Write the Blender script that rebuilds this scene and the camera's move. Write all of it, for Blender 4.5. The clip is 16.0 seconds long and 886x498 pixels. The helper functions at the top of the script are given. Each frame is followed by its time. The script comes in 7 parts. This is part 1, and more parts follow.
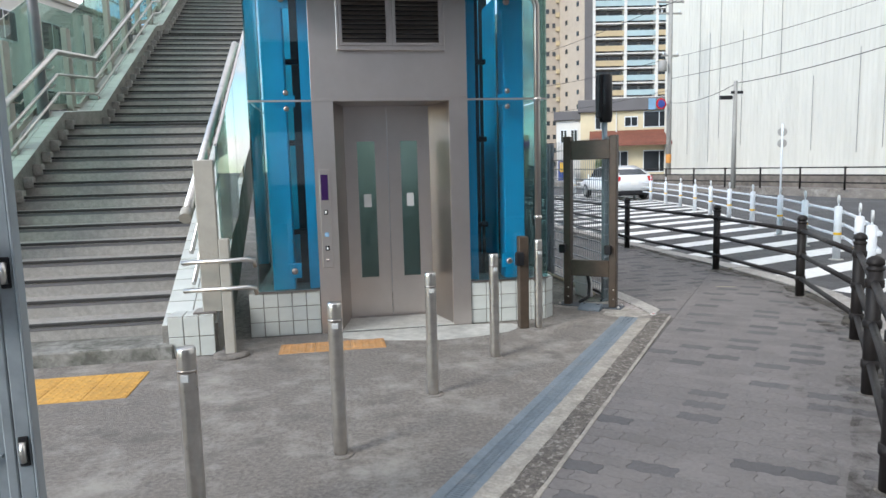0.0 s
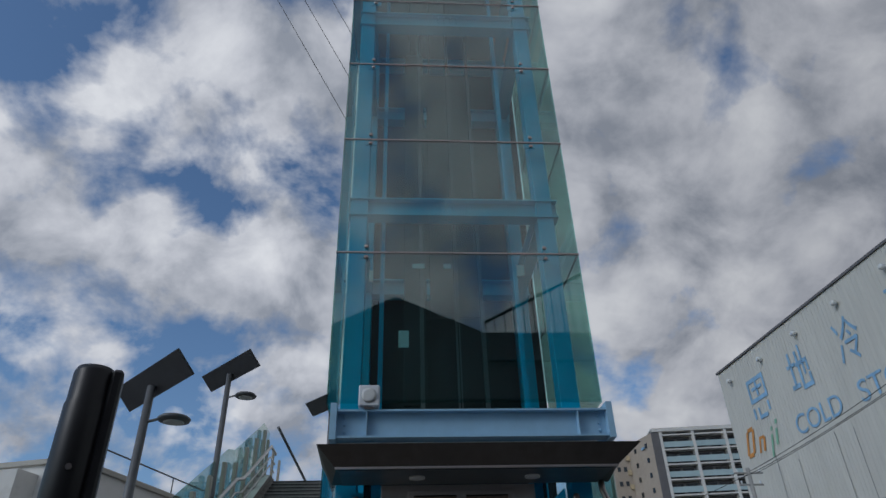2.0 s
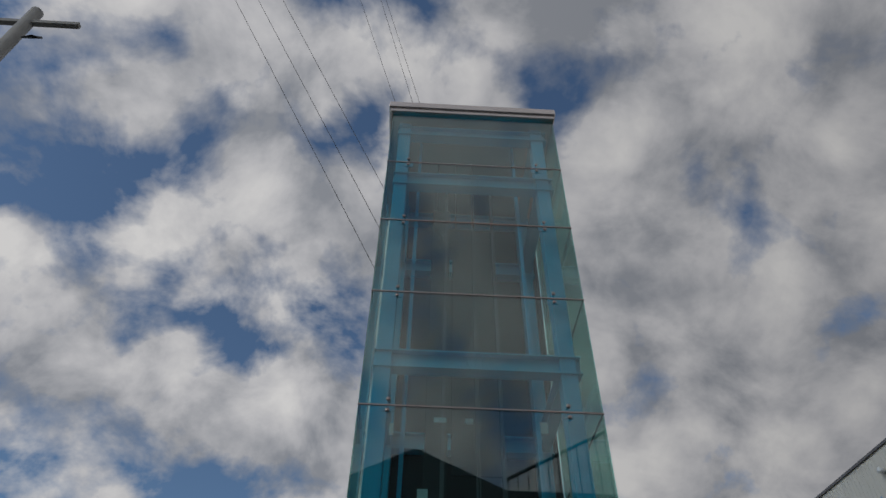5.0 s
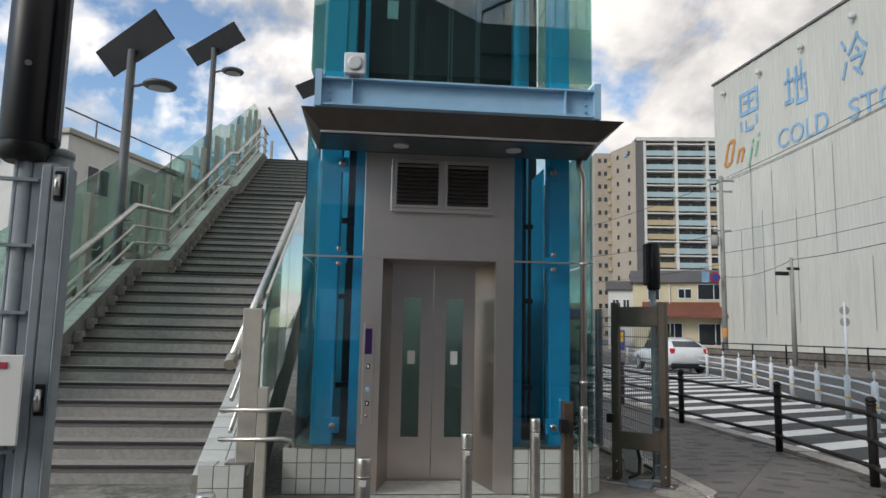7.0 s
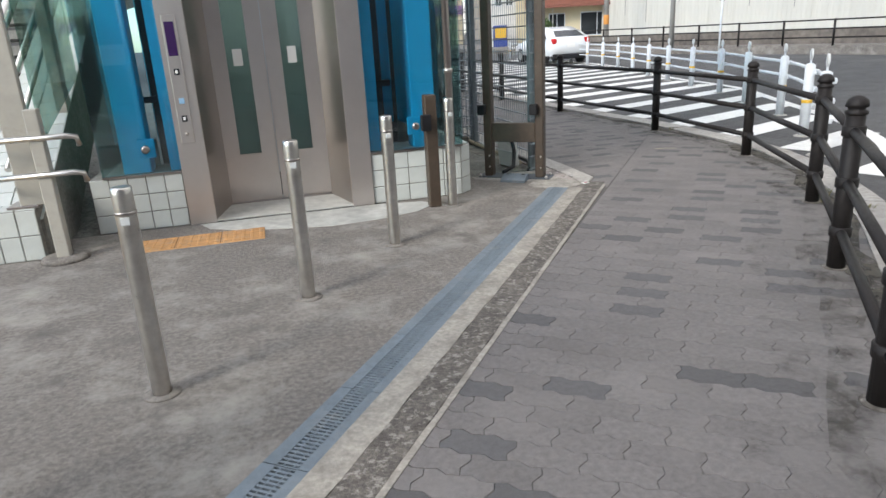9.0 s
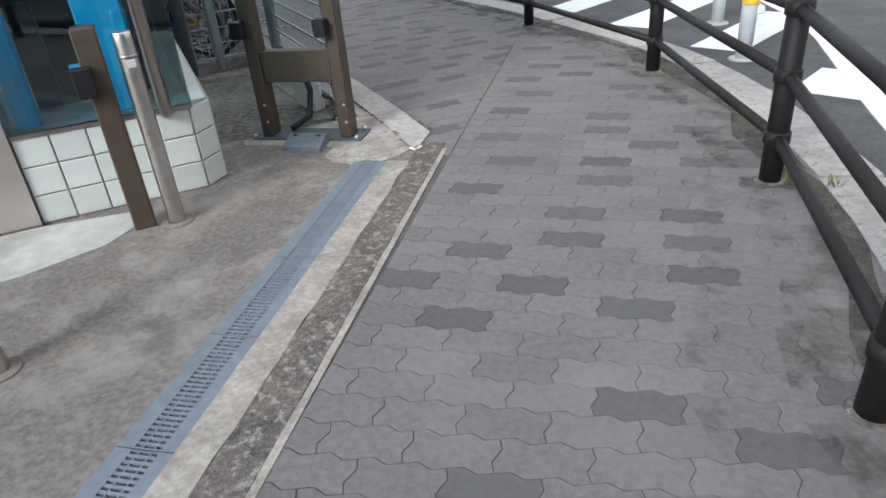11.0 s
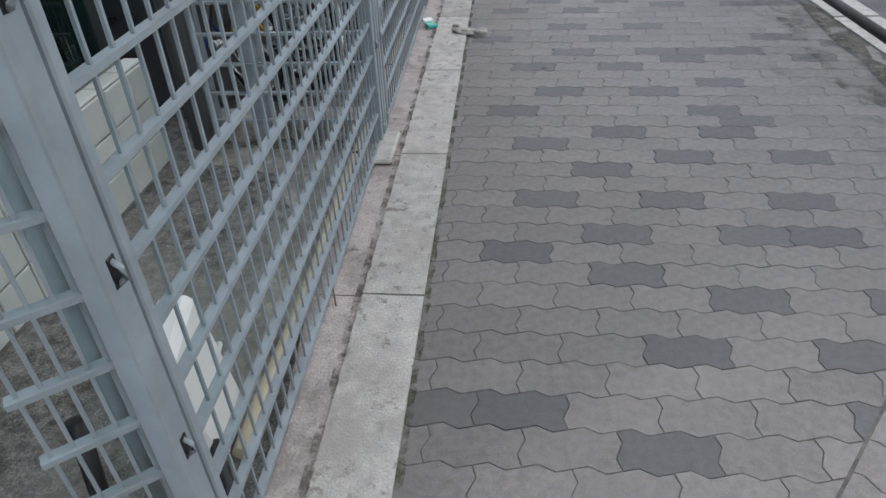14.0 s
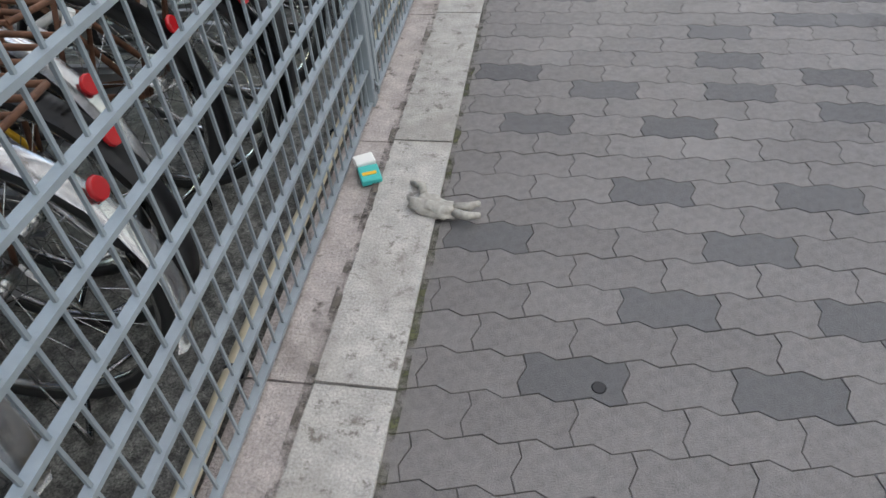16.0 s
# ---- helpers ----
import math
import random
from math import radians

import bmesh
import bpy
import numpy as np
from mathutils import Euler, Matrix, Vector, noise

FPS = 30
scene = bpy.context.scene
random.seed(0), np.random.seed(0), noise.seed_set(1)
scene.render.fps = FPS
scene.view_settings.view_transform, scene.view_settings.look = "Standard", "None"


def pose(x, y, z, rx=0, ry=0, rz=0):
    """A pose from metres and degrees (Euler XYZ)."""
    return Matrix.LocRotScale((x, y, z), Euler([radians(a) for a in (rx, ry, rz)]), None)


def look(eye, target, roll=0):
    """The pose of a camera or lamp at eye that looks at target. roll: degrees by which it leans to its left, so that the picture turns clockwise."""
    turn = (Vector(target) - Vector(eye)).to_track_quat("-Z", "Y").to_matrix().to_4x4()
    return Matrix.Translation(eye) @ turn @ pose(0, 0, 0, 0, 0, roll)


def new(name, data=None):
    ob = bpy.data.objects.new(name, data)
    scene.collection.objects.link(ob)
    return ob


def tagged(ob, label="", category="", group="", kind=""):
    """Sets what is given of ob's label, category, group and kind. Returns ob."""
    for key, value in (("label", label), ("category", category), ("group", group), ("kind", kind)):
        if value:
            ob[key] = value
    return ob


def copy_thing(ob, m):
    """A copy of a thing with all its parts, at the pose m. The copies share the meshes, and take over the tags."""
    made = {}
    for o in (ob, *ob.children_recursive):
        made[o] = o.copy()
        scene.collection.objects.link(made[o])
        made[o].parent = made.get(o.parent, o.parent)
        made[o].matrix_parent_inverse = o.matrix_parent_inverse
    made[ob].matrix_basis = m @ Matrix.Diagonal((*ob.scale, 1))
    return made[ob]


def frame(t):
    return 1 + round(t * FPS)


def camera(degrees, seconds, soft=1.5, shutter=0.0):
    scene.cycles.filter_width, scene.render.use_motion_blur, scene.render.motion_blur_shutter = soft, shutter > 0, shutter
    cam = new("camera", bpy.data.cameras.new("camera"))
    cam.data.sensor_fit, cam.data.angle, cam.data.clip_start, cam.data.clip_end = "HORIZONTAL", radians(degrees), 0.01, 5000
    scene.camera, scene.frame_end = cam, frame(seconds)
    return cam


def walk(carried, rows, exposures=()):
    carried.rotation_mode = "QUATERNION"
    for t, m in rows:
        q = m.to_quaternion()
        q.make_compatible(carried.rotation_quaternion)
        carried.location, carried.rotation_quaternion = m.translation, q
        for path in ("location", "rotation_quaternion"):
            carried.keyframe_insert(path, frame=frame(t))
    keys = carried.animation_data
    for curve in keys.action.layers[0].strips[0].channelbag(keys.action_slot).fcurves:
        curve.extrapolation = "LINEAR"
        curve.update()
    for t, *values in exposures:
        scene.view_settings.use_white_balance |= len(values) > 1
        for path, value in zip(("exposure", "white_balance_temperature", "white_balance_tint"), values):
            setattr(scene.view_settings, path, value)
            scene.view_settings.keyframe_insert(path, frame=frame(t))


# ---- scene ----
cam = camera(67.4, 16.0)
PATH = [
    (0, (-0.431, -6.161, 1.517), (-0.107, -4.203, 1.27), -1.5),
    (0.5, (-0.476, -6.194, 1.509), (-0.204, -4.214, 1.562), -1.6),
    (1, (-0.457, -6.258, 1.567), (-0.233, -4.349, 2.122), -2.4),
    (1.5, (-0.443, -6.307, 1.609), (-0.249, -4.499, 2.441), -2.5),
    (2, (-0.44, -6.332, 1.676), (-0.304, -4.649, 2.748), -1.9),
    (2.5, (-0.413, -6.39, 1.725), (-0.311, -4.868, 3.017), -1.7),
    (3, (-0.47, -6.452, 1.684), (-0.386, -5.065, 3.123), -0.5),
    (5.5, (-0.427, -6.465, 1.686), (-0.373, -5.024, 3.072), 1.4),
    (6, (-0.401, -6.377, 1.637), (-0.282, -4.743, 2.784), 1.5),
    (6.5, (-0.386, -6.228, 1.56), (-0.234, -4.361, 2.261), -0.3),
    (7, (-0.376, -6.173, 1.477), (-0.199, -4.195, 1.717), 1.2),
    (7.5, (-0.348, -6.269, 1.406), (-0.177, -4.276, 1.424), -0.5),
    (8, (-0.339, -6.048, 1.379), (-0.145, -4.065, 1.204), 0.3),
    (8.5, (-0.209, -5.623, 1.32), (0.076, -3.707, 0.822), -2.5),
    (8.7, (-0.095, -5.48, 1.289), (0.28, -3.593, 0.743), -2.4),
    (10.8, (1.316, -3.483, 1.27), (1.97, -1.873, 0.28), -5.5),
    (11, (1.469, -3.285, 1.261), (2.135, -1.672, 0.283), -4.9),
    (11.5, (1.783, -2.765, 1.288), (2.569, -1.193, 0.332), -1.7),
    (12, (2.141, -2.189, 1.349), (2.791, -0.575, 0.363), -3.8),
    (12.5, (2.461, -1.693, 1.368), (3.092, -0.01, 0.49), 1.1),
    (13, (2.761, -1.165, 1.333), (3.205, 0.595, 0.493), -1.8),
    (13.5, (2.995, -0.521, 1.267), (3.031, 1.198, 0.246), -2.6),
    (14, (3.062, 0.067, 1.24), (2.874, 1.679, 0.071), -2.4),
    (14.5, (3.133, 0.627, 1.218), (2.935, 2.241, 0.053), -3.6),
    (15, (3.127, 1.248, 1.12), (2.86, 2.801, -0.111), -2.4),
    (15.5, (3.129, 1.897, 1.15), (2.833, 3.324, -0.22), -4.4),
    (16, (3.093, 2.533, 1.183), (2.801, 3.948, -0.201), -4.4),
]

# exposure follows the phone's metering: bright ground, dark sky
EXPO = [(0, 0.41, 6500, 10), (0.5, 0.41, 6300, 10), (1.0, -0.13, 6100, 10), (1.5, -1.00, 5850, 10), (2.0, -1.45, 5950, 10), (2.5, -1.60, 6100, 10),
        (3.0, -1.69, 6250, 10), (5.5, -1.69, 6400, 10), (6.0, -1.60, 6450, 10), (6.5, -1.22, 6600, 10), (7.0, -0.48, 6800, 10), (7.5, 0.11, 7050, 12),
        (8.0, 0.51, 7050, 12), (8.5, 0.42, 6900, 11), (11.0, 0.54, 6370, 10), (12.0, 0.56, 6320, 10), (12.5, 0.68, 6370, 10), (13.0, 0.76, 6370, 10), (13.5, 0.92, 6370, 10), (14.0, 0.94, 6370, 10), (14.5, 1.10, 6570, 10), (15.0, 1.12, 6520, 10), (15.5, 1.12, 6570, 10), (16.0, 1.04, 6570, 10)]
walk(cam, [(t, look(eye, target, roll)) for t, eye, target, roll in PATH], EXPO)

# ---- world and sun ----
world = bpy.data.worlds.new("sky")
scene.world = world
world.use_nodes = True
wt = world.node_tree
wt.nodes.clear()


def wn(kind, operation="", blend_type=""):
    n = wt.nodes.new(kind)
    if operation:
        n.operation = operation
    if blend_type:
        n.blend_type = blend_type
    return n


sky = wn("ShaderNodeTexSky")
sky.sky_type, sky.sun_disc = "NISHITA", False
sky.sun_elevation, sky.sun_rotation = radians(33), radians(239)
sky.air_density, sky.dust_density = 1.0, 0.6
coord = wn("ShaderNodeTexCoord")
sep = wn("ShaderNodeSeparateXYZ")
wt.links.new(coord.outputs["Generated"], sep.inputs[0])
zmax = wn("ShaderNodeMath", operation="MAXIMUM")
zmax.inputs[1].default_value = 0.0
wt.links.new(sep.outputs["Z"], zmax.inputs[0])
zadd = wn("ShaderNodeMath", operation="ADD")
zadd.inputs[1].default_value = 0.75
wt.links.new(zmax.outputs[0], zadd.inputs[0])
dx = wn("ShaderNodeMath", operation="DIVIDE")
dy = wn("ShaderNodeMath", operation="DIVIDE")
wt.links.new(sep.outputs["X"], dx.inputs[0])
wt.links.new(sep.outputs["Y"], dy.inputs[0])
wt.links.new(zadd.outputs[0], dx.inputs[1])
wt.links.new(zadd.outputs[0], dy.inputs[1])
flat = wn("ShaderNodeCombineXYZ")
wt.links.new(dx.outputs[0], flat.inputs[0])
wt.links.new(dy.outputs[0], flat.inputs[1])


def wnoise(scale, detail, rough, off):
    m = wn("ShaderNodeMapping")
    m.inputs["Location"].default_value = off
    wt.links.new(flat.outputs[0], m.inputs[0])
    n = wn("ShaderNodeTexNoise")
    n.inputs["Scale"].default_value, n.inputs["Detail"].default_value = scale, detail
    n.inputs["Roughness"].default_value = rough
    wt.links.new(m.outputs[0], n.inputs["Vector"])
    return n


def wramp(src, stops):
    r = wn("ShaderNodeValToRGB")
    el = r.color_ramp.elements
    while len(el) < len(stops):
        el.new(0.5)
    for e, (p, c) in zip(el, stops):
        e.position, e.color = p, (*c, 1)
    wt.links.new(src, r.inputs[0])
    return r


puffs = wnoise(8.0, 10, 0.56, (3.1, 0.4, 0.0))
puffs.inputs["Distortion"].default_value = 0.25
broad = wnoise(0.9, 3, 0.5, (1.3, 6.2, 2.0))
shade = wnoise(8.0, 10, 0.56, (3.055, 0.35, 0.0))
shade.inputs["Distortion"].default_value = 0.25
# rounded heaps of cloud
warp = wn("ShaderNodeMixRGB", blend_type="ADD")
warp.inputs["Fac"].default_value = 0.16
wt.links.new(flat.outputs[0], warp.inputs["Color1"])
wt.links.new(wnoise(7.0, 5, 0.6, (0.7, 2.2, 0.0)).outputs["Color"], warp.inputs["Color2"])
heap = wn("ShaderNodeTexVoronoi")
heap.feature = "SMOOTH_F1"
heap.inputs["Scale"].default_value, heap.inputs["Smoothness"].default_value = 10.5, 0.35
wt.links.new(warp.outputs[0], heap.inputs["Vector"])
heap_sum = wn("ShaderNodeMath", operation="MULTIPLY_ADD")
heap_sum.inputs[1].default_value = -0.36
wt.links.new(heap.outputs["Distance"], heap_sum.inputs[0])
wt.links.new(puffs.outputs["Fac"], heap_sum.inputs[2])
cover_sum = wn("ShaderNodeMath", operation="MULTIPLY_ADD")
cover_sum.inputs[1].default_value = 0.20
wt.links.new(broad.outputs["Fac"], cover_sum.inputs[0])
wt.links.new(heap_sum.outputs[0], cover_sum.inputs[2])
# the heaps are bright on their sunlit shoulders and grey below
lit = wn("ShaderNodeMath", operation="MULTIPLY_ADD")
lit.inputs[1].default_value = 0.22
wt.links.new(heap.outputs["Distance"], lit.inputs[0])
wt.links.new(shade.outputs["Fac"], lit.inputs[2])
east = wn("ShaderNodeMath", operation="MULTIPLY_ADD")
east.inputs[1].default_value = 0.21
wt.links.new(sep.outputs["X"], east.inputs[0])
wt.links.new(cover_sum.outputs[0], east.inputs[2])
low = wn("ShaderNodeMapRange")
low.inputs[1].default_value, low.inputs[2].default_value = 0.16, 0.42
low.inputs[3].default_value, low.inputs[4].default_value = -0.17, 0.0
wt.links.new(sep.outputs["Z"], low.inputs[0])
cover_low = wn("ShaderNodeMath", operation="ADD")
wt.links.new(east.outputs[0], cover_low.inputs[0])
wt.links.new(low.outputs[0], cover_low.inputs[1])
cover = wramp(cover_low.outputs[0], [(0.225, (0, 0, 0)), (0.40, (1, 1, 1))])
cloud_col = wramp(lit.outputs[0], [(0.42, (1.34, 1.31, 1.28)), (0.57, (1.0, 0.99, 1.01)), (0.74, (0.52, 0.545, 0.60))])
sky_gain = wn("ShaderNodeMixRGB", blend_type="MULTIPLY")
sky_gain.inputs["Fac"].default_value = 1.0
sky_gain.inputs["Color2"].default_value = (0.145, 0.165, 0.18, 1)
wt.links.new(sky.outputs[0], sky_gain.inputs["Color1"])
sky_mix = wn("ShaderNodeMixRGB", blend_type="MIX")
wt.links.new(cover.outputs[0], sky_mix.inputs["Fac"])
wt.links.new(sky_gain.outputs[0], sky_mix.inputs["Color1"])
# cloud is thicker and greyer to the east
dim = wn("ShaderNodeMapRange")
dim.inputs[1].default_value, dim.inputs[2].default_value = -0.2, 0.9
dim.inputs[3].default_value, dim.inputs[4].default_value = 1.0, 0.55
wt.links.new(sep.outputs["X"], dim.inputs[0])
cloud_dim = wn("ShaderNodeMixRGB", blend_type="MULTIPLY")
cloud_dim.inputs["Fac"].default_value = 1.0
wt.links.new(cloud_col.outputs[0], cloud_dim.inputs["Color1"])
wt.links.new(dim.outputs[0], cloud_dim.inputs["Color2"])
wt.links.new(cloud_dim.outputs[0], sky_mix.inputs["Color2"])
bg = wn("ShaderNodeBackground")
bg.inputs["Strength"].default_value = 1.45
wt.links.new(sky_mix.outputs[0], bg.inputs["Color"])
wout = wn("ShaderNodeOutputWorld")
wt.links.new(bg.outputs[0], wout.inputs[0])

sun = new("sun", bpy.data.lights.new("sun", "SUN"))
sun.data.energy, sun.data.angle, sun.data.color = 1.9, radians(16), (1.0, 0.96, 0.9)
sun.matrix_world = look((-20, -12, 15), (0, 0, 0))


# ---- materials ----
def mat(name, base, rough=0.6, metal=0.0, var=0.0, scale=8.0, bump=0.0, bscale=60.0, stain=None, stain_at=(0.55, 0.7),
        stain_scale=1.4, wear=None, wear_at=(0.55, 0.7), wear_scale=0.8, rnd=0.0, island=0.0, stretch=(1, 1, 1), spec=0.5, coat=0.0):
    """Principled surface: grain and broad variation round a base colour, optional stains, bump, and a shift per piece."""
    m = bpy.data.materials.new(name)
    m.use_nodes = True
    nt = m.node_tree
    p = nt.nodes["Principled BSDF"]
    p.inputs["Roughness"].default_value, p.inputs["Metallic"].default_value = rough, metal
    p.inputs["Specular IOR Level"].default_value = spec
    p.inputs["Coat Weight"].default_value = coat
    p.inputs["Base Color"].default_value = (*base, 1)
    tc = nt.nodes.new("ShaderNodeTexCoord")
    mp = nt.nodes.new("ShaderNodeMapping")
    mp.inputs["Scale"].default_value = stretch
    nt.links.new(tc.outputs["Object"], mp.inputs[0])
    col = None

    def noise_node(sc, detail=5, rgh=0.6):
        n = nt.nodes.new("ShaderNodeTexNoise")
        n.inputs["Scale"].default_value, n.inputs["Detail"].default_value, n.inputs["Roughness"].default_value = sc, detail, rgh
        nt.links.new(mp.outputs[0], n.inputs["Vector"])
        return n

    def ramp(src, lo, hi, a, b):
        r = nt.nodes.new("ShaderNodeValToRGB")
        r.color_ramp.elements[0].position, r.color_ramp.elements[1].position = lo, hi
        r.color_ramp.elements[0].color, r.color_ramp.elements[1].color = (*a, 1), (*b, 1)
        nt.links.new(src, r.inputs[0])
        return r

    if var:
        g = noise_node(scale)
        lo, hi = [c * (1 - var) for c in base], [min(1, c * (1 + var)) for c in base]
        col = ramp(g.outputs["Fac"], 0.3, 0.7, lo, hi).outputs[0]
        big = noise_node(scale * 0.13, 3)
        mx = nt.nodes.new("ShaderNodeMixRGB")
        mx.blend_type = "MULTIPLY"
        mx.inputs["Fac"].default_value = 1
        nt.links.new(col, mx.inputs["Color1"])
        v = var * 0.8
        nt.links.new(ramp(big.outputs["Fac"], 0.35, 0.65, (1 - v,) * 3, (1 + v * 0.4,) * 3).outputs[0], mx.inputs["Color2"])
        col = mx.outputs[0]
        rr = nt.nodes.new("ShaderNodeMapRange")
        rr.inputs[3].default_value, rr.inputs[4].default_value = max(0.02, rough - 0.12), min(1, rough + 0.12)
        nt.links.new(g.outputs["Fac"], rr.inputs[0])
        nt.links.new(rr.outputs[0], p.inputs["Roughness"])
    for tone, at, sc in ((stain, stain_at, stain_scale), (wear, wear_at, wear_scale)):
        if not tone:
            continue
        s = noise_node(sc, 10, 0.72)
        mx = nt.nodes.new("ShaderNodeMixRGB")
        nt.links.new(ramp(s.outputs["Fac"], *at, (0, 0, 0), (1, 1, 1)).outputs[0], mx.inputs["Fac"])
        if col:
            nt.links.new(col, mx.inputs["Color1"])
        else:
            mx.inputs["Color1"].default_value = (*base, 1)
        mx.inputs["Color2"].default_value = (*tone, 1)
        col = mx.outputs[0]
    for amount, node, out in ((rnd, "ShaderNodeObjectInfo", "Random"), (island, "ShaderNodeNewGeometry", "Random Per Island")):
        if amount:
            oi = nt.nodes.new(node)
            mr = nt.nodes.new("ShaderNodeMapRange")
            mr.inputs[3].default_value, mr.inputs[4].default_value = 1 - amount, 1 + amount
            nt.links.new(oi.outputs[out], mr.inputs[0])
            mx = nt.nodes.new("ShaderNodeMixRGB")
            mx.blend_type = "MULTIPLY"
            mx.inputs["Fac"].default_value = 1
            if col:
                nt.links.new(col, mx.inputs["Color1"])
            else:
                mx.inputs["Color1"].default_value = (*base, 1)
            nt.links.new(mr.outputs[0], mx.inputs["Color2"])
            col = mx.outputs[0]
    if col:
        nt.links.new(col, p.inputs["Base Color"])
    if bump:
        b = nt.nodes.new("ShaderNodeBump")
        b.inputs["Strength"].default_value, b.inputs["Distance"].default_value = bump, 0.01
        nt.links.new(noise_node(bscale, 4).outputs["Fac"], b.inputs["Height"])
        nt.links.new(b.outputs[0], p.inputs["Normal"])
    return m


def glass_mat(name, tint, base=0.05):
    m = bpy.data.materials.new(name)
    m.use_nodes = True
    nt = m.node_tree
    nt.nodes.clear()
    tr, gl = nt.nodes.new("ShaderNodeBsdfTransparent"), nt.nodes.new("ShaderNodeBsdfGlossy")
    tr.inputs["Color"].default_value = (*tint, 1)
    gl.inputs["Roughness"].default_value = 0.0
    lw, mix = nt.nodes.new("ShaderNodeLayerWeight"), nt.nodes.new("ShaderNodeMixShader")
    lw.inputs["Blend"].default_value = 0.5
    pw, ma = nt.nodes.new("ShaderNodeMath"), nt.nodes.new("ShaderNodeMath")
    pw.operation, ma.operation = "POWER", "MULTIPLY_ADD"
    pw.inputs[1].default_value = 4.0
    ma.inputs[1].default_value, ma.inputs[2].default_value = 1.0 - base, base
    out = nt.nodes.new("ShaderNodeOutputMaterial")
    nt.links.new(lw.outputs["Facing"], pw.inputs[0])
    nt.links.new(pw.outputs[0], ma.inputs[0])
    nt.links.new(ma.outputs[0], mix.inputs[0])
    nt.links.new(tr.outputs[0], mix.inputs[1])
    nt.links.new(gl.outputs[0], mix.inputs[2])
    nt.links.new(mix.outputs[0], out.inputs[0])
    return m


def glow_mat(name, col, strength):
    m = bpy.data.materials.new(name)
    m.use_nodes = True
    p = m.node_tree.nodes["Principled BSDF"]
    p.inputs["Base Color"].default_value = (*col, 1)
    p.inputs["Emission Color"].default_value = (*col, 1)
    p.inputs["Emission Strength"].default_value = strength
    return m


M_ASPHALT = mat("asphalt", (0.075, 0.075, 0.078), 0.85, var=0.35, scale=30, bump=0.5, bscale=220, stain=(0.12, 0.12, 0.118), stain_at=(0.5, 0.75), stain_scale=0.5)
M_CONC = mat("forecourt_concrete", (0.24, 0.217, 0.195), 0.9, var=0.40, scale=330, bump=0.9, bscale=300, stain=(0.38, 0.355, 0.32), stain_at=(0.49, 0.66), stain_scale=2.0, wear=(0.145, 0.132, 0.12), wear_at=(0.54, 0.68), wear_scale=3.0)
M_CONCL = mat("light_concrete", (0.42, 0.41, 0.38), 0.85, var=0.18, scale=22, bump=0.3, bscale=140, stain=(0.2, 0.19, 0.175), stain_at=(0.54, 0.7), stain_scale=3.0)
M_APRON = mat("apron_concrete", (0.46, 0.46, 0.43), 0.8, var=0.15, scale=12, bump=0.25, bscale=120, stain=(0.3, 0.3, 0.28), stain_at=(0.5, 0.7), stain_scale=2.0)
M_KERB = mat("kerb_concrete", (0.42, 0.402, 0.375), 0.88, var=0.22, scale=160, bump=0.6, bscale=150, stain=(0.17, 0.155, 0.135), stain_at=(0.56, 0.64), stain_scale=22.0, wear=(0.31, 0.29, 0.268), wear_at=(0.48, 0.64), wear_scale=3.2, rnd=0.1)
M_AGG = mat("mossy_aggregate", (0.135, 0.12, 0.105), 0.95, var=0.45, scale=60, bump=0.9, bscale=110, stain=(0.30, 0.28, 0.25), stain_at=(0.52, 0.61), stain_scale=26.0)
M_BED = mat("joint_sand", (0.10, 0.094, 0.088), 0.95, var=0.3, scale=60, stain=(0.07, 0.08, 0.035), stain_at=(0.55, 0.7), stain_scale=3)
M_PAV = mat("paver_grey", (0.168, 0.156, 0.151), 0.72, var=0.24, scale=320, bump=0.5, bscale=300, rnd=0.09, stain=(0.195, 0.181, 0.174), stain_at=(0.50, 0.70), stain_scale=1.6, wear=(0.122, 0.112, 0.107), wear_at=(0.56, 0.74), wear_scale=0.9)
M_PAVD = mat("paver_charcoal", (0.097, 0.094, 0.096), 0.72, var=0.18, scale=320, bump=0.4, bscale=300, rnd=0.09, wear=(0.117, 0.112, 0.113), wear_at=(0.54, 0.72), wear_scale=1.1)
M_PAVJ = mat("paver_grey_far", (0.168, 0.156, 0.151), 0.72, var=0.24, scale=320, bump=0.5, bscale=300, island=0.09, stain=(0.195, 0.181, 0.174), stain_at=(0.50, 0.70), stain_scale=1.6, wear=(0.122, 0.112, 0.107), wear_at=(0.56, 0.74), wear_scale=0.9)
M_PAVDJ = mat("paver_charcoal_far", (0.097, 0.094, 0.096), 0.72, var=0.18, scale=320, bump=0.4, bscale=300, island=0.09, wear=(0.117, 0.112, 0.113), wear_at=(0.54, 0.72), wear_scale=1.1)
M_YARD = mat("yard_asphalt", (0.18, 0.177, 0.163), 0.92, var=0.75, scale=210, bump=0.8, bscale=220, stain=(0.27, 0.27, 0.24), stain_at=(0.48, 0.70), stain_scale=1.0)
M_TILE = mat("white_tile", (0.53, 0.555, 0.53), 0.35, var=0.06, scale=9, rnd=0.06, stain=(0.40, 0.40, 0.36), stain_at=(0.58, 0.75), stain_scale=4)
M_GROUT = mat("grout", (0.24, 0.23, 0.21), 0.9, var=0.25, scale=40)
M_STEEL = mat("brushed_stainless", (0.69, 0.635, 0.605), 0.38, 1.0, stain=(0.58, 0.525, 0.49), stain_at=(0.40, 0.78), stain_scale=0.7)
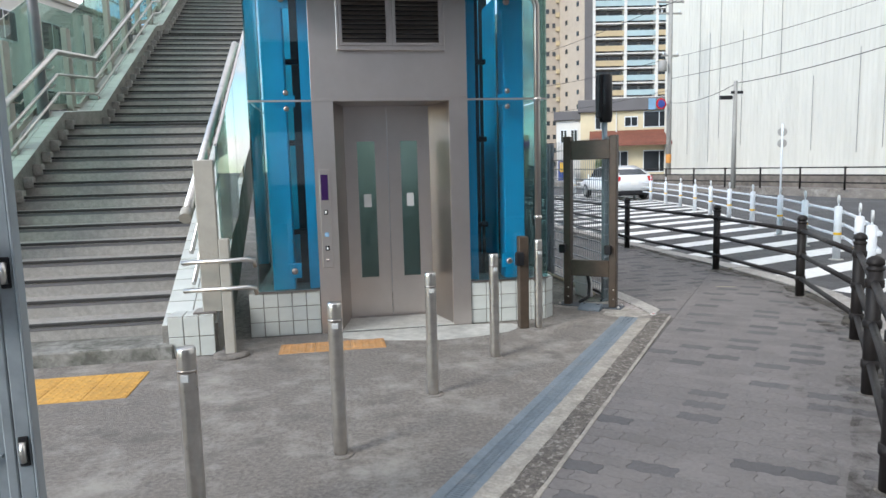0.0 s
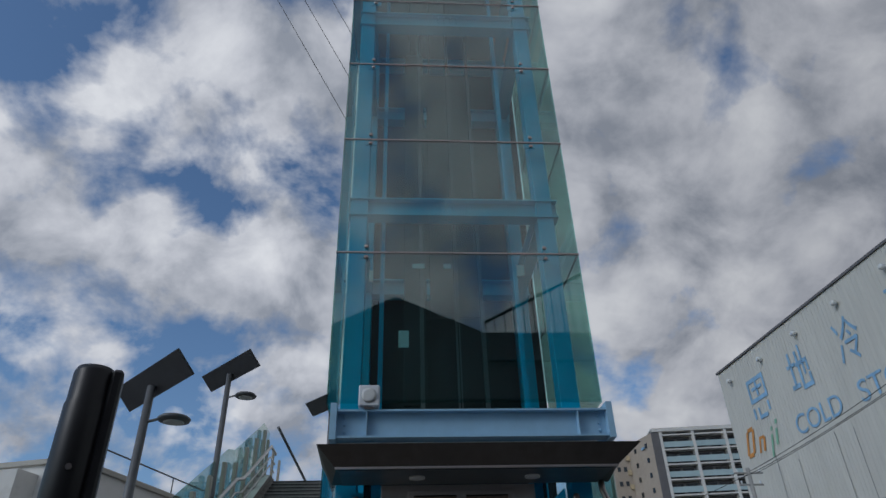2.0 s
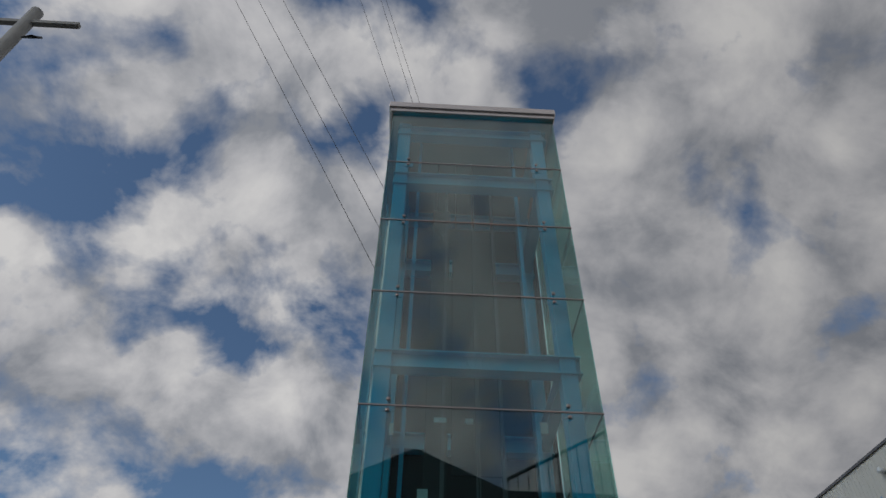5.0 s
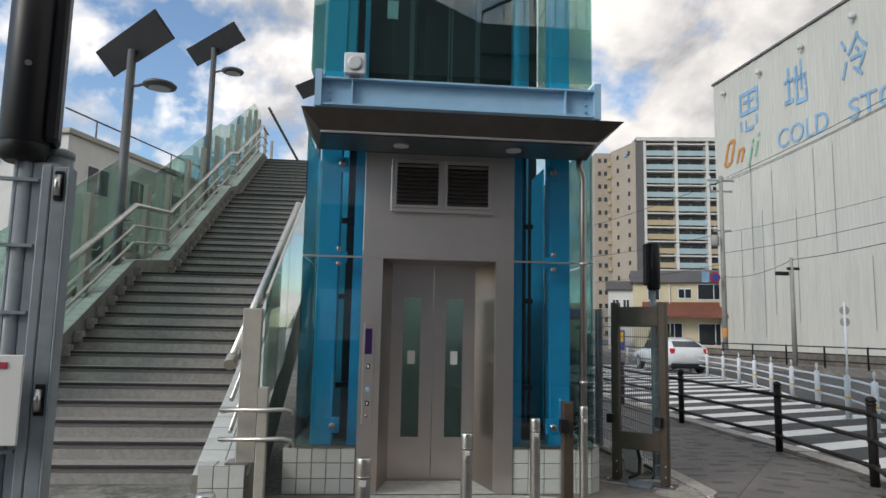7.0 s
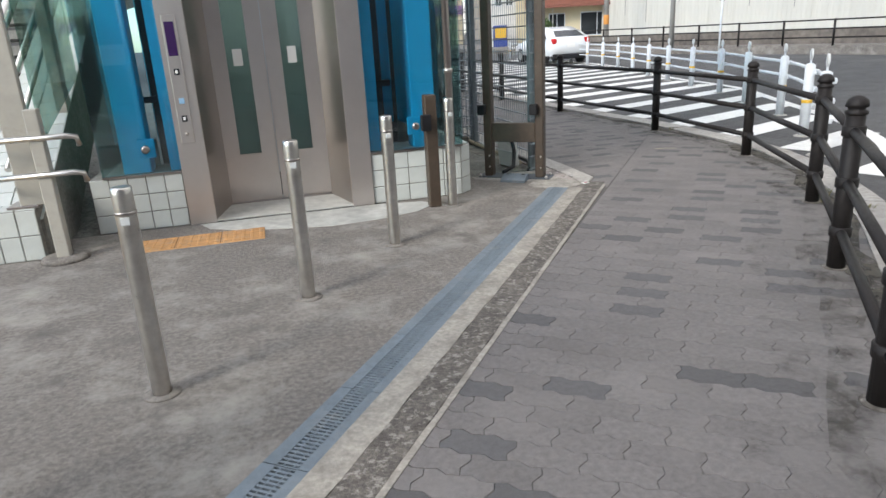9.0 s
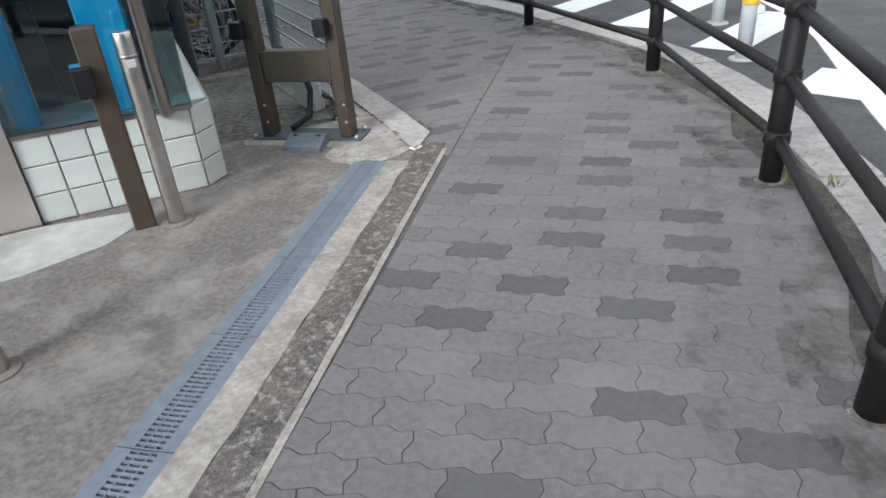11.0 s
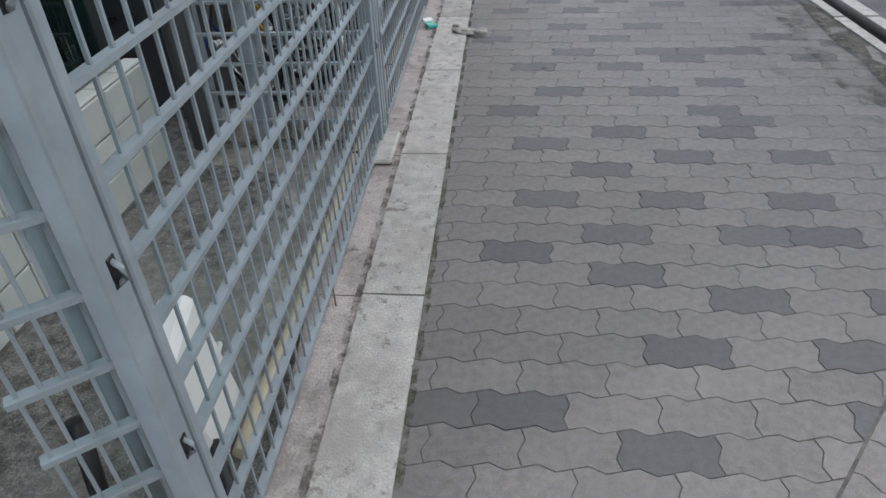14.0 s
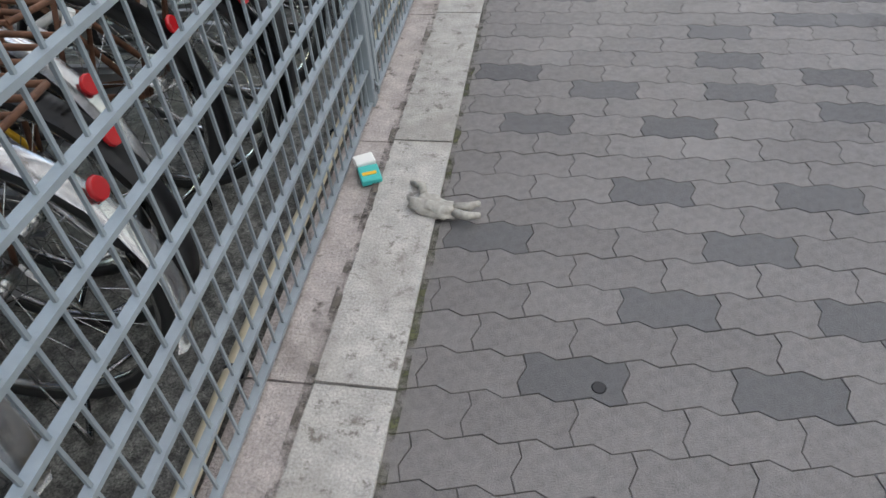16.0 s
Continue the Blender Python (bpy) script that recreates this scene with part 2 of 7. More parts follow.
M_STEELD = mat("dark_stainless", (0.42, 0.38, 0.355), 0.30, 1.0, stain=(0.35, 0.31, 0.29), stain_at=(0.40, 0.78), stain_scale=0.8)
M_PIPE = mat("stainless_pipe", (0.60, 0.575, 0.54), 0.32, 1.0, var=0.12, scale=20)
M_BLUE = mat("blue_steel_paint", (0.015, 0.45, 0.74), 0.38, var=0.07, scale=6, stain=(0.03, 0.30, 0.5), stain_at=(0.55, 0.75), stain_scale=1.5)
M_BEAM = mat("light_blue_steel_paint", (0.09, 0.50, 0.72), 0.42, var=0.07, scale=6, stain=(0.12, 0.38, 0.5), stain_at=(0.58, 0.75), stain_scale=2)
M_LBLUE = mat("pale_blue_steel_paint", (0.30, 0.50, 0.68), 0.42, var=0.06, scale=6, stain=(0.24, 0.36, 0.46), stain_at=(0.6, 0.75), stain_scale=3)
M_DARK = mat("dark_shaft_panel", (0.022, 0.026, 0.028), 0.5, var=0.3, scale=3)
M_BLACK = mat("black_plastic", (0.011, 0.011, 0.013), 0.42, var=0.2, scale=10, spec=0.35)
M_CANOPY = mat("bronze_canopy", (0.105, 0.095, 0.088), 0.4, 0.6, var=0.12, scale=8)
M_SOFFIT = mat("dark_soffit", (0.09, 0.11, 0.125), 0.35, 0.3, var=0.1, scale=6)
M_GLASS = glass_mat("shaft_glass", (0.74, 0.92, 0.91), 0.11)
M_GLASSL = glass_mat("lower_glass", (0.76, 0.89, 0.93), 0.07)
M_GLASSG = glass_mat("green_glass", (0.66, 0.80, 0.75), 0.05)
M_PANE = mat("dark_window", (0.03, 0.035, 0.04), 0.08, var=0.2, scale=0.5)
M_BROWN = mat("brown_steel_paint", (0.066, 0.047, 0.033), 0.45, var=0.2, scale=18, bump=0.12, bscale=300)
M_RAIL = mat("brown_rail_paint", (0.014, 0.0115, 0.011), 0.55, var=0.35, scale=20, bump=0.25, bscale=180, spec=0.3)
M_WHITE = mat("white_paint_metal", (0.66, 0.70, 0.74), 0.45, var=0.08, scale=10, stain=(0.42, 0.43, 0.43), stain_at=(0.6, 0.75), stain_scale=4)
M_LINE = mat("road_marking", (0.78, 0.78, 0.76), 0.75, var=0.1, scale=25, bump=0.3, bscale=200, stain=(0.4, 0.4, 0.4), stain_at=(0.62, 0.72), stain_scale=6)
M_YEL = mat("yellow_band", (0.75, 0.45, 0.03), 0.5)
M_TACT = mat("tactile_yellow", (0.56, 0.31, 0.07), 0.75, var=0.15, scale=20, rnd=0.08, stain=(0.38, 0.24, 0.09), stain_at=(0.55, 0.75), stain_scale=8)
M_TACTO = mat("tactile_orange_worn", (0.47, 0.25, 0.10), 0.8, var=0.2, scale=20, rnd=0.1, stain=(0.34, 0.26, 0.18), stain_at=(0.5, 0.7), stain_scale=9)
M_FENCE = mat("grey_mesh_paint", (0.245, 0.28, 0.305), 0.42, var=0.14, scale=14, stain=(0.17, 0.195, 0.215), stain_at=(0.6, 0.75), stain_scale=7)
M_GRATE = mat("grey_resin_grating", (0.18, 0.22, 0.255), 0.6, var=0.15, scale=30, bump=0.7, bscale=240, stain=(0.24, 0.255, 0.26), stain_at=(0.55, 0.7), stain_scale=5)
M_STEP = mat("stair_concrete", (0.315, 0.30, 0.28), 0.85, var=0.22, scale=160, bump=0.3, bscale=150, rnd=0.06, stain=(0.27, 0.255, 0.235), stain_at=(0.55, 0.72), stain_scale=2.5)
M_NOSE = mat("dark_nosing_strip", (0.028, 0.027, 0.026), 0.8, var=0.3, scale=30)
M_CREAM = mat("cream_steel_paint", (0.38, 0.36, 0.315), 0.5, var=0.08, scale=10, stain=(0.27, 0.24, 0.20), stain_at=(0.58, 0.75), stain_scale=5)
M_LAMP = mat("grey_lamp_paint", (0.12, 0.125, 0.13), 0.45, var=0.12, scale=10)
M_SOLAR = mat("solar_panel_back", (0.055, 0.055, 0.06), 0.4, var=0.2, scale=4)
M_LENS = mat("lamp_lens", (0.6, 0.62, 0.62), 0.3)
M_WARE = mat("warehouse_sheet", (0.58, 0.565, 0.51), 0.6, var=0.06, scale=0.6, stain=(0.48, 0.465, 0.41), stain_at=(0.54, 0.75), stain_scale=0.25, stretch=(4, 4, 0.5))
M_WTXT = mat("faded_blue_lettering", (0.25, 0.44, 0.64), 0.6, var=0.2, scale=2)
M_ORNG = mat("faded_orange_lettering", (0.62, 0.27, 0.06), 0.6, var=0.15, scale=2)
M_GRNL = mat("faded_green_lettering", (0.25, 0.48, 0.33), 0.6, var=0.15, scale=2)
M_BEIGE = mat("beige_wall_tile", (0.40, 0.335, 0.27), 0.7, var=0.08, scale=1.5)
M_GREYW = mat("dark_grey_wall", (0.13, 0.125, 0.13), 0.7, var=0.08, scale=1.0)
M_WWALL = mat("white_wall", (0.66, 0.65, 0.62), 0.75, var=0.06, scale=1.2, stain=(0.5, 0.49, 0.46), stain_at=(0.58, 0.75), stain_scale=0.5)
M_YWALL = mat("cream_wall", (0.62, 0.54, 0.37), 0.75, var=0.06, scale=1.2)
M_BALG = mat("balcony_glass", (0.38, 0.50, 0.53), 0.15, var=0.06, scale=0.6)
M_BALB = mat("balcony_beige", (0.50, 0.40, 0.25), 0.6, var=0.05, scale=0.6)
M_REDR = mat("red_brown_awning", (0.20, 0.07, 0.045), 0.6, var=0.15, scale=3)
M_POLE = mat("concrete_pole", (0.30, 0.295, 0.28), 0.8, var=0.12, scale=6)
M_WIRE = mat("black_cable", (0.012, 0.012, 0.013), 0.6)
M_CAR = mat("white_car_paint", (0.72, 0.74, 0.76), 0.25, coat=0.6)
M_TYRE = mat("tyre_rubber", (0.02, 0.02, 0.02), 0.8, var=0.2, scale=30)
M_RIM = mat("alloy_rim", (0.5, 0.5, 0.52), 0.3, 0.9)
M_CHROME = mat("bicycle_chrome", (0.62, 0.62, 0.62), 0.22, 1.0, var=0.15, scale=20)
M_RUST = mat("rusty_steel", (0.15, 0.07, 0.04), 0.75, 0.3, var=0.4, scale=40)
M_LEAF = mat("shrub_leaf", (0.06, 0.11, 0.03), 0.6, island=0.35)
M_RED = mat("red_reflector", (0.5, 0.015, 0.02), 0.2)
M_TUBE = mat("beige_conduit", (0.48, 0.42, 0.30), 0.6, var=0.12, scale=20)
M_PURP = mat("dark_violet_display", (0.035, 0.012, 0.07), 0.15)
M_PAPER = mat("white_card", (0.75, 0.75, 0.73), 0.7)
M_PRINT = mat("dark_print", (0.06, 0.06, 0.065), 0.7)
M_BBLUE = mat("bicycle_blue", (0.03, 0.06, 0.28), 0.35)
M_BYEL = mat("bicycle_yellow", (0.62, 0.36, 0.02), 0.4)
M_BBLK = mat("bicycle_black", (0.02, 0.02, 0.022), 0.35)
M_BSIL = mat("bicycle_silver", (0.35, 0.35, 0.36), 0.35, 0.7)
M_TURQ = mat("turquoise_print", (0.05, 0.45, 0.42), 0.5)
M_GLOVE = mat("dirty_cotton", (0.40, 0.38, 0.34), 0.95, var=0.25, scale=60)


# ---- geometry helpers ----
def box(bm, x0, y0, z0, x1, y1, z1, m=None):
    vs = [bm.verts.new((x, y, z)) for z in (z0, z1) for x, y in ((x0, y0), (x1, y0), (x1, y1), (x0, y1))]
    if m is not None:
        for v in vs:
            v.co = m @ v.co
    for q in ((3, 2, 1, 0), (4, 5, 6, 7), (0, 1, 5, 4), (1, 2, 6, 5), (2, 3, 7, 6), (3, 0, 4, 7)):
        bm.faces.new([vs[i] for i in q])
    return vs


def bbox(bm, x0, y0, z0, x1, y1, z1, r=0.004, m=None):
    """A box with small chamfered edges."""
    tmp = bmesh.new()
    box(tmp, x0, y0, z0, x1, y1, z1)
    bmesh.ops.bevel(tmp, geom=list(tmp.edges), offset=r, segments=1, affect="EDGES")
    merge(bm, tmp, m)


def merge(bm, tmp, m=None):
    idx = {}
    for v in tmp.verts:
        idx[v] = bm.verts.new(m @ v.co if m is not None else v.co)
    for f in tmp.faces:
        nf = bm.faces.new([idx[v] for v in f.verts])
        nf.smooth = f.smooth
    tmp.free()


def ring_frame(d):
    d = Vector(d).normalized()
    up = Vector((0, 0, 1)) if abs(d.z) < 0.95 else Vector((1, 0, 0))
    a = d.cross(up).normalized()
    return a, a.cross(d).normalized()


def tube(bm, pts, r, n=10, closed=False):
    """A round bar along points; r is one radius or one a point."""
    pts = [Vector(p) for p in pts]
    rings = []
    k = len(pts)
    for i, p in enumerate(pts):
        if closed:
            d = pts[(i + 1) % k] - pts[i - 1]
        else:
            d = pts[min(i + 1, k - 1)] - pts[max(i - 1, 0)]
        a, b = ring_frame(d)
        rr = r[i] if isinstance(r, (list, tuple)) else r
        rings.append([bm.verts.new(p + rr * (a * math.cos(2 * math.pi * j / n) + b * math.sin(2 * math.pi * j / n))) for j in range(n)])
    pairs = list(zip(rings, rings[1:])) + ([(rings[-1], rings[0])] if closed else [])
    for ra, rb in pairs:
        for j in range(n):
            f = bm.faces.new((ra[j], ra[(j + 1) % n], rb[(j + 1) % n], rb[j]))
            f.smooth = True
    if not closed:
        bm.faces.new(rings[0][::-1])
        bm.faces.new(rings[-1])


def lathe(bm, prof, n=16, m=None):
    """Turns (radius, z) points round the z axis."""
    rings = []
    for r, z in prof:
        rings.append([bm.verts.new((r * math.cos(2 * math.pi * j / n), r * math.sin(2 * math.pi * j / n), z)) for j in range(n)])
    for ra, rb in zip(rings, rings[1:]):
        for j in range(n):
            f = bm.faces.new((ra[j], ra[(j + 1) % n], rb[(j + 1) % n], rb[j]))
            f.smooth = True
    bm.faces.new(rings[0][::-1])
    bm.faces.new(rings[-1])
    if m is not None:
        for ring in rings:
            for v in ring:
                v.co = m @ v.co


def prism(bm, pts, z0, z1):
    lo = [bm.verts.new((*p[:2], z0)) for p in pts]
    hi = [bm.verts.new((*p[:2], z1)) for p in pts]
    n = len(pts)
    area = sum(pts[i][0] * pts[(i + 1) % n][1] - pts[(i + 1) % n][0] * pts[i][1] for i in range(n))
    if area < 0:
        lo, hi = lo[::-1], hi[::-1]
    bm.faces.new(lo[::-1])
    bm.faces.new(hi)
    for i in range(n):
        bm.faces.new((lo[i], lo[(i + 1) % n], hi[(i + 1) % n], hi[i]))


def slab_x(bm, pts, x0, x1):
    """A profile of (y, z) points pulled from x0 to x1."""
    a = [bm.verts.new((x0, *p)) for p in pts]
    b = [bm.verts.new((x1, *p)) for p in pts]
    n = len(pts)
    bm.faces.new(a)
    bm.faces.new(b[::-1])
    for i in range(n):
        bm.faces.new((a[i], b[i], b[(i + 1) % n], a[(i + 1) % n]))


def finish(bm):
    bmesh.ops.recalc_face_normals(bm, faces=list(bm.faces))


def mesh_of(name, bm, material, fix=True):
    if fix:
        finish(bm)
    me = bpy.data.meshes.new(name)
    bm.to_mesh(me)
    bm.free()
    me.materials.append(material)
    return me


def part(name, bm, material, parent, label=""):
    ob = new(name, mesh_of(name, bm, material))
    ob.parent = parent
    return tagged(ob, label)


def solo(name, bm, material, label="", category="", group="", kind="", at=(0, 0, 0)):
    ob = new(name, mesh_of(name, bm, material))
    ob.location = at
    return tagged(ob, label, category, group, kind)


def thing(name, at, label, category, group="", kind="", rz=0.0):
    ob = new(name)
    ob.empty_display_size = 0.1
    ob.matrix_basis = pose(*at, 0, 0, rz)
    return tagged(ob, label, category, group, kind)


def one(fn, *a, **k):
    bm = bmesh.new()
    fn(bm, *a, **k)
    return bm


def piece(name, me, parent, m):
    ob = new(name, me)
    ob.parent = parent
    ob.matrix_basis = m
    return ob

# ---- plan ----
# the drain runs from its far end DR towards the street corner, along DU; DN points from it to the paved walk
DR = Vector((2.348, -0.126, 0))
DU = Vector((-0.598, -0.801, 0)).normalized()
DN = Vector((-DU.y, DU.x, 0))


def dpt(s, n, z=0.0):
    p = DR + s * DU + n * DN
    return Vector((p.x, p.y, z))


def kerb_x(y):
    return 2.840 - 0.0105 * (y - 1.0)


# rail posts along the outer edge of the walk, south to north
POSTS = [(-0.6, -7.0), (0.25, -5.93), (1.12, -4.80), (2.0, -3.68), (2.9, -2.56), (3.80, -1.42), (4.585, 0.27), (4.775, 2.19), (4.68, 4.80),
         (4.61, 7.37), (4.55, 9.85), (4.49, 12.3), (4.43, 14.8), (4.37, 17.3)]


def curve_pts(ctrl, step=0.3):
    """Catmull-Rom samples through plan points."""
    out = []
    P = [Vector((*p, 0)) for p in ctrl]
    P = [2 * P[0] - P[1]] + P + [2 * P[-1] - P[-2]]
    for i in range(1, len(P) - 2):
        a, b, c, d = P[i - 1:i + 3]
        n = max(2, int((c - b).length / step))
        for k in range(n):
            t = k / n
            out.append(0.5 * (2 * b + (c - a) * t + (2 * a - 5 * b + 4 * c - d) * t * t + (3 * b - a - 3 * c + d) * t ** 3))
    out.append(P[-2])
    return out


def offset(pts, d):
    res = []
    for i, p in enumerate(pts):
        t = (pts[min(i + 1, len(pts) - 1)] - pts[max(i - 1, 0)]).normalized()
        res.append(p + d * Vector((t.y, -t.x, 0)))
    return res


RAIL = curve_pts(POSTS, 0.3)
KIN, KOUT = offset(RAIL, 0.20), offset(RAIL, 0.46)

# ---- ground ----
bm = bmesh.new()
R = 900
for i in range(1):
    vs = [bm.verts.new(p) for p in ((-R, -R, -0.13), (R, -R, -0.13), (R, R, -0.13), (-R, R, -0.13))]
    bm.faces.new(vs)
ground = solo("road", bm, M_ASPHALT, "grey worn asphalt road and ground", "road", kind="structure")

# concrete forecourt before the lift and the stairs
bm = bmesh.new()
a, b = dpt(9.0, -0.028), dpt(0.0, -0.028)
prism(bm, [(-14, -14), (a.x, a.y), (b.x, b.y), dpt(0.0, 0.15)[:2], dpt(-0.02, 0.266)[:2], (2.652, -0.158), (2.662, 0.0), (2.655, 0.62), (1.0, 0.62), (1.0, -0.02), (-14, -0.02)], -0.13, 0.0)
forecourt = solo("pavement", bm, M_CONC, "stained grey concrete forecourt", "pavement", kind="structure")
bm = bmesh.new()
prism(bm, [(2.635, 0.622), (2.40, 17.0), (-14, 17), (-14, -0.018), (-1.19, -0.018), (-1.19, 2.36), (1.66, 2.36), (1.66, 0.622)], -0.13, -0.012)
yard = solo("yard_pavement", bm, M_YARD, "dark worn asphalt of the bicycle yard", "pavement", kind="structure")
# pale apron before the lift door
bm = bmesh.new()
prism(bm, [(-0.50, -0.03), (0.84, -0.03), (1.22, -0.10), (1.30, -0.22), (1.12, -0.40), (0.80, -0.50), (0.45, -0.53), (0.10, -0.44), (-0.20, -0.34), (-0.42, -0.20)], 0.0, 0.003)
solo("door_apron", bm, M_APRON, "pale smooth concrete apron before the lift door", "pavement", kind="structure")

# pale worn cement round the drain's end and the sign frame, and along the yard's edges
M_PALE = mat("pale_cement", (0.40, 0.375, 0.335), 0.9, var=0.3, scale=60, bump=0.6, bscale=180, stain=(0.20, 0.185, 0.165), stain_at=(0.46, 0.64), stain_scale=6)
M_YEDGE = mat("olive_cement", (0.29, 0.285, 0.245), 0.9, var=0.3, scale=50, bump=0.4, bscale=160, stain=(0.13, 0.125, 0.105), stain_at=(0.45, 0.65), stain_scale=4)


def ragged(corners, amount, seed):
    """A polygon with uneven edges."""
    r, res = random.Random(seed), []
    for (ax, ay), (bx, by) in zip(corners, corners[1:] + corners[:1]):
        n = max(1, int(math.hypot(bx - ax, by - ay) / 0.03))
        for i in range(n):
            res.append((ax + (bx - ax) * i / n + r.uniform(-amount, amount), ay + (by - ay) * i / n + r.uniform(-amount, amount)))
    return res


bm = bmesh.new()
prism(bm, ragged([(1.88, 0.60), (1.87, 0.50), (2.08, 0.34), (2.24, 0.25), (2.29, 0.16), (2.21, 0.05), (2.22, -0.06), (2.29, -0.14), (2.36, -0.118), (2.45, -0.19), (2.53, -0.18), (2.64, -0.12), (2.645, 0.60), (2.3, 0.605)], 0.007, 3), -0.05, 0.0028)
solo("cement_patch", bm, M_PALE, "pale worn cement round the drain end and sign frame", "pavement", kind="structure")
bm = bmesh.new()
prism(bm, ragged([(2.47, 0.70), (2.47, 2.46), (1.74, 2.46), (1.76, 2.36), (2.15, 2.26), (2.30, 2.0), (2.34, 1.4), (2.34, 0.72)], 0.01, 4), -0.05, -0.008)
solo("yard_edge", bm, M_YEDGE, "pale olive cement edge of the bicycle yard", "pavement", kind="structure")
bm = bmesh.new()
for x0, x1, y in ((1.76, 2.07, 2.535), (2.08, 2.45, 2.56)):
    bbox(bm, x0, y, -0.05, x1, y + 0.13, 0.085, 0.012)
solo("yard_kerb", bm, M_PALE, "weathered low concrete kerb under the cross fence", "kerb", kind="structure")

M_DKERB = mat("drain_kerb_concrete", (0.34, 0.315, 0.275), 0.9, var=0.25, scale=50, bump=0.4, bscale=160, stain=(0.20, 0.185, 0.16), stain_at=(0.50, 0.68), stain_scale=6)
# strips beside the drain
for nm, n0, n1, z, mt, lab in (("drain_kerb", 0.150, 0.266, 0.006, M_DKERB, "pale concrete strip along the drain"),
                               ("aggregate_strip", 0.266, 0.402, 0.005, M_AGG, "dark mossy exposed aggregate strip"),
                               ("edge_strip", 0.402, 0.428, 0.003, M_DKERB, "thin pale concrete edge strip")):
    bm = bmesh.new()
    s_end = {"drain_kerb": 0.0, "aggregate_strip": -0.27, "edge_strip": -0.19}[nm]
    # uneven edges
    k, left, right = 90, [], []
    for i in range(k + 1):
        s = s_end + (9.0 - s_end) * i / k
        w = 0.003 * math.sin(i * 2.1) + 0.002 * math.sin(i * 5.3)
        left.append(dpt(s, n0 + (w if n0 > 0.16 else 0))[:2])
        right.append(dpt(s, n1 + (w if n1 < 0.40 else 0))[:2])
    prism(bm, left + right[::-1], -0.13, z)
    solo(nm, bm, mt, lab, "kerb", kind="structure")

# paved walk: bedding, then pavers
bm = bmesh.new()
left = [dpt(9.0, 0.43)[:2], dpt(-0.28, 0.43)[:2]] + [(kerb_x(y), y) for y in (0.2, 4.0, 8.0, 12.0, 17.2)]
right = [p[:2] for p in KIN]
prism(bm, left + right[::-1], -0.13, -0.0042)
walk_bed = solo("walkway", bm, M_BED, "paved footway of wavy grey and charcoal interlocking blocks", "pavement", kind="structure")

# pale kerb along the fence, in stones
kerb = thing("fence_kerb", (0, 0, 0), "pale weathered concrete kerb stones along the mesh fence", "kerb", kind="structure")
ks = [0.02, 0.56, 1.53, 2.40, 3.30, 4.20, 5.10, 6.0, 6.9, 7.8, 8.7, 9.6, 10.5, 11.4, 12.3, 13.2, 14.1, 15.0, 15.9, 16.8]
for y0, y1 in zip(ks, ks[1:]):
    bm = bmesh.new()
    x0, x1 = kerb_x(y0), kerb_x(y1)
    pts = [(x0 - 0.185, y0 + 0.004), (x0 - 0.004, y0 + 0.004), (x1 - 0.004, y1 - 0.004), (x1 - 0.185, y1 - 0.004)]
    if y0 == 0.02:
        pts = [(2.650, -0.170), (2.822, 0.035), (x1 - 0.004, y1 - 0.004), (x1 - 0.185, y1 - 0.004)]
    prism(bm, pts, -0.1, 0.012)
    part("kerb_stone", bm, M_KERB, kerb)
M_FOOT = mat("dirty_footing", (0.43, 0.385, 0.365), 0.92, var=0.22, scale=140, bump=0.7, bscale=130, stain=(0.10, 0.088, 0.078), stain_at=(0.58, 0.66), stain_scale=11, wear=(0.25, 0.22, 0.205), wear_at=(0.50, 0.62), wear_scale=3.4)
bm = bmesh.new()
for y0, y1 in zip(ks, ks[1:]):
    x0, x1 = kerb_x(y0), kerb_x(y1)
    y0 = max(y0, 0.05)
    if y1 > y0:
        prism(bm, [(x0 - (0.34 if y0 > 0.6 else 0.25), y0 + 0.003), (x0 - 0.189, y0 + 0.003), (x1 - 0.189, y1 - 0.003), (x1 - 0.34, y1 - 0.003)], -0.1, 0.004 + 0.003 * math.sin(7 * y0))
part("fence_footing", bm, M_FOOT, kerb, "stained concrete fence footing")

# roadside kerb stones
rk = thing("roadside_kerb", (0, 0, 0), "weathered pale kerb stones between footway and road", "kerb", kind="structure")
for i in range(0, len(KIN) - 2, 2):
    bm = bmesh.new()
    a, b, c = KIN[i], KIN[i + 1], KIN[i + 2]
    d, e, f = KOUT[i + 2], KOUT[i + 1], KOUT[i]
    g = 0.006
    prism(bm, [(a + (b - a) * g * 3)[:2], b[:2], (c - (c - b) * g * 3)[:2], (d - (d - e) * g * 3)[:2], e[:2], (f + (e - f) * g * 3)[:2]], -0.14, 0.012 + 0.004 * math.sin(i))
    part("kerb_stone", bm, M_KERB, rk)

# hatched road markings inside the white guard rail
WPOST = [(5.62, 0.46), (6.40, 1.52), (7.50, 3.20), (8.20, 4.85), (8.98, 6.6), (9.50, 8.3), (10.05, 10.1), (10.6, 11.9), (11.15, 13.7), (11.65, 15.5),
         (12.05, 17.3), (12.35, 19.1), (12.6, 21.1), (12.75, 23.1), (12.85, 25.1), (12.9, 27.1), (12.9, 29.1)]
WRAIL = curve_pts(WPOST, 0.45)
LPTS = [(-1.0, -8.6), (0.6, -6.6), (2.2, -4.7), (3.8, -2.7), (5.3, -0.9), (6.15, 0.05), (6.95, 1.0), (7.75, 2.4), (8.4, 3.85), (9.2, 5.6), (9.8, 6.95), (10.2, 8.6), (10.6, 10.7)]
LINE_MID = curve_pts(LPTS + [(p[0] + 0.45, p[1]) for p in WPOST[8:]], 0.45)
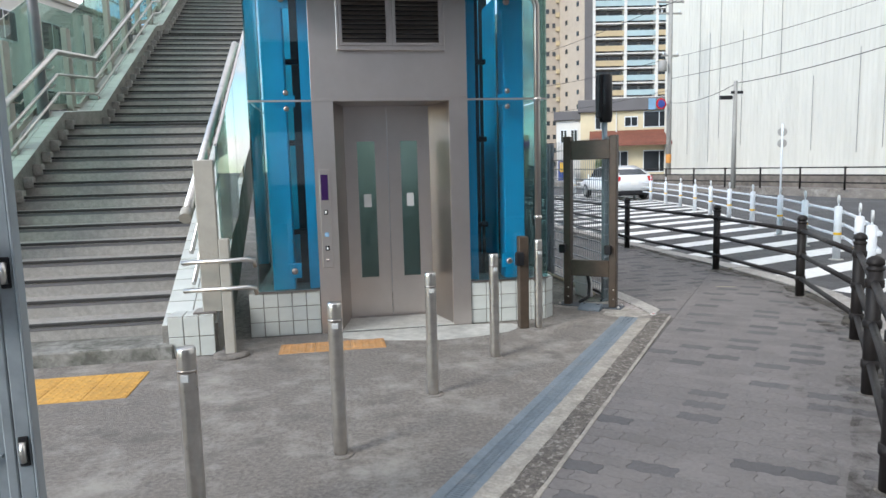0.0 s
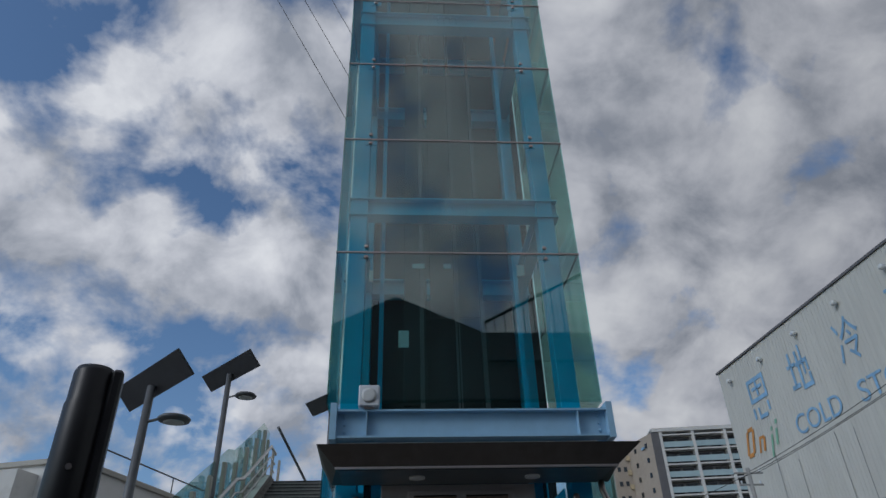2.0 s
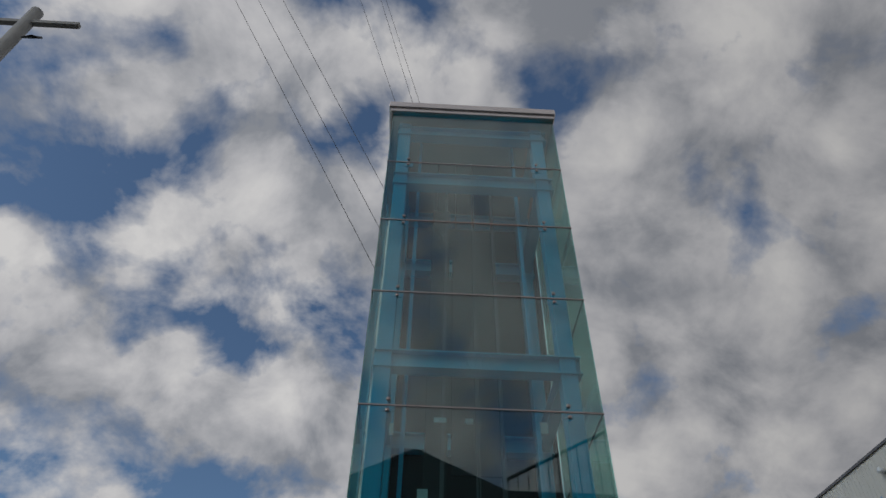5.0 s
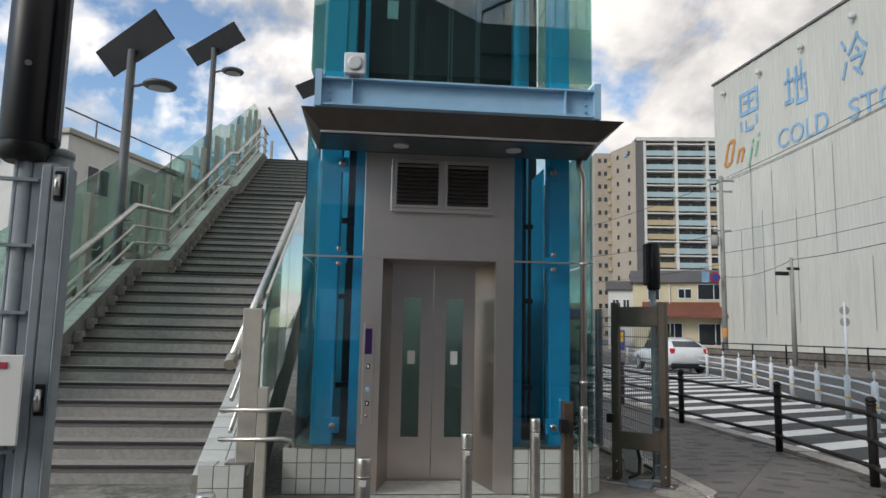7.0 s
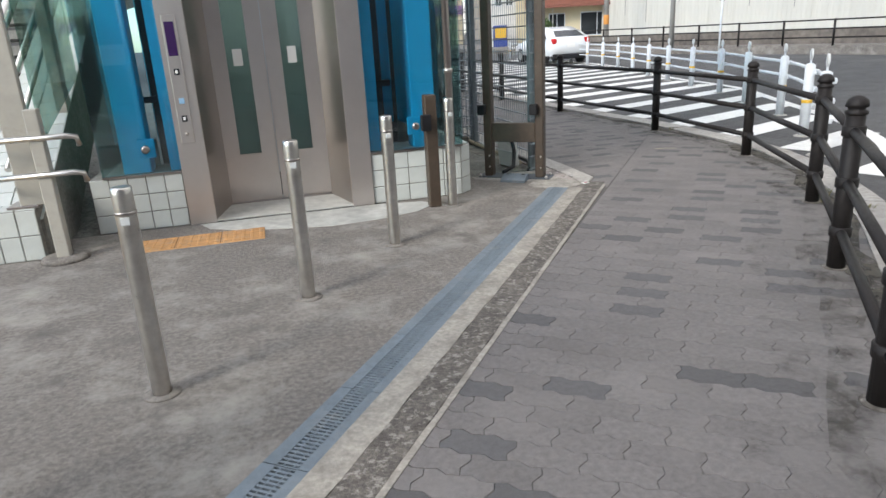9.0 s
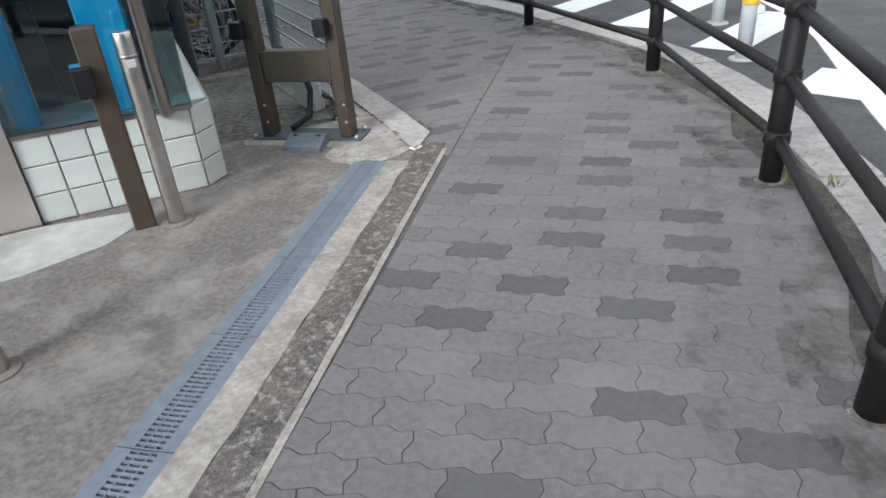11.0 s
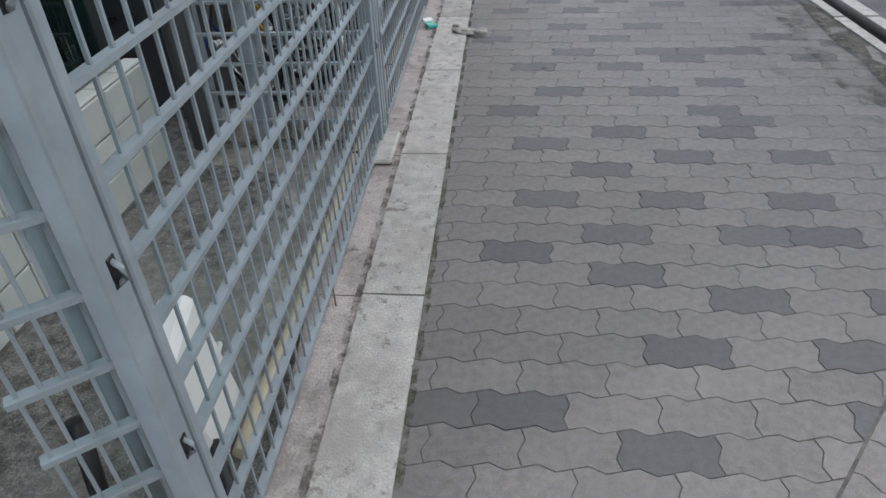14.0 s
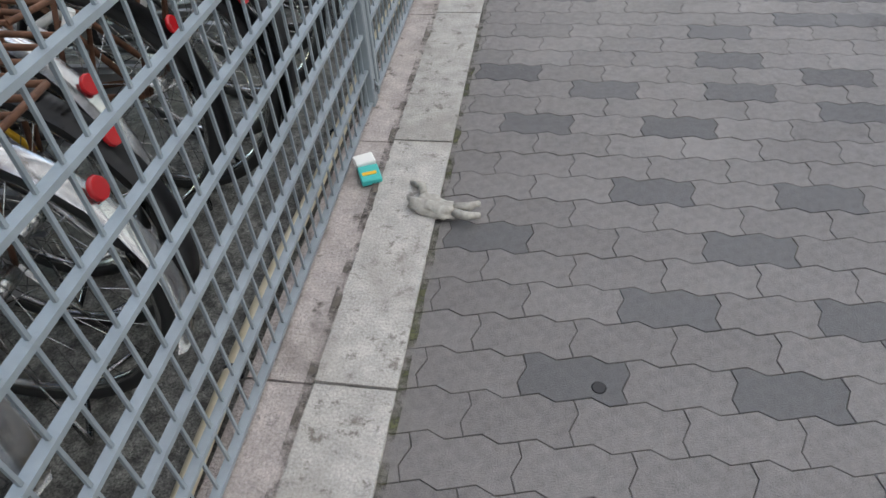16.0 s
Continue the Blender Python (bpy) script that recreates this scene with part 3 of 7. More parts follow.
LINE_IN, LINE_OUT = offset(LINE_MID, -0.075), offset(LINE_MID, 0.075)


def x_on(line, y):
    for p, q in zip(line, line[1:]):
        if p.y <= y < q.y:
            return p.x + (q.x - p.x) * (y - p.y) / (q.y - p.y)
    return line[-1].x


marks = thing("hatched_marking", (0, 0, -0.13), "white hatched road marking on dark asphalt", "road marking", kind="structure")
ta = math.tan(radians(22))
for k in range(24):
    y0 = -2.55 + 1.165 * k
    w = 0.40
    n_end = x_on(KOUT, y0) + (0.44 if y0 > 0 else 0.33)
    xa = max(n_end, 3.0)
    ya = y0 + (xa - 5.45) * ta
    # walk along the stripe until the edge line
    xb = xa
    while xb < x_on(LINE_IN, y0 + (xb - 5.45) * ta) and xb < 16:
        xb += 0.05
    if xb - xa < 0.4:
        continue
    xb -= 0.22
    yb = y0 + (xb - 5.45) * ta
    bm = bmesh.new()
    prism(bm, [(xa, ya), (xb, yb), (xb + 0.15, yb - w), (xa + 0.16, ya - w)], -0.02, 0.004)
    part("stripe", bm, M_LINE, marks)
bm = bmesh.new()
for i in range(len(LINE_IN) - 1):
    prism(bm, [LINE_IN[i][:2], LINE_OUT[i][:2], LINE_OUT[i + 1][:2], LINE_IN[i + 1][:2]], -0.02, 0.008)
part("edge_line", bm, M_LINE, marks)

# ---- lift tower ----
X0, X1, YB = -1.12, 1.62, 2.35      # glass faces
PX0, PX1 = -0.57, 0.85              # steel front
DX0, DX1, DH = -0.38, 0.68, 2.12    # door recess
TOP = 11.33
lift = thing("lift_tower", (0, 0, 0), "glazed outdoor lift tower with bright blue steel frame", "lift tower")

# tiled plinth
def plinth(name, pts, h):
    bm = bmesh.new()
    prism(bm, pts, -0.02, h)
    return part(name, bm, M_GROUT, lift, "tiled plinth")


pl_l = plinth("plinth", [(-1.215, 0.012), (PX0 - 0.004, 0.012), (PX0 - 0.004, 0.5), (-1.06, 0.5), (-1.06, YB), (-1.215, YB)], 0.405)
pl_r = plinth("plinth", [(PX1 + 0.004, 0.012), (1.60, 0.012), (1.70, 0.112), (1.70, YB + 0.02), (1.52, YB + 0.02), (1.52, 0.5), (PX1 + 0.004, 0.5)], 0.405)
TILES = []   # (parent, matrix, w, h): laid at the end of the file


def tile_run(parent, p0, p1, z0, z1, nx, nz, lean=0.0):
    """Tiles on an upright face from p0 to p1; the face's outside is to the right of that way."""
    p0, p1 = Vector((*p0, 0)), Vector((*p1, 0))
    d = (p1 - p0)
    ang = math.degrees(math.atan2(d.y, d.x))
    w, h = d.length / nx, (z1 - z0) / nz
    for i in range(nx):
        for k in range(nz):
            c = p0 + d * ((i + 0.5) / nx)
            TILES.append((parent, pose(c.x, c.y, z0 + (k + 0.5) * h, 0, 0, ang), round(w, 3), round(h, 3)))


tile_run(pl_l, (-1.215, 0.012), (PX0 - 0.004, 0.012), 0.0, 0.405, 5, 3)
tile_run(pl_r, (PX1 + 0.004, 0.012), (1.60, 0.012), 0.0, 0.405, 5, 3)
tile_run(pl_r, (1.60, 0.012), (1.70, 0.112), 0.0, 0.405, 1, 3)
tile_run(pl_r, (1.70, 0.112), (1.70, YB + 0.02), 0.0, 0.405, 15, 3)
for i in range(15):
    TILES.append((pl_r, pose(1.662, 0.112 + 2.258 * (i + 0.5) / 15, 0.405, -90, 0, 90), 0.15, 0.074))

# blue columns, H-sections
def h_col(bm, x, y, z0, z1, w=0.2, d=0.2, t=0.014):
    box(bm, x - w / 2, y - d / 2, z0, x + w / 2, y - d / 2 + t, z1)
    box(bm, x - w / 2, y + d / 2 - t, z0, x + w / 2, y + d / 2, z1)
    box(bm, x - t / 2, y - d / 2 + t, z0, x + t / 2, y + d / 2 - t, z1)


for x in (-0.90, 1.34):
    for y in (0.26, 2.15):
        part("column", one(bbox, x - 0.10, y - 0.10, 0.40, x + 0.10, y + 0.10, TOP, 0.008), M_BLUE, lift, "bright blue steel column")
for x in (-0.62, 0.92):
    part("door_post", one(h_col, x, 0.20, 0.40, 3.5, 0.09, 0.09), M_BLUE, lift, "bright blue steel post")
# guide rails and shaft gear seen through the glass
for x in (-0.62, 0.98):
    part("guide_rail", one(box, x - 0.025, 0.55, 3.6, x + 0.025, 0.63, TOP - 0.05), M_BLUE, lift, "blue guide rail post")


def h_beam(bm, x0, x1, y, z0, z1, w=0.18, t=0.016):
    h, q = w / 2, t / 2
    slab_x(bm, [(y - h, z0), (y + h, z0), (y + h, z0 + t), (y + q, z0 + t), (y + q, z1 - t), (y + h, z1 - t), (y + h, z1), (y - h, z1), (y - h, z1 - t), (y - q, z1 - t), (y - q, z0 + t), (y - h, z0 + t)], x0, x1)


for z0, z1 in ((6.27, 6.52), (9.68, 9.95), (10.98, 11.2)):
    part("cross_beam", one(h_beam, -1.02, 1.5, 0.22, z0, z1), M_BEAM, lift, "blue steel cross beam")
    part("cross_beam", one(h_beam, -1.02, 1.5, 2.2, z0, z1), M_BEAM, lift)
    for x in (-0.9, 1.34):
        bm = bmesh.new()
        for q in (z0, z1 - 0.016):
            box(bm, x - 0.08, 0.36, q, x + 0.08, 2.05, q + 0.016)
        box(bm, x - 0.008, 0.36, z0 + 0.016, x + 0.008, 2.05, z1 - 0.016)
        part("side_beam", bm, M_BEAM, lift)
    bm = bmesh.new()
    for i in range(4):
        for k in range(3):
            lathe(bm, [(0.012, 0), (0.012, 0.012), (0.006, 0.016)], 6, pose(0.12 + 0.09 * i, 0.128, z0 + 0.06 + 0.06 * k, 90))
    tagged(part("bolts", bm, M_BEAM, lift), kind="stuff")
# pale blue transfer beam over the canopy
beam = part("front_beam", one(h_beam, -1.04, 1.64, -0.06, 3.53, 3.80, 0.16, 0.018), M_LBLUE, lift, "pale blue steel beam over the canopy")
for x in (-0.72, 1.32):
    part("stiffener", one(box, x - 0.006, -0.135, 3.55, x + 0.006, -0.07, 3.78), M_LBLUE, beam)
for x in (-1.03, 1.63):
    part("bracket", one(box, x - 0.03, -0.16, 3.51, x + 0.03, 0.30, 3.86), M_LBLUE, beam)
bm = bmesh.new()
for x in (-0.93, 1.53):
    for k in (0.07, 0.14, 0.21):
        lathe(bm, [(0.014, 0), (0.014, 0.014), (0.007, 0.018)], 6, pose(x, -0.07, 3.53 + k, 90))
tagged(part("bolts", bm, M_LBLUE, beam), kind="stuff")

part("side_panel", one(bbox, 1.48, 1.45, 0.42, 1.50, 2.04, 3.4, 0.004), M_BLUE, lift, "bright blue steel side panel")

# glass panes
RZ = (3.90, 5.65, 7.32, 8.68, 10.02, TOP)
for z0, z1 in zip(RZ, RZ[1:]):
    g = 0.008
    part("front_pane", one(box, X0, -0.012, z0 + g, X1, 0.004, z1 - g), M_GLASS, lift, "reflecting glass pane")
    part("side_pane", one(box, X0, 0.012, z0 + g, X0 + 0.014, YB - 0.1, z1 - g), M_GLASSG, lift)
    part("side_pane", one(box, X1 - 0.014, 0.012, z0 + g, X1, YB - 0.1, z1 - g), M_GLASSG, lift)
    if z0 > 4:
        part("glazing_bar", one(box, X0 - 0.004, -0.016, z0 - 0.008, X1 + 0.004, 0.006, z0 + 0.008), M_STEELD, lift, "thin metal glazing bar")
        for x in (X0 - 0.002, X1 - 0.014):
            part("glazing_bar", one(box, x, 0.01, z0 - 0.007, x + 0.016, YB - 0.1, z0 + 0.007), M_STEELD, lift)
for x0, x1 in ((X0, PX0 - 0.006), (PX1 + 0.006, X1)):
    for z0, z1 in ((0.42, 2.12), (2.136, 3.30)):
        part("lower_pane", one(box, x0, -0.002, z0, x1, 0.010, z1), M_GLASSL, lift, "lower glass pane beside the door")
    part("glazing_bar", one(box, x0, -0.008, 2.12, x1, 0.012, 2.136), M_STEEL, lift)
    part("pane_sill", one(box, x0, -0.004, 0.404, x1, 0.03, 0.42), M_STEELD, lift)
for x in (X0, X1 - 0.014):
    for z0, z1 in ((0.42, 2.12), (2.136, 3.30)):
        part("lower_pane", one(box, x, 0.016, z0, x + 0.012, YB - 0.1, z1), M_GLASSG, lift)


# patch fittings that carry the glass
def spider(bm, x, z, side):
    box(bm, x - 0.075, 0.04, z - 0.05, x + 0.075, 0.052, z + 0.05)


def knob(bm, x, z, r=0.024):
    lathe(bm, [(r * 0.6, 0), (r, 0.004), (r, 0.018), (r * 0.5, 0.024)], 12, pose(x, -0.012, z, 90))


for z in RZ[1:-1] + (2.128,):
    for x, s in ((-0.79, 1), (1.23, -1)):
        part("fitting_plate", one(spider, x, z, s), M_BLUE, lift)
        for q in (-0.07, 0.07):
            part("fitting", one(knob, x, z + q), M_STEELD, lift, "round glass fitting")
for x in (-0.79, 1.23):
    for z in (0.60, 3.0):
        part("fitting_plate", one(bbox, x - 0.06, 0.02, z - 0.07, x + 0.06, 0.04, z + 0.07), M_BLUE, lift)
        part("fitting", one(knob, x, z, 0.03), M_STEELD, lift)

# back wall and lift gear
bm = bmesh.new()
box(bm, -1.0, YB - 0.06, 0.0, 1.60, YB, TOP)
part("back_wall", bm, M_DARK, lift, "dark shaft back wall")
for x0, x1, z0, z1 in ((-0.35, -0.05, 4.4, 10.6), (0.05, 0.75, 4.2, 5.3), (0.0, 0.7, 5.6, 9.4)):
    part("shaft_panel", one(bbox, x0, 1.5, z0, x1, 1.54, z1), M_DARK, lift)
for x in (-0.15, 0.3, 0.62):
    part("shaft_rail", one(box, x, 1.2, 3.6, x + 0.05, 1.26, TOP - 0.1), M_GREYW, lift)
for x, z, w, h in ((-0.42, 4.95, 0.13, 0.22), (-0.25, 6.05, 0.16, 0.07), (0.15, 6.05, 0.1, 0.07), (-0.8, 5.85, 0.05, 0.16), (1.1, 5.95, 0.1, 0.16)):
    part("label_plate", one(bbox, x, 1.0, z, x + w, 1.01, z + h, 0.002), M_WHITE, lift)
bm = bmesh.new()
for x in (-0.3, 0.0, 0.28):
    box(bm, x, 0.8, 3.7, x + 0.012, 0.812, TOP - 0.2)
part("hoist_ropes", bm, M_WIRE, lift)
for x in (-0.70, 1.0):
    part("cable_duct", one(bbox, x - 0.05, 0.42, 0.42, x + 0.06, 0.50, 3.4), M_DARK, lift)
    for z in (0.9, 1.75, 2.5):
        part("duct_bracket", one(bbox, x - 0.12, 0.36, z, x + 0.12, 0.42, z + 0.05), M_BLACK, lift)

# roof cap
bm = bmesh.new()
bbox(bm, -1.165, -0.07, TOP + 0.01, 1.645, YB + 0.06, TOP + 0.10, 0.01)
bbox(bm, -1.195, -0.10, TOP + 0.10, 1.67, YB + 0.09, TOP + 0.26, 0.015)
part("roof", bm, M_STEEL, lift, "flat metal roof cap")

# stainless front with door recess
for x0, x1 in ((PX0, DX0), (DX1, PX1)):
    part("front_panel", one(box, x0, -0.012, 0.0, x1, 0.05, DH), M_STEEL, lift, "brushed stainless front")
part("upper_panel", one(bbox, PX0, -0.012, DH + 0.03, PX1, 0.05, 3.125, 0.003), M_STEEL, lift, "brushed stainless upper panel")
part("panel_joint", one(box, PX0, -0.018, DH, PX1, 0.045, DH + 0.03), M_STEEL, lift)
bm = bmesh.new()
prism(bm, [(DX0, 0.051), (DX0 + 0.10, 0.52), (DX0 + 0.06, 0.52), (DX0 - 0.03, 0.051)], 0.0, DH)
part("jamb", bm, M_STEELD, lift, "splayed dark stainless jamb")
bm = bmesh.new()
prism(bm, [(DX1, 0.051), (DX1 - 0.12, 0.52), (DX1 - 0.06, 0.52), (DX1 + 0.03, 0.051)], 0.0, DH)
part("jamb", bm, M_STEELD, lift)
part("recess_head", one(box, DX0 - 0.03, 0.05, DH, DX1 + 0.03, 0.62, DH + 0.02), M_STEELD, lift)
part("sill", one(bbox, DX0 - 0.02, 0.0, 0.0, DX1 + 0.02, 0.56, 0.012, 0.003), M_APRON, lift, "pale threshold")
part("sill_track", one(box, DX0 + 0.08, 0.50, 0.012, DX1 - 0.1, 0.545, 0.020), M_STEELD, lift)
for x0, x1 in ((DX0 + 0.095, 0.139), (0.145, DX1 - 0.115)):
    w0, w1 = x0 + 0.125, x1 - 0.125
    bm = bmesh.new()
    box(bm, x0, 0.53, 0.02, w0, 0.56, DH)
    box(bm, w1, 0.53, 0.02, x1, 0.56, DH)
    box(bm, w0, 0.53, 0.02, w1, 0.56, 0.42)
    box(bm, w0, 0.53, 1.78, w1, 0.56, DH)
    dl = part("lift_door", bm, M_STEEL, lift, "stainless sliding door with a tall window, closed")
    part("pane", one(box, w0, 0.54, 0.42, w1, 0.546, 1.78), M_GLASSG, dl)
    part("notice", one(box, w0 + 0.05, 0.530, 1.13, w1 - 0.05, 0.538, 1.26), M_PAPER, dl, "small white notice")
bm = bmesh.new()
box(bm, -0.45, 0.62, 0.0, 0.75, 0.64, 0.02)
box(bm, -0.45, 1.9, 0.0, 0.75, 1.92, 2.3)
box(bm, -0.47, 0.62, 0.0, -0.45, 1.92, 2.3)
box(bm, 0.75, 0.62, 0.0, 0.77, 1.92, 2.3)
box(bm, -0.45, 0.62, 2.28, 0.75, 1.92, 2.3)
lc = part("lift_car", bm, M_WHITE, lift, "pale lift car behind the door")
part("ceiling_light", one(box, -0.2, 0.9, 2.262, 0.5, 1.6, 2.278), glow_mat("car_light", (1.0, 0.97, 0.92), 1.6), lc, "lit ceiling panel")

# operating panel
op = part("call_panel", one(bbox, -0.535, -0.024, 0.62, -0.44, -0.010, 1.52, 0.004), M_STEEL, lift, "tall call panel with display and buttons")
part("display", one(box, -0.52, -0.028, 1.24, -0.457, -0.022, 1.47), M_PURP, op, "dark violet display")
for z in (1.13, 0.80):
    part("button", one(bbox, -0.505, -0.032, z - 0.022, -0.468, -0.022, z + 0.022, 0.003), M_BLACK, op)
    part("arrow", one(bbox, -0.495, -0.036, z - 0.012, -0.478, -0.031, z + 0.012, 0.002), M_PAPER, op)
part("wheelchair_mark", one(bbox, -0.505, -0.028, 0.905, -0.468, -0.022, 0.945, 0.002), M_WTXT, op, "small blue wheelchair mark")
part("key_switch", one(knob, -0.487, 0.69, 0.014), M_STEELD, op)

# louvred vent doors
lv = part("louvre", one(bbox, -0.315, -0.03, 2.585, 0.635, -0.010, 3.06, 0.004), M_BLACK, lift, "double louvred vent with stainless frame")
bm = bmesh.new()
for x0, x1, z0, z1 in ((-0.325, 0.645, 2.562, 2.60), (-0.325, 0.645, 3.048, 3.07), (-0.325, -0.30, 2.60, 3.048), (0.62, 0.645, 2.60, 3.048), (0.145, 0.175, 2.60, 3.048)):
    bbox(bm, x0, -0.05, z0, x1, -0.012, z1, 0.004)
part("frame", bm, M_STEEL, lv)
for x0, x1 in ((-0.30, 0.145), (0.175, 0.62)):
    bm = bmesh.new()
    for a0, a1, z0, z1 in ((x0, x1, 2.60, 2.625), (x0, x1, 3.026, 3.048), (x0, x0 + 0.028, 2.625, 3.026), (x1 - 0.028, x1, 2.625, 3.026)):
        box(bm, a0, -0.058, z0, a1, -0.04, z1)
    part("leaf_frame", bm, M_STEEL, lv)
part("handle", one(knob, 0.16, 2.83, 0.016), M_BLACK, lv)
for x0, x1 in ((-0.272, 0.117), (0.203, 0.592)):
    for k in range(10):
        z = 2.63 + k * 0.040
        bm = bmesh.new()
        box(bm, x0, -0.046, z, x1, -0.042, z + 0.034, Matrix.Translation((0, -0.046, z)) @ Matrix.Rotation(radians(-28), 4, "X") @ Matrix.Translation((0, 0.046, -z)))
        part("slat", bm, M_STEELD, lv)

# canopy with a flared fascia
bm = bmesh.new()
prof_lo = [(-1.02, 0.0), (-0.94, -0.58), (1.47, -0.58), (1.56, 0.0)]
prof_hi = [(-1.12, 0.0), (-1.10, -0.74), (1.67, -0.74), (1.69, 0.0)]
lo = [bm.verts.new((x, y, 3.135)) for x, y in prof_lo]
hi = [bm.verts.new((x, y, 3.30)) for x, y in prof_hi]
bm.faces.new(lo[::-1])
bm.faces.new(hi)
for i in range(4):
    bm.faces.new((lo[i], lo[(i + 1) % 4], hi[(i + 1) % 4], hi[i]))
can = part("canopy", bm, M_CANOPY, lift, "dark bronze canopy with flared edges")
part("soffit", one(bbox, -0.92, -0.55, 3.126, 1.45, -0.02, 3.138, 0.003), M_SOFFIT, can, "dark soffit")
bm = bmesh.new()
box(bm, -0.95, -0.597, 3.128, 1.48, -0.578, 3.146)
part("edge_trim", bm, M_STEEL, can, "thin pale metal edge")
for x in (-0.25, 0.78):
    part("downlight", one(lathe, [(0.055, -0.012), (0.07, -0.012), (0.07, 0.004)], 16, pose(x, -0.3, 3.124)), M_LENS, can)
part("roof_box", one(bbox, -1.0, -0.02, 3.31, 1.5, 0.0, 3.52), M_WHITE, lift)

# floodlight box and cable on the beam
fl = thing("floodlight", (-0.70, -0.13, 3.80), "small white floodlight box on the pale blue beam", "floodlight")
part("body", one(bbox, -0.10, -0.05, 0.02, 0.10, 0.06, 0.23, 0.012), M_WHITE, fl)
part("lens", one(lathe, [(0.07, 0), (0.075, 0.008), (0.05, 0.014)], 16, pose(0, -0.051, 0.125, 90)), M_LENS, fl)
part("foot", one(bbox, -0.05, -0.03, 0.0, 0.05, 0.03, 0.02), M_STEELD, fl)

# rain pipe at the front corner
rp = thing("rain_pipe", (1.44, -0.06, 0), "stainless rain pipe from canopy to plinth", "pipe")
part("pipe", one(tube, [(0.03, 0.0, 3.125), (0.03, 0.0, 3.05), (0.06, -0.02, 2.95), (0.06, -0.02, 0.46), (0.06, 0.03, 0.42), (0.06, 0.075, 0.40)], 0.03, 12), M_STEELD, rp)
for z in (2.1, 1.0):
    part("clamp", one(lathe, [(0.038, 0), (0.038, 0.03)], 12, pose(0.06, -0.02, z)), M_PIPE, rp)
rp2 = thing("rain_pipe", (1.80, 2.47, 0), "dark downpipe behind the lift tower", "pipe")
part("pipe", one(tube, [(0, 0, 3.2), (0, 0, 0.0)], 0.045, 12), M_LAMP, rp2)
part("elbow", one(tube, [(-0.02, -0.12, 0.95), (0.0, -0.05, 0.9), (0.0, -0.03, 0.82)], 0.035, 10), M_PIPE, rp2)

# ---- stairs to the footbridge ----
SX0, SX1 = -3.87, -1.87
stairs = thing("staircase", (0, 0, 0), "long grey concrete footbridge stairs with dark nosings", "stairs", kind="structure")
STEPS = []
y, z = -0.126, 0.118
RISE, GO = 0.148, 0.2815
for flight, n in enumerate((14, 15, 12)):
    for k in range(n):
        z += RISE
        last = k == n - 1
        depth = GO if not last else (1.5, 0.6, 4.0)[flight]
        STEPS.append((y, z, depth))
        y += depth
YTOP, ZTOP = y, z


def step_at(yy):
    """Height of the nosing line at a place along the stairs."""
    for sy, sz, d in STEPS:
        if sy <= yy < sy + d:
            return sz + (0 if d > 0.5 else RISE * (yy - sy) / d)
    return 0.118 if yy < STEPS[0][0] else ZTOP


for sy, sz, d in STEPS:
    bm = bmesh.new()
    bbox(bm, SX0, sy, sz - 0.16, SX1, sy + d + 0.02, sz, 0.006)
    st = part("step", bm, M_STEP, stairs)
    part("nosing", one(bbox, SX0 + 0.10, sy - 0.012, sz - 0.022, SX1 - 0.02, sy + 0.035, sz + 0.004, 0.003), M_NOSE, st, "dark anti-slip nosing")
    part("nosing_line", one(box, SX0 + 0.02, sy - 0.004, sz - 0.055, SX1 - 0.02, sy + 0.003, sz - 0.030), M_GREYW, st)
    part("step_block", one(bbox, SX0 + 0.0, sy - 0.03, sz - 0.06, SX0 + 0.10, sy + 0.06, sz + 0.07, 0.006), M_STEP, st)
# solid mass below
bm = bmesh.new()
for sy, sz, d in STEPS:
    box(bm, SX0 + 0.01, sy + 0.01, max(sz - 1.0, -0.1), SX1 - 0.01, sy + d, sz - 0.161)
part("stair_body", bm, M_STEP, stairs)
bm = bmesh.new()
bbox(bm, -6.2, -0.545, -0.02, SX1 + 0.10, 0.3, 0.118, 0.012)
part("base_step", bm, mat("worn_base_concrete", (0.26, 0.255, 0.235), 0.9, var=0.3, scale=20, bump=0.5, bscale=100, stain=(0.10, 0.10, 0.085), stain_at=(0.45, 0.62), stain_scale=4), stairs, "worn concrete base step")


def line_pts(y0, y1, up, n=None):
    """Key points of the pitch line between two places, lifted by up."""
    ys = [y0] + [v for sy, sz, d in STEPS if d > 0.5 for v in (sy, sy + d) if y0 < v < y1] + [y1]
    return [(v, step_at(v - (1e-6 if v == y1 else 0)) + up) for v in ys]


def parapet(name, x0, x1, ya, yb, up, mt, label):
    top = line_pts(ya, yb, up)
    low = [(v, w - 0.62) for v, w in top][::-1]
    return part(name, one(slab_x, top + low, x0, x1), mt, stairs, label)


wl = parapet("parapet", SX0 - 0.34, SX0 - 0.002, 0.2, YTOP - 3.0, 0.17, M_GROUT, "sloping tiled parapet")
wr = parapet("parapet", SX1 + 0.002, -1.42, -0.45, YTOP - 3.0, 0.14, M_GROUT, "sloping tiled parapet")
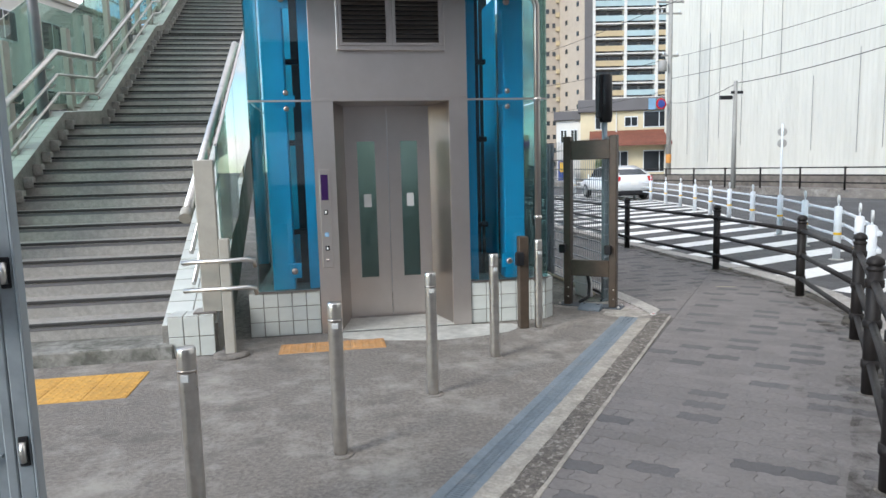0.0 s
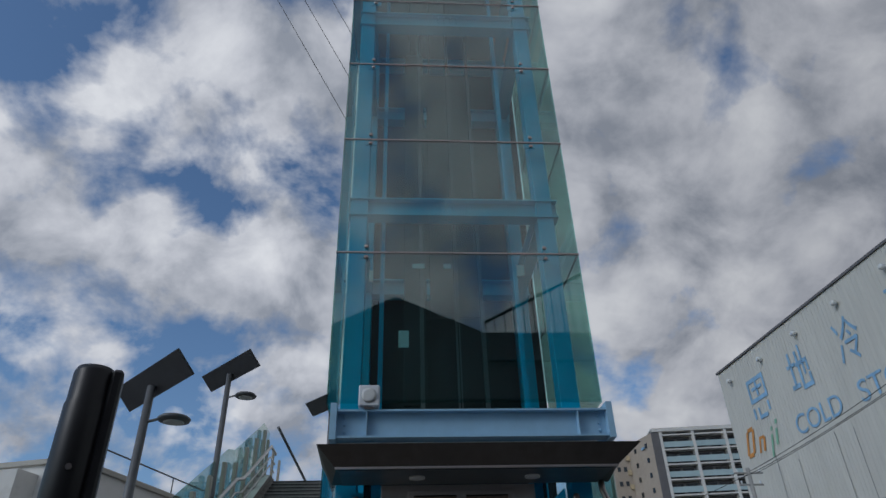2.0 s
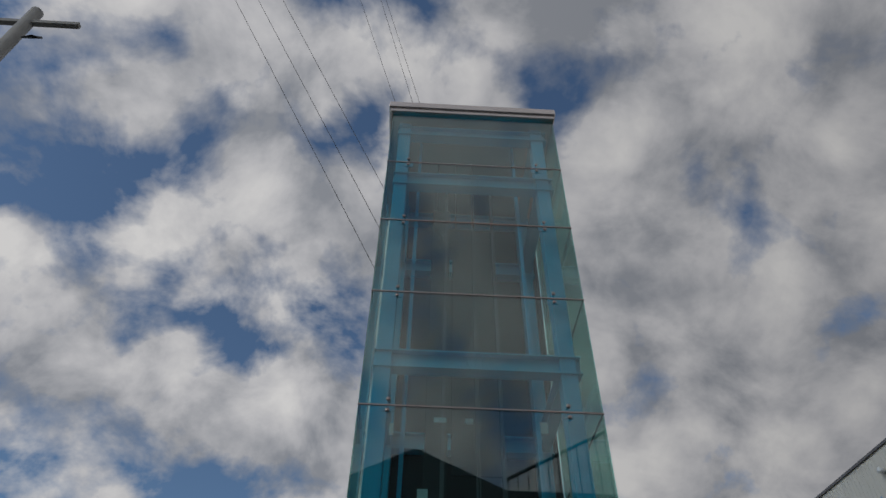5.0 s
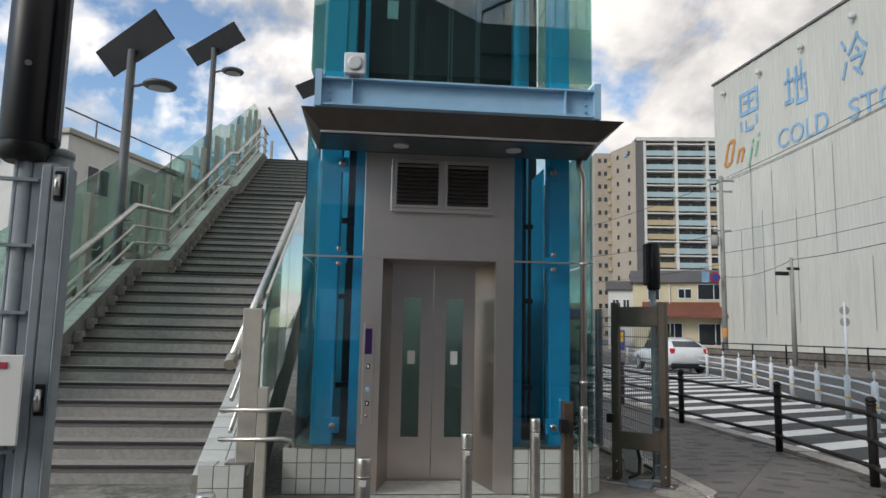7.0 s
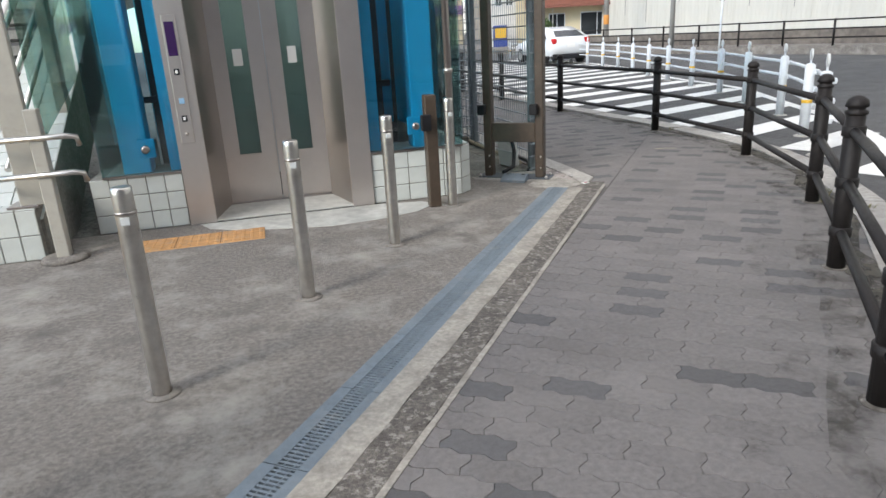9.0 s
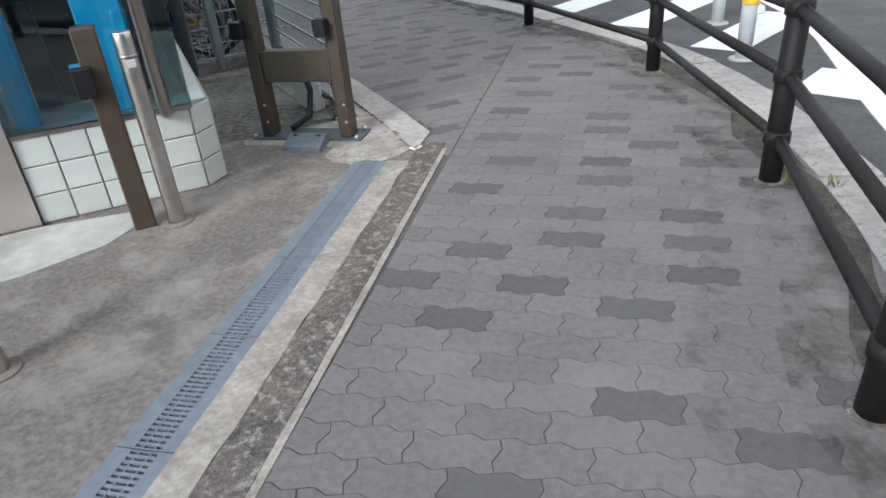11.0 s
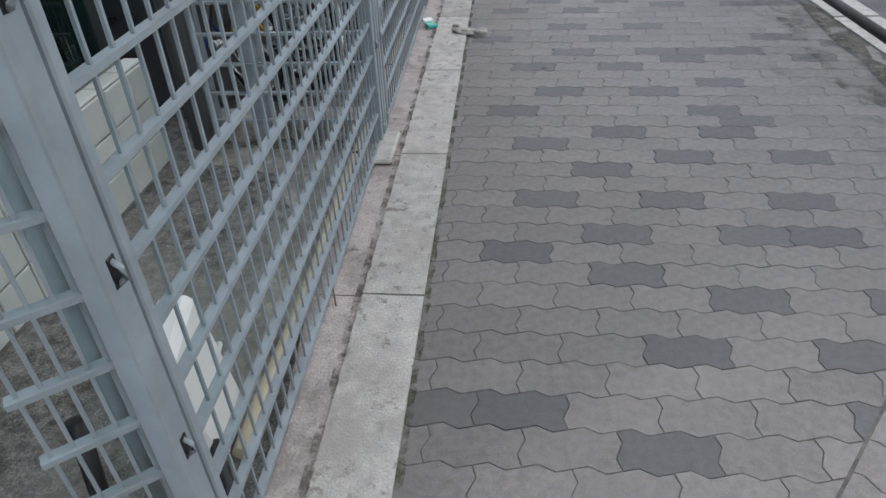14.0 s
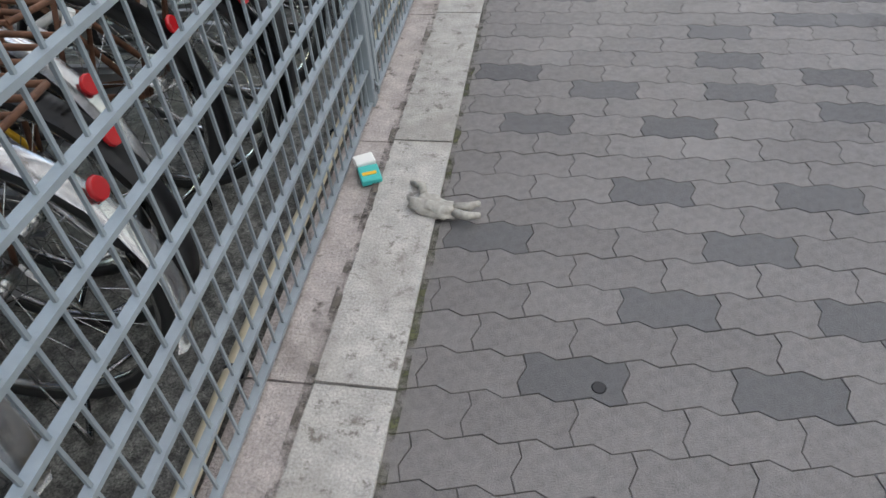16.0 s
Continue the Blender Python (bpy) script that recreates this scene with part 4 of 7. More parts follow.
# parapet tiles: top faces, laid along the slope
for side, x0, x1, par, up, ya in ((0, SX0 - 0.34, SX0 - 0.002, wl, 0.17, 0.2), (1, SX1 + 0.002, -1.42, wr, 0.14, -0.45)):
    lp = line_pts(ya, YTOP - 3.0, up)
    for (u0, v0), (u1, v1) in zip(lp, lp[1:]):
        ln = math.hypot(u1 - u0, v1 - v0)
        ang = math.degrees(math.atan2(v1 - v0, u1 - u0))
        n = max(1, round(ln / 0.16))
        for i in range(n):
            f = (i + 0.5) / n
            for k in range(2):
                cx = x0 + (x1 - x0) * (k + 0.5) / 2
                TILES.append((par, pose(cx, u0 + (u1 - u0) * f, v0 + (v1 - v0) * f, ang - 90, 0, 0), round((x1 - x0) / 2, 3), round(ln / n, 3)))
# low tiled block at the foot of the inner parapet
pb = part("parapet_foot", one(box, -1.81, -0.50, -0.02, -1.44, -0.2, 0.34), M_GROUT, stairs, "tiled parapet foot")
tile_run(pb, (-1.81, -0.50), (-1.44, -0.50), 0.0, 0.34, 3, 2)
for i in range(3):
    for k in range(2):
        TILES.append((pb, pose(-1.81 + 0.37 * (i + 0.5) / 3, -0.50 + 0.3 * (k + 0.5) / 2, 0.34, -90, 0, 0), 0.123, 0.15))


def rail_run(parent, x, ya, yb, up, r, mt, name="rail"):
    pts = [(x, v, w) for v, w in line_pts(ya, yb, up)]
    return part(name, one(tube, pts, r, 10), mt, parent)


# outer balustrade
bal = thing("balustrade", (SX0 - 0.17, 0, 0), "cream steel balustrade with green glass and stainless handrails", "balustrade", kind="structure")
ys = [0.5 + 1.0 * i for i in range(13)]
for yy in ys:
    z0 = step_at(yy) + 0.16
    part("post", one(bbox, -0.11, yy - 0.075, z0, -0.03, yy + 0.075, z0 + 1.28, 0.006), M_CREAM, bal, "flat cream steel post")
    part("post_base", one(bbox, -0.14, yy - 0.11, z0 - 0.03, 0.02, yy + 0.11, z0 + 0.03), M_STEELD, bal)
    for up in (0.78, 0.55, 0.36):
        part("rail_bracket", one(tube, [(-0.03, yy, step_at(yy) + up - 0.03), (0.06, yy, step_at(yy) + up - 0.05), (0.10, yy, step_at(yy) + up)], 0.010, 6), M_PIPE, bal)
for up, r in ((0.95, 0.040), (0.66, 0.020), (0.42, 0.020)):
    rail_run(bal, 0.12, 0.25, YTOP - 3.2, up, r, M_PIPE, "handrail")
lp = line_pts(0.5, YTOP - 3.0, 0.0)
for (u0, v0), (u1, v1) in zip(lp, lp[1:]):
    n = max(1, round((u1 - u0) / 1.15))
    for i in range(n):
        a0, a1 = u0 + (u1 - u0) * i / n + 0.008, u0 + (u1 - u0) * (i + 1) / n - 0.008
        b0, b1 = v0 + (v1 - v0) * i / n, v0 + (v1 - v0) * (i + 1) / n
        part("glass_panel", one(slab_x, [(a0, b0 + 0.28), (a1, b1 + 0.28), (a1, b1 + 1.62), (a0, b0 + 1.62)], -0.16, -0.148), M_GLASSG, bal, "green tinted glass panel")
        part("bottom_rail", one(slab_x, [(a0, b0 + 0.20), (a1, b1 + 0.20), (a1, b1 + 0.28), (a0, b0 + 0.28)], -0.175, -0.135), M_CREAM, bal)
for yy in (YTOP - 3.6, YTOP - 2.6, YTOP - 1.4):
    part("post", one(bbox, -0.10, yy - 0.06, ZTOP, -0.03, yy + 0.06, ZTOP + 1.25, 0.006), M_CREAM, bal)
part("rail", one(tube, [(0.25, YTOP - 4.0, ZTOP + 1.5), (0.95, YTOP - 1.5, ZTOP + 0.35)], 0.04, 8), M_LAMP, bal)

# inner balustrade beside the lift
bal2 = thing("balustrade", (-1.44, 0, 0), "inner stair balustrade with cream posts and green glass", "balustrade", kind="structure")
part("end_panel", one(bbox, -0.09, -0.47, 0.36, 0.07, -0.42, 1.62, 0.008), M_CREAM, bal2, "cream sheet steel end panel")
part("base_plate", one(bbox, -0.17, -0.48, 0.345, 0.02, -0.28, 0.365), M_STEELD, bal2)
part("end_post", one(bbox, 0.09, -0.60, 0.0, 0.17, -0.52, 0.98, 0.006), M_CREAM, bal2, "short cream steel post")
part("post_footing", one(lathe, [(0.15, 0.0), (0.14, 0.025), (0.10, 0.03)], 14, pose(0.13, -0.56, 0)), M_CONC, bal2)
for zz in (0.80, 0.57):
    part("loop_rail", one(tube, [(-0.19, -0.30, zz - 0.04), (-0.21, -0.45, zz - 0.03), (-0.20, -0.60, zz), (0.30, -0.60, zz + 0.005), (0.36, -0.60, zz - 0.005), (0.365, -0.58, zz - 0.06)], 0.019, 10), M_PIPE, bal2, "stainless loop rail")
for yy in [0.75 + 1.15 * i for i in range(9)]:
    z0 = step_at(yy) + 0.12
    part("post", one(bbox, -0.06, yy - 0.07, z0, 0.02, yy + 0.07, z0 + 1.05, 0.006), M_CREAM, bal2)
rail_run(bal2, -0.20, -0.28, YTOP - 3.2, 1.05, 0.046, M_PIPE, "handrail")
part("rail_end", one(tube, [(-0.20, -0.36, 1.14), (-0.20, -0.26, 1.20)], 0.052, 12), M_CREAM, bal2)
for up in (0.72, 0.45):
    rail_run(bal2, -0.20, -0.20, YTOP - 3.2, up, 0.020, M_PIPE, "lower_rail")
lp = line_pts(-0.22, YTOP - 3.2, 0.0)
for (u0, v0), (u1, v1) in zip(lp, lp[1:]):
    n = max(1, round((u1 - u0) / 1.15))
    for i in range(n):
        a0, a1 = u0 + (u1 - u0) * i / n + 0.008, u0 + (u1 - u0) * (i + 1) / n - 0.008
        b0, b1 = v0 + (v1 - v0) * i / n, v0 + (v1 - v0) * (i + 1) / n
        part("glass_panel", one(slab_x, [(a0, b0 + 0.62), (a1, b1 + 0.30), (a1, b1 + 1.62), (a0, b0 + 1.62)], 0.050, 0.062), M_GLASSG, bal2, "green tinted glass panel")
        part("top_trim", one(slab_x, [(a0, b0 + 1.62), (a1, b1 + 1.62), (a1, b1 + 1.64), (a0, b0 + 1.64)], 0.045, 0.067), M_STEEL, bal2)

# ---- solar street lamps beside the stairs ----
def street_lamp(x, y, z0, h, rz):
    t = thing("street_lamp", (x, y, z0), "grey street lamp with a tilted solar panel and round head", "street lamp", "solar street lamps", rz=rz)
    part("pole", one(tube, [(0, 0, 0), (0, 0, h)], [0.075, 0.06], 12), M_LAMP, t)
    part("arm", one(tube, [(0, 0, h - 0.55), (0.18, 0, h - 0.50), (0.30, 0, h - 0.50)], 0.022, 8), M_LAMP, t)
    hd = part("lamp_head", one(lathe, [(0.10, 0.05), (0.20, 0.03), (0.235, 0.0), (0.22, -0.03), (0.12, -0.05)], 20, pose(0.42, 0, h - 0.50)), M_LAMP, t, "round grey lamp head")
    part("lens", one(lathe, [(0.15, -0.005), (0.12, -0.014)], 20, pose(0.42, 0, h - 0.546)), M_LENS, hd)
    u, v = Vector((0.66, -0.75, 0.0)).normalized(), Vector((0.51, 0.465, -0.72)).normalized()
    m = Matrix.Translation((0, 0, h + 0.07)) @ Matrix((u, v, u.cross(v))).transposed().to_4x4()
    pn = part("solar_panel", one(bbox, -1.04, -0.215, -0.02, 1.04, 0.215, 0.02, 0.005, m), M_SOLAR, t, "dark tilted solar panel")
    part("panel_mount", one(bbox, -0.10, -0.10, 0.02, 0.10, 0.10, 0.12, 0.01, m), M_LAMP, pn)
    return t


street_lamp(-4.08, 3.38, 0.0, 5.38, 0)
street_lamp(-4.17, 8.0, 0.0, 7.42, 0)
street_lamp(-2.2, 11.4, 0.0, 7.95, 0)

# ---- stainless bollards ----
def bollard(x, y, h=0.83, r=0.037):
    t = thing("bollard", (x, y, 0), "slim brushed stainless bollard with a small grey label", "bollard", "forecourt bollards")
    part("post", one(lathe, [(r, 0.0), (r, 0.03), (r, h - 0.03), (r, h - 0.006), (r - 0.003, h - 0.001), (r - 0.006, h), (r - 0.030, h + 0.001)], 20), M_PIPE, t)
    part("ring", one(lathe, [(r + 0.001, h - 0.10), (r + 0.0025, h - 0.098), (r + 0.0025, h - 0.09), (r + 0.001, h - 0.088)], 20), M_STEELD, t)
    part("label", one(bbox, -0.016, -r - 0.003, h - 0.135, 0.016, -r + 0.006, h - 0.105, 0.002), M_LENS, t)
    part("footing", one(lathe, [(0.072, 0.001), (0.068, 0.006), (0.04, 0.009)], 18), M_CONC, t, "round mortar collar")
    return t


bl = bollard(-0.443, -2.715)
for x, y in ((-1.030, -3.450), (0.184, -1.897), (0.793, -1.162), (1.417, -0.335)):
    copy_thing(bl, pose(x, y, 0, 0, 0, 8 * x))

# ---- brown posts and the empty sign frame ----
bp = thing("brown_post", (1.285, -0.285, 0), "short brown square steel post with a black cap box", "post")
part("post", one(bbox, -0.045, -0.045, 0, 0.045, 0.045, 0.86, 0.006), M_BROWN, bp)
part("reader_box", one(bbox, -0.085, -0.085, 0.60, -0.01, -0.035, 0.72, 0.006), M_BLACK, bp, "small black box")
FA, FB = Vector((2.045, 0.580, 0)), Vector((2.425, 0.285, 0))
fang = math.degrees(math.atan2(FB.y - FA.y, FB.x - FA.x))
fl_w = (FB - FA).length
M_PLATE = mat("dark_plate_paint", (0.075, 0.09, 0.105), 0.6, var=0.2, scale=30)
fr = thing("signboard", (FA.x, FA.y, 0), "empty brown steel sign frame on a dark base plate", "sign frame", rz=fang)
for x in (0.0, fl_w):
    q = part("post", one(bbox, x - 0.037, -0.050, 0.012, x + 0.037, 0.050, 1.79, 0.006), M_BROWN, fr)
    part("black_box", one(bbox, x - 0.070, -0.112, 0.575, x - 0.004, -0.052, 0.665, 0.005), M_BLACK, q, "small black box")
    for zz in (0.10, 0.20):
        part("bolt", one(lathe, [(0.009, 0), (0.009, 0.006), (0.004, 0.008)], 8, pose(x + 0.015, -0.050, zz, 90)), M_PIPE, q)
part("top_rail", one(bbox, 0.038, -0.034, 1.55, fl_w - 0.038, 0.034, 1.745, 0.005), M_BROWN, fr)
part("lower_rail", one(bbox, 0.038, -0.034, 0.325, fl_w - 0.038, 0.034, 0.495, 0.005), M_BROWN, fr)
part("base_plate", one(bbox, -0.09, -0.085, 0.0, fl_w + 0.10, 0.10, 0.012, 0.003), M_PLATE, fr, "dark grey base plate")
for x in (-0.07, fl_w + 0.07):
    for y in (-0.07, 0.08):
        part("bolt", one(lathe, [(0.014, 0.01), (0.014, 0.024), (0.007, 0.034)], 8, pose(x, y, 0)), M_PIPE, fr)
rb = thing("wheel_stop", (2.165, 0.265, 0), "small grey ribbed wedge block before the sign frame", "wedge", rz=fang)
bm = bmesh.new()
slab_x(bm, [(-0.07, 0.0), (0.07, 0.0), (0.07, 0.055), (0.04, 0.06), (-0.07, 0.02)], -0.11, 0.11)
part("block", bm, M_GRATE, rb)
for x in (-0.07, 0.07):
    part("bolt_hole", one(lathe, [(0.014, 0), (0.014, 0.004)], 10, pose(x, 0.03, 0.056)), M_BLACK, rb)
bs = thing("bike_stand", (2.34, 0.62, 0), "bent black rubber tube beside the sign frame", "stand")
part("tube", one(tube, [(-0.02, 0.15, 0.34), (0.0, 0.10, 0.18), (-0.05, 0.0, 0.06), (-0.18, -0.08, 0.03)], 0.018, 10), M_BLACK, bs)

# ---- brown tubular guard rail ----
def rail_post(x, y):
    t = thing("rail_post", (x, y, 0), "dark brown steel rail post with a domed cap", "post", "footway guard rail")
    part("shaft", one(lathe, [(0.045, 0.0), (0.045, 0.80)], 16), M_RAIL, t)
    part("cap", one(lathe, [(0.046, 0.80), (0.052, 0.805), (0.052, 0.82), (0.040, 0.825), (0.040, 0.835), (0.052, 0.84), (0.052, 0.855), (0.045, 0.875), (0.025, 0.89), (0.008, 0.895)], 16), M_RAIL, t)
    for zz in (0.72, 0.46, 0.20):
        part("collar", one(lathe, [(0.046, zz - 0.028), (0.054, zz - 0.024), (0.054, zz + 0.024), (0.046, zz + 0.028)], 16), M_RAIL, t)
    part("footing", one(lathe, [(0.068, 0.0), (0.062, 0.004), (0.05, 0.006)], 14), M_AGG, t)
    return t


rp0 = rail_post(*POSTS[0])
for p in POSTS[1:]:
    copy_thing(rp0, pose(p[0], p[1], 0))
gr = thing("guard_rail", (0, 0, 0), "dark brown tubular footway guard rail", "railing")
# the samples between two posts
def between(line, a, b):
    a, b = Vector((*a, 0)), Vector((*b, 0))
    ia = min(range(len(line)), key=lambda i: (line[i] - a).length)
    ib = min(range(len(line)), key=lambda i: (line[i] - b).length)
    return line[ia:ib + 1]


for a, b in zip(POSTS, POSTS[1:]):
    for zz in (0.72, 0.46, 0.20):
        part("rail", one(tube, [(*a, zz), (*b, zz)], 0.024, 12), M_RAIL, gr)

# ---- white road guard rail ----
def white_post(x, y, rz):
    t = thing("guard_post", (x, y, -0.13), "white steel guard post with yellow band and round reflector", "post", "white road guard rail", rz=rz)
    part("shaft", one(lathe, [(0.057, 0.0), (0.057, 0.84), (0.03, 0.86)], 16), M_WHITE, t)
    part("band", one(lathe, [(0.058, 0.40), (0.0595, 0.402), (0.0595, 0.438), (0.058, 0.44)], 16), M_YEL, t, "yellow band")
    for zz in (0.76, 0.56, 0.36):
        part("bracket", one(bbox, -0.03, -0.10, zz - 0.03, 0.03, -0.04, zz + 0.03, 0.008), M_WHITE, t)
    part("reflector_stem", one(lathe, [(0.012, 0.85), (0.012, 0.91)], 8), M_WHITE, t)
    part("reflector", one(lathe, [(0.062, -0.012), (0.068, 0.0), (0.062, 0.012), (0.03, 0.018)], 18, pose(0, 0, 0.965, 90)), M_LENS, t, "round white reflector")
    part("footing", one(lathe, [(0.11, 0.0), (0.10, 0.012), (0.058, 0.016)], 14), M_CONCL, t)
    return t


wp0 = None
for i, p in enumerate(WPOST):
    q = WPOST[min(i + 1, len(WPOST) - 1)]
    o = WPOST[max(i - 1, 0)]
    ang = math.degrees(math.atan2(q[1] - o[1], q[0] - o[0]))
    if wp0 is None:
        wp0 = white_post(*p, ang)
    else:
        copy_thing(wp0, pose(p[0], p[1], -0.13, 0, 0, ang))
wr0 = thing("road_guard_rail", (0, 0, -0.13), "white painted tubular road guard rail", "railing")
WR2 = offset(WRAIL, 0.085)
for a, b in zip(WPOST, WPOST[1:]):
    seg = between(WRAIL, a, b)
    i0 = WRAIL.index(seg[0])
    for zz in (0.76, 0.56, 0.36):
        part("rail", one(tube, [(p.x, p.y, zz) for p in WR2[i0:i0 + len(seg)]], 0.024, 8), M_WHITE, wr0)

# ---- grey mesh fence along the walk ----
def fx(y):
    return 2.552 - 0.0165 * (y - 0.68)


def mesh_panel(parent, p0, p1, z0, z1, bar=0.118, wire=0.058):
    """Flat horizontal bars with thin upright wires on both faces, from p0 to p1 in plan."""
    p0, p1 = Vector((*p0, 0)), Vector((*p1, 0))
    d = p1 - p0
    ang = math.degrees(math.atan2(d.y, d.x))
    m = pose(p0.x, p0.y, 0, 0, 0, ang)
    n = int((z1 - z0) / bar)
    for i in range(n + 1):
        bm = bmesh.new()
        box(bm, 0, -0.010, z0 + i * bar - 0.005, d.length, 0.010, z0 + i * bar + 0.005, m)
        part("bar", bm, M_FENCE, parent)
    bm = bmesh.new()
    k = int(d.length / wire)
    for i in range(k + 1):
        x = (i + 0.5) * d.length / (k + 1)
        box(bm, x - 0.0028, -0.0028, z0 - 0.03, x + 0.0028, 0.0028, z1 + 0.03, m)
    tagged(part("wire_mesh", bm, M_FENCE, parent), kind="stuff")


def fence_post(x, y, h, rz=0.0, w=0.05):
    t = thing("fence_post", (x, y, 0), "grey painted square steel fence post", "post", "mesh fence posts", rz=rz)
    part("post", one(bbox, -w / 2, -w / 2, 0, w / 2, w / 2, h, 0.004), M_FENCE, t)
    for sx in (-1, 1):
        part("flange", one(bbox, -0.006 + sx * 0.0, sx * (w / 2 + 0.004) - 0.004, 0.02, 0.030, sx * (w / 2 + 0.004) + 0.018, h - 0.02, 0.003), M_FENCE, t)
    for zz in [0.06 + 0.34 * i for i in range(6)]:
        part("slot", one(bbox, 0.0245, -0.009, zz - 0.016, 0.0275, 0.009, zz + 0.030, 0.001), M_BLACK, t, "dark slot")
        part("hook", one(tube, [(0.026, 0, zz - 0.012), (0.036, 0, zz - 0.004), (0.037, 0, zz + 0.014), (0.026, 0, zz + 0.024)], 0.0045, 6), M_FENCE, t, "bent steel hook")
    part("cap", one(bbox, -w / 2 - 0.003, -w / 2 - 0.003, h, w / 2 + 0.003, w / 2 + 0.003, h + 0.008, 0.002), M_BLACK, t)
    return t


FH = 1.78
fence = thing("mesh_fence", (0, 0, 0), "grey-blue welded steel mesh fence beside the footway", "fence")
fy = [0.68, 2.52, 4.42, 6.32, 8.22, 10.12, 12.02, 13.92]
fp0 = None
for y0 in fy:
    if fp0 is None:
        fp0 = fence_post(fx(y0), y0, FH)
    else:
        copy_thing(fp0, pose(fx(y0), y0, 0))
    if y0 == 2.52:
        copy_thing(fp0, pose(fx(y0) - 0.004, y0 + 0.115, 0))
for y0, y1 in zip(fy, fy[1:]):
    mesh_panel(fence, (fx(y0) + 0.012, y0 + 0.03), (fx(y1) + 0.012, y1 - 0.03), 0.021, FH - 0.02)
# short return by the sign frame and cross fence of the yard
mesh_panel(fence, (2.44, 0.575), (2.55, 0.665), 0.021, FH - 0.02, wire=0.035)
cross = thing("mesh_fence", (0, 0, 0), "grey welded mesh cross fence of the bicycle yard", "fence")
mesh_panel(cross, (2.50, 2.52), (1.83, 2.50), 0.10, 1.6)
copy_thing(fp0, pose(2.05, 2.53, 0, 0, 0, 90))
copy_thing(fp0, pose(1.83, 2.53, 0, 0, 0, 90))
# conduit along the foot of the fence
cd = thing("conduit", (0, 0, 0), "beige ribbed plastic conduit along the fence foot", "conduit")
part("tube", one(tube, [(fx(v) - 0.055 + 0.006 * math.sin(v * 5), v, 0.022) for v in [0.95 + 0.15 * i for i in range(60)]], 0.020, 10), M_TUBE, cd)
for yy in (2.35, 3.3, 4.2):
    part("tie", one(lathe, [(0.023, -0.006), (0.025, 0), (0.023, 0.006)], 10, pose(fx(yy) - 0.055, yy, 0.022, 90)), M_BLACK, cd)

# black box signals on poles
def signal(x, y, z0, base, k=1.0, rz=0.0, kz=1.0):
    t = thing("warning_signal", (x, y, base), "black warning signal housing on a galvanised pole", "signal", rz=rz)
    part("pole", one(tube, [(0, 0, 0), (0, 0, z0 - base + 0.05)], 0.030, 12), M_FENCE, t, "galvanised pole")
    h = z0 - base
    bm = bmesh.new()
    sc = Matrix.Diagonal((k, k, kz, 1))
    lathe(bm, [(0.06, 0.0), (0.072, 0.02), (0.072, 0.37), (0.068, 0.38), (0.068, 0.46), (0.06, 0.475), (0.02, 0.48)], 20, pose(-0.01, 0, h) @ sc)
    part("housing", bm, M_BLACK, t)
    part("back_plate", one(bbox, 0.045, -0.055, 0.02, 0.085, 0.055, 0.47, 0.01, pose(0, 0, h) @ sc), M_BLACK, t)
    part("lower_hood", one(lathe, [(0.05, -0.03), (0.066, -0.02), (0.072, 0.06)], 20, pose(-0.01, 0, h) @ sc), M_BLACK, t)
    part("button", one(lathe, [(0.01, 0), (0.01, 0.006)], 8, pose(-0.01, -0.071 * k, h + 0.26 * k, 90)), M_STEELD, t)
    return t


signal(2.50, 0.70, 1.97, 0.0, rz=180)

# ---- gate post, mesh and notice near the start ----
GP = Vector((-1.405, -4.04, 0))
gt = thing("gate", (GP.x, GP.y, 0), "grey-blue steel gate post with mesh leaf", "gate", rz=8)
part("post", one(bbox, -0.05, -0.04, 0, 0.02, 0.03, 1.96, 0.005), M_FENCE, gt)
part("channel", one(bbox, -0.01, -0.085, 0.05, 0.018, -0.042, 1.945, 0.004), M_FENCE, gt, "folded channel with slots")
part("channel_flange", one(bbox, 0.020, -0.085, 0.05, 0.062, -0.055, 1.94, 0.004), M_FENCE, gt)
part("channel_web", one(bbox, 0.064, -0.10, 0.05, 0.072, -0.03, 1.94, 0.003), M_FENCE, gt)
part("round_post", one(tube, [(-0.02, 0.08, 0), (-0.02, 0.08, 2.0)], 0.046, 14), M_FENCE, gt)
part("post_cap", one(lathe, [(0.049, 2.0), (0.049, 2.02), (0.03, 2.03)], 14, pose(-0.02, 0.08, 0)), M_FENCE, gt)
for zz in (0.25, 0.72, 1.25, 1.88):
    part("slot", one(bbox, 0.028, -0.090, zz - 0.045, 0.054, -0.084, zz + 0.045, 0.002), M_BLACK, gt)
    part("hook", one(tube, [(0.040, -0.093, zz - 0.03), (0.040, -0.10, zz), (0.040, -0.093, zz + 0.03)], 0.010, 6), M_PIPE, gt)
lf = thing("mesh_gate", (0, 0, 0), "grey steel mesh gate leaf with a notice", "gate")
mesh_panel(lf, (GP.x - 0.02, GP.y - 0.05), (GP.x - 1.3, GP.y - 0.22), 0.10, 1.95, bar=0.20, wire=0.13)
signal(-1.478, -4.07, 1.995, 0.0, k=0.98, rz=20, kz=1.27)
nb = thing("notice_board", (GP.x + 0.005, GP.y - 0.13, 1.13), "white notice sheet with dark printed lines on the mesh gate", "notice", rz=7)
part("board", one(bbox, -0.45, -0.006, 0.0, 0.02, 0.006, 0.25, 0.002), M_PAPER, nb)
part("logo", one(box, -0.085, -0.009, 0.212, -0.02, -0.0065, 0.230), mat("crimson_print", (0.4, 0.03, 0.08), 0.6), nb, "small crimson mark")
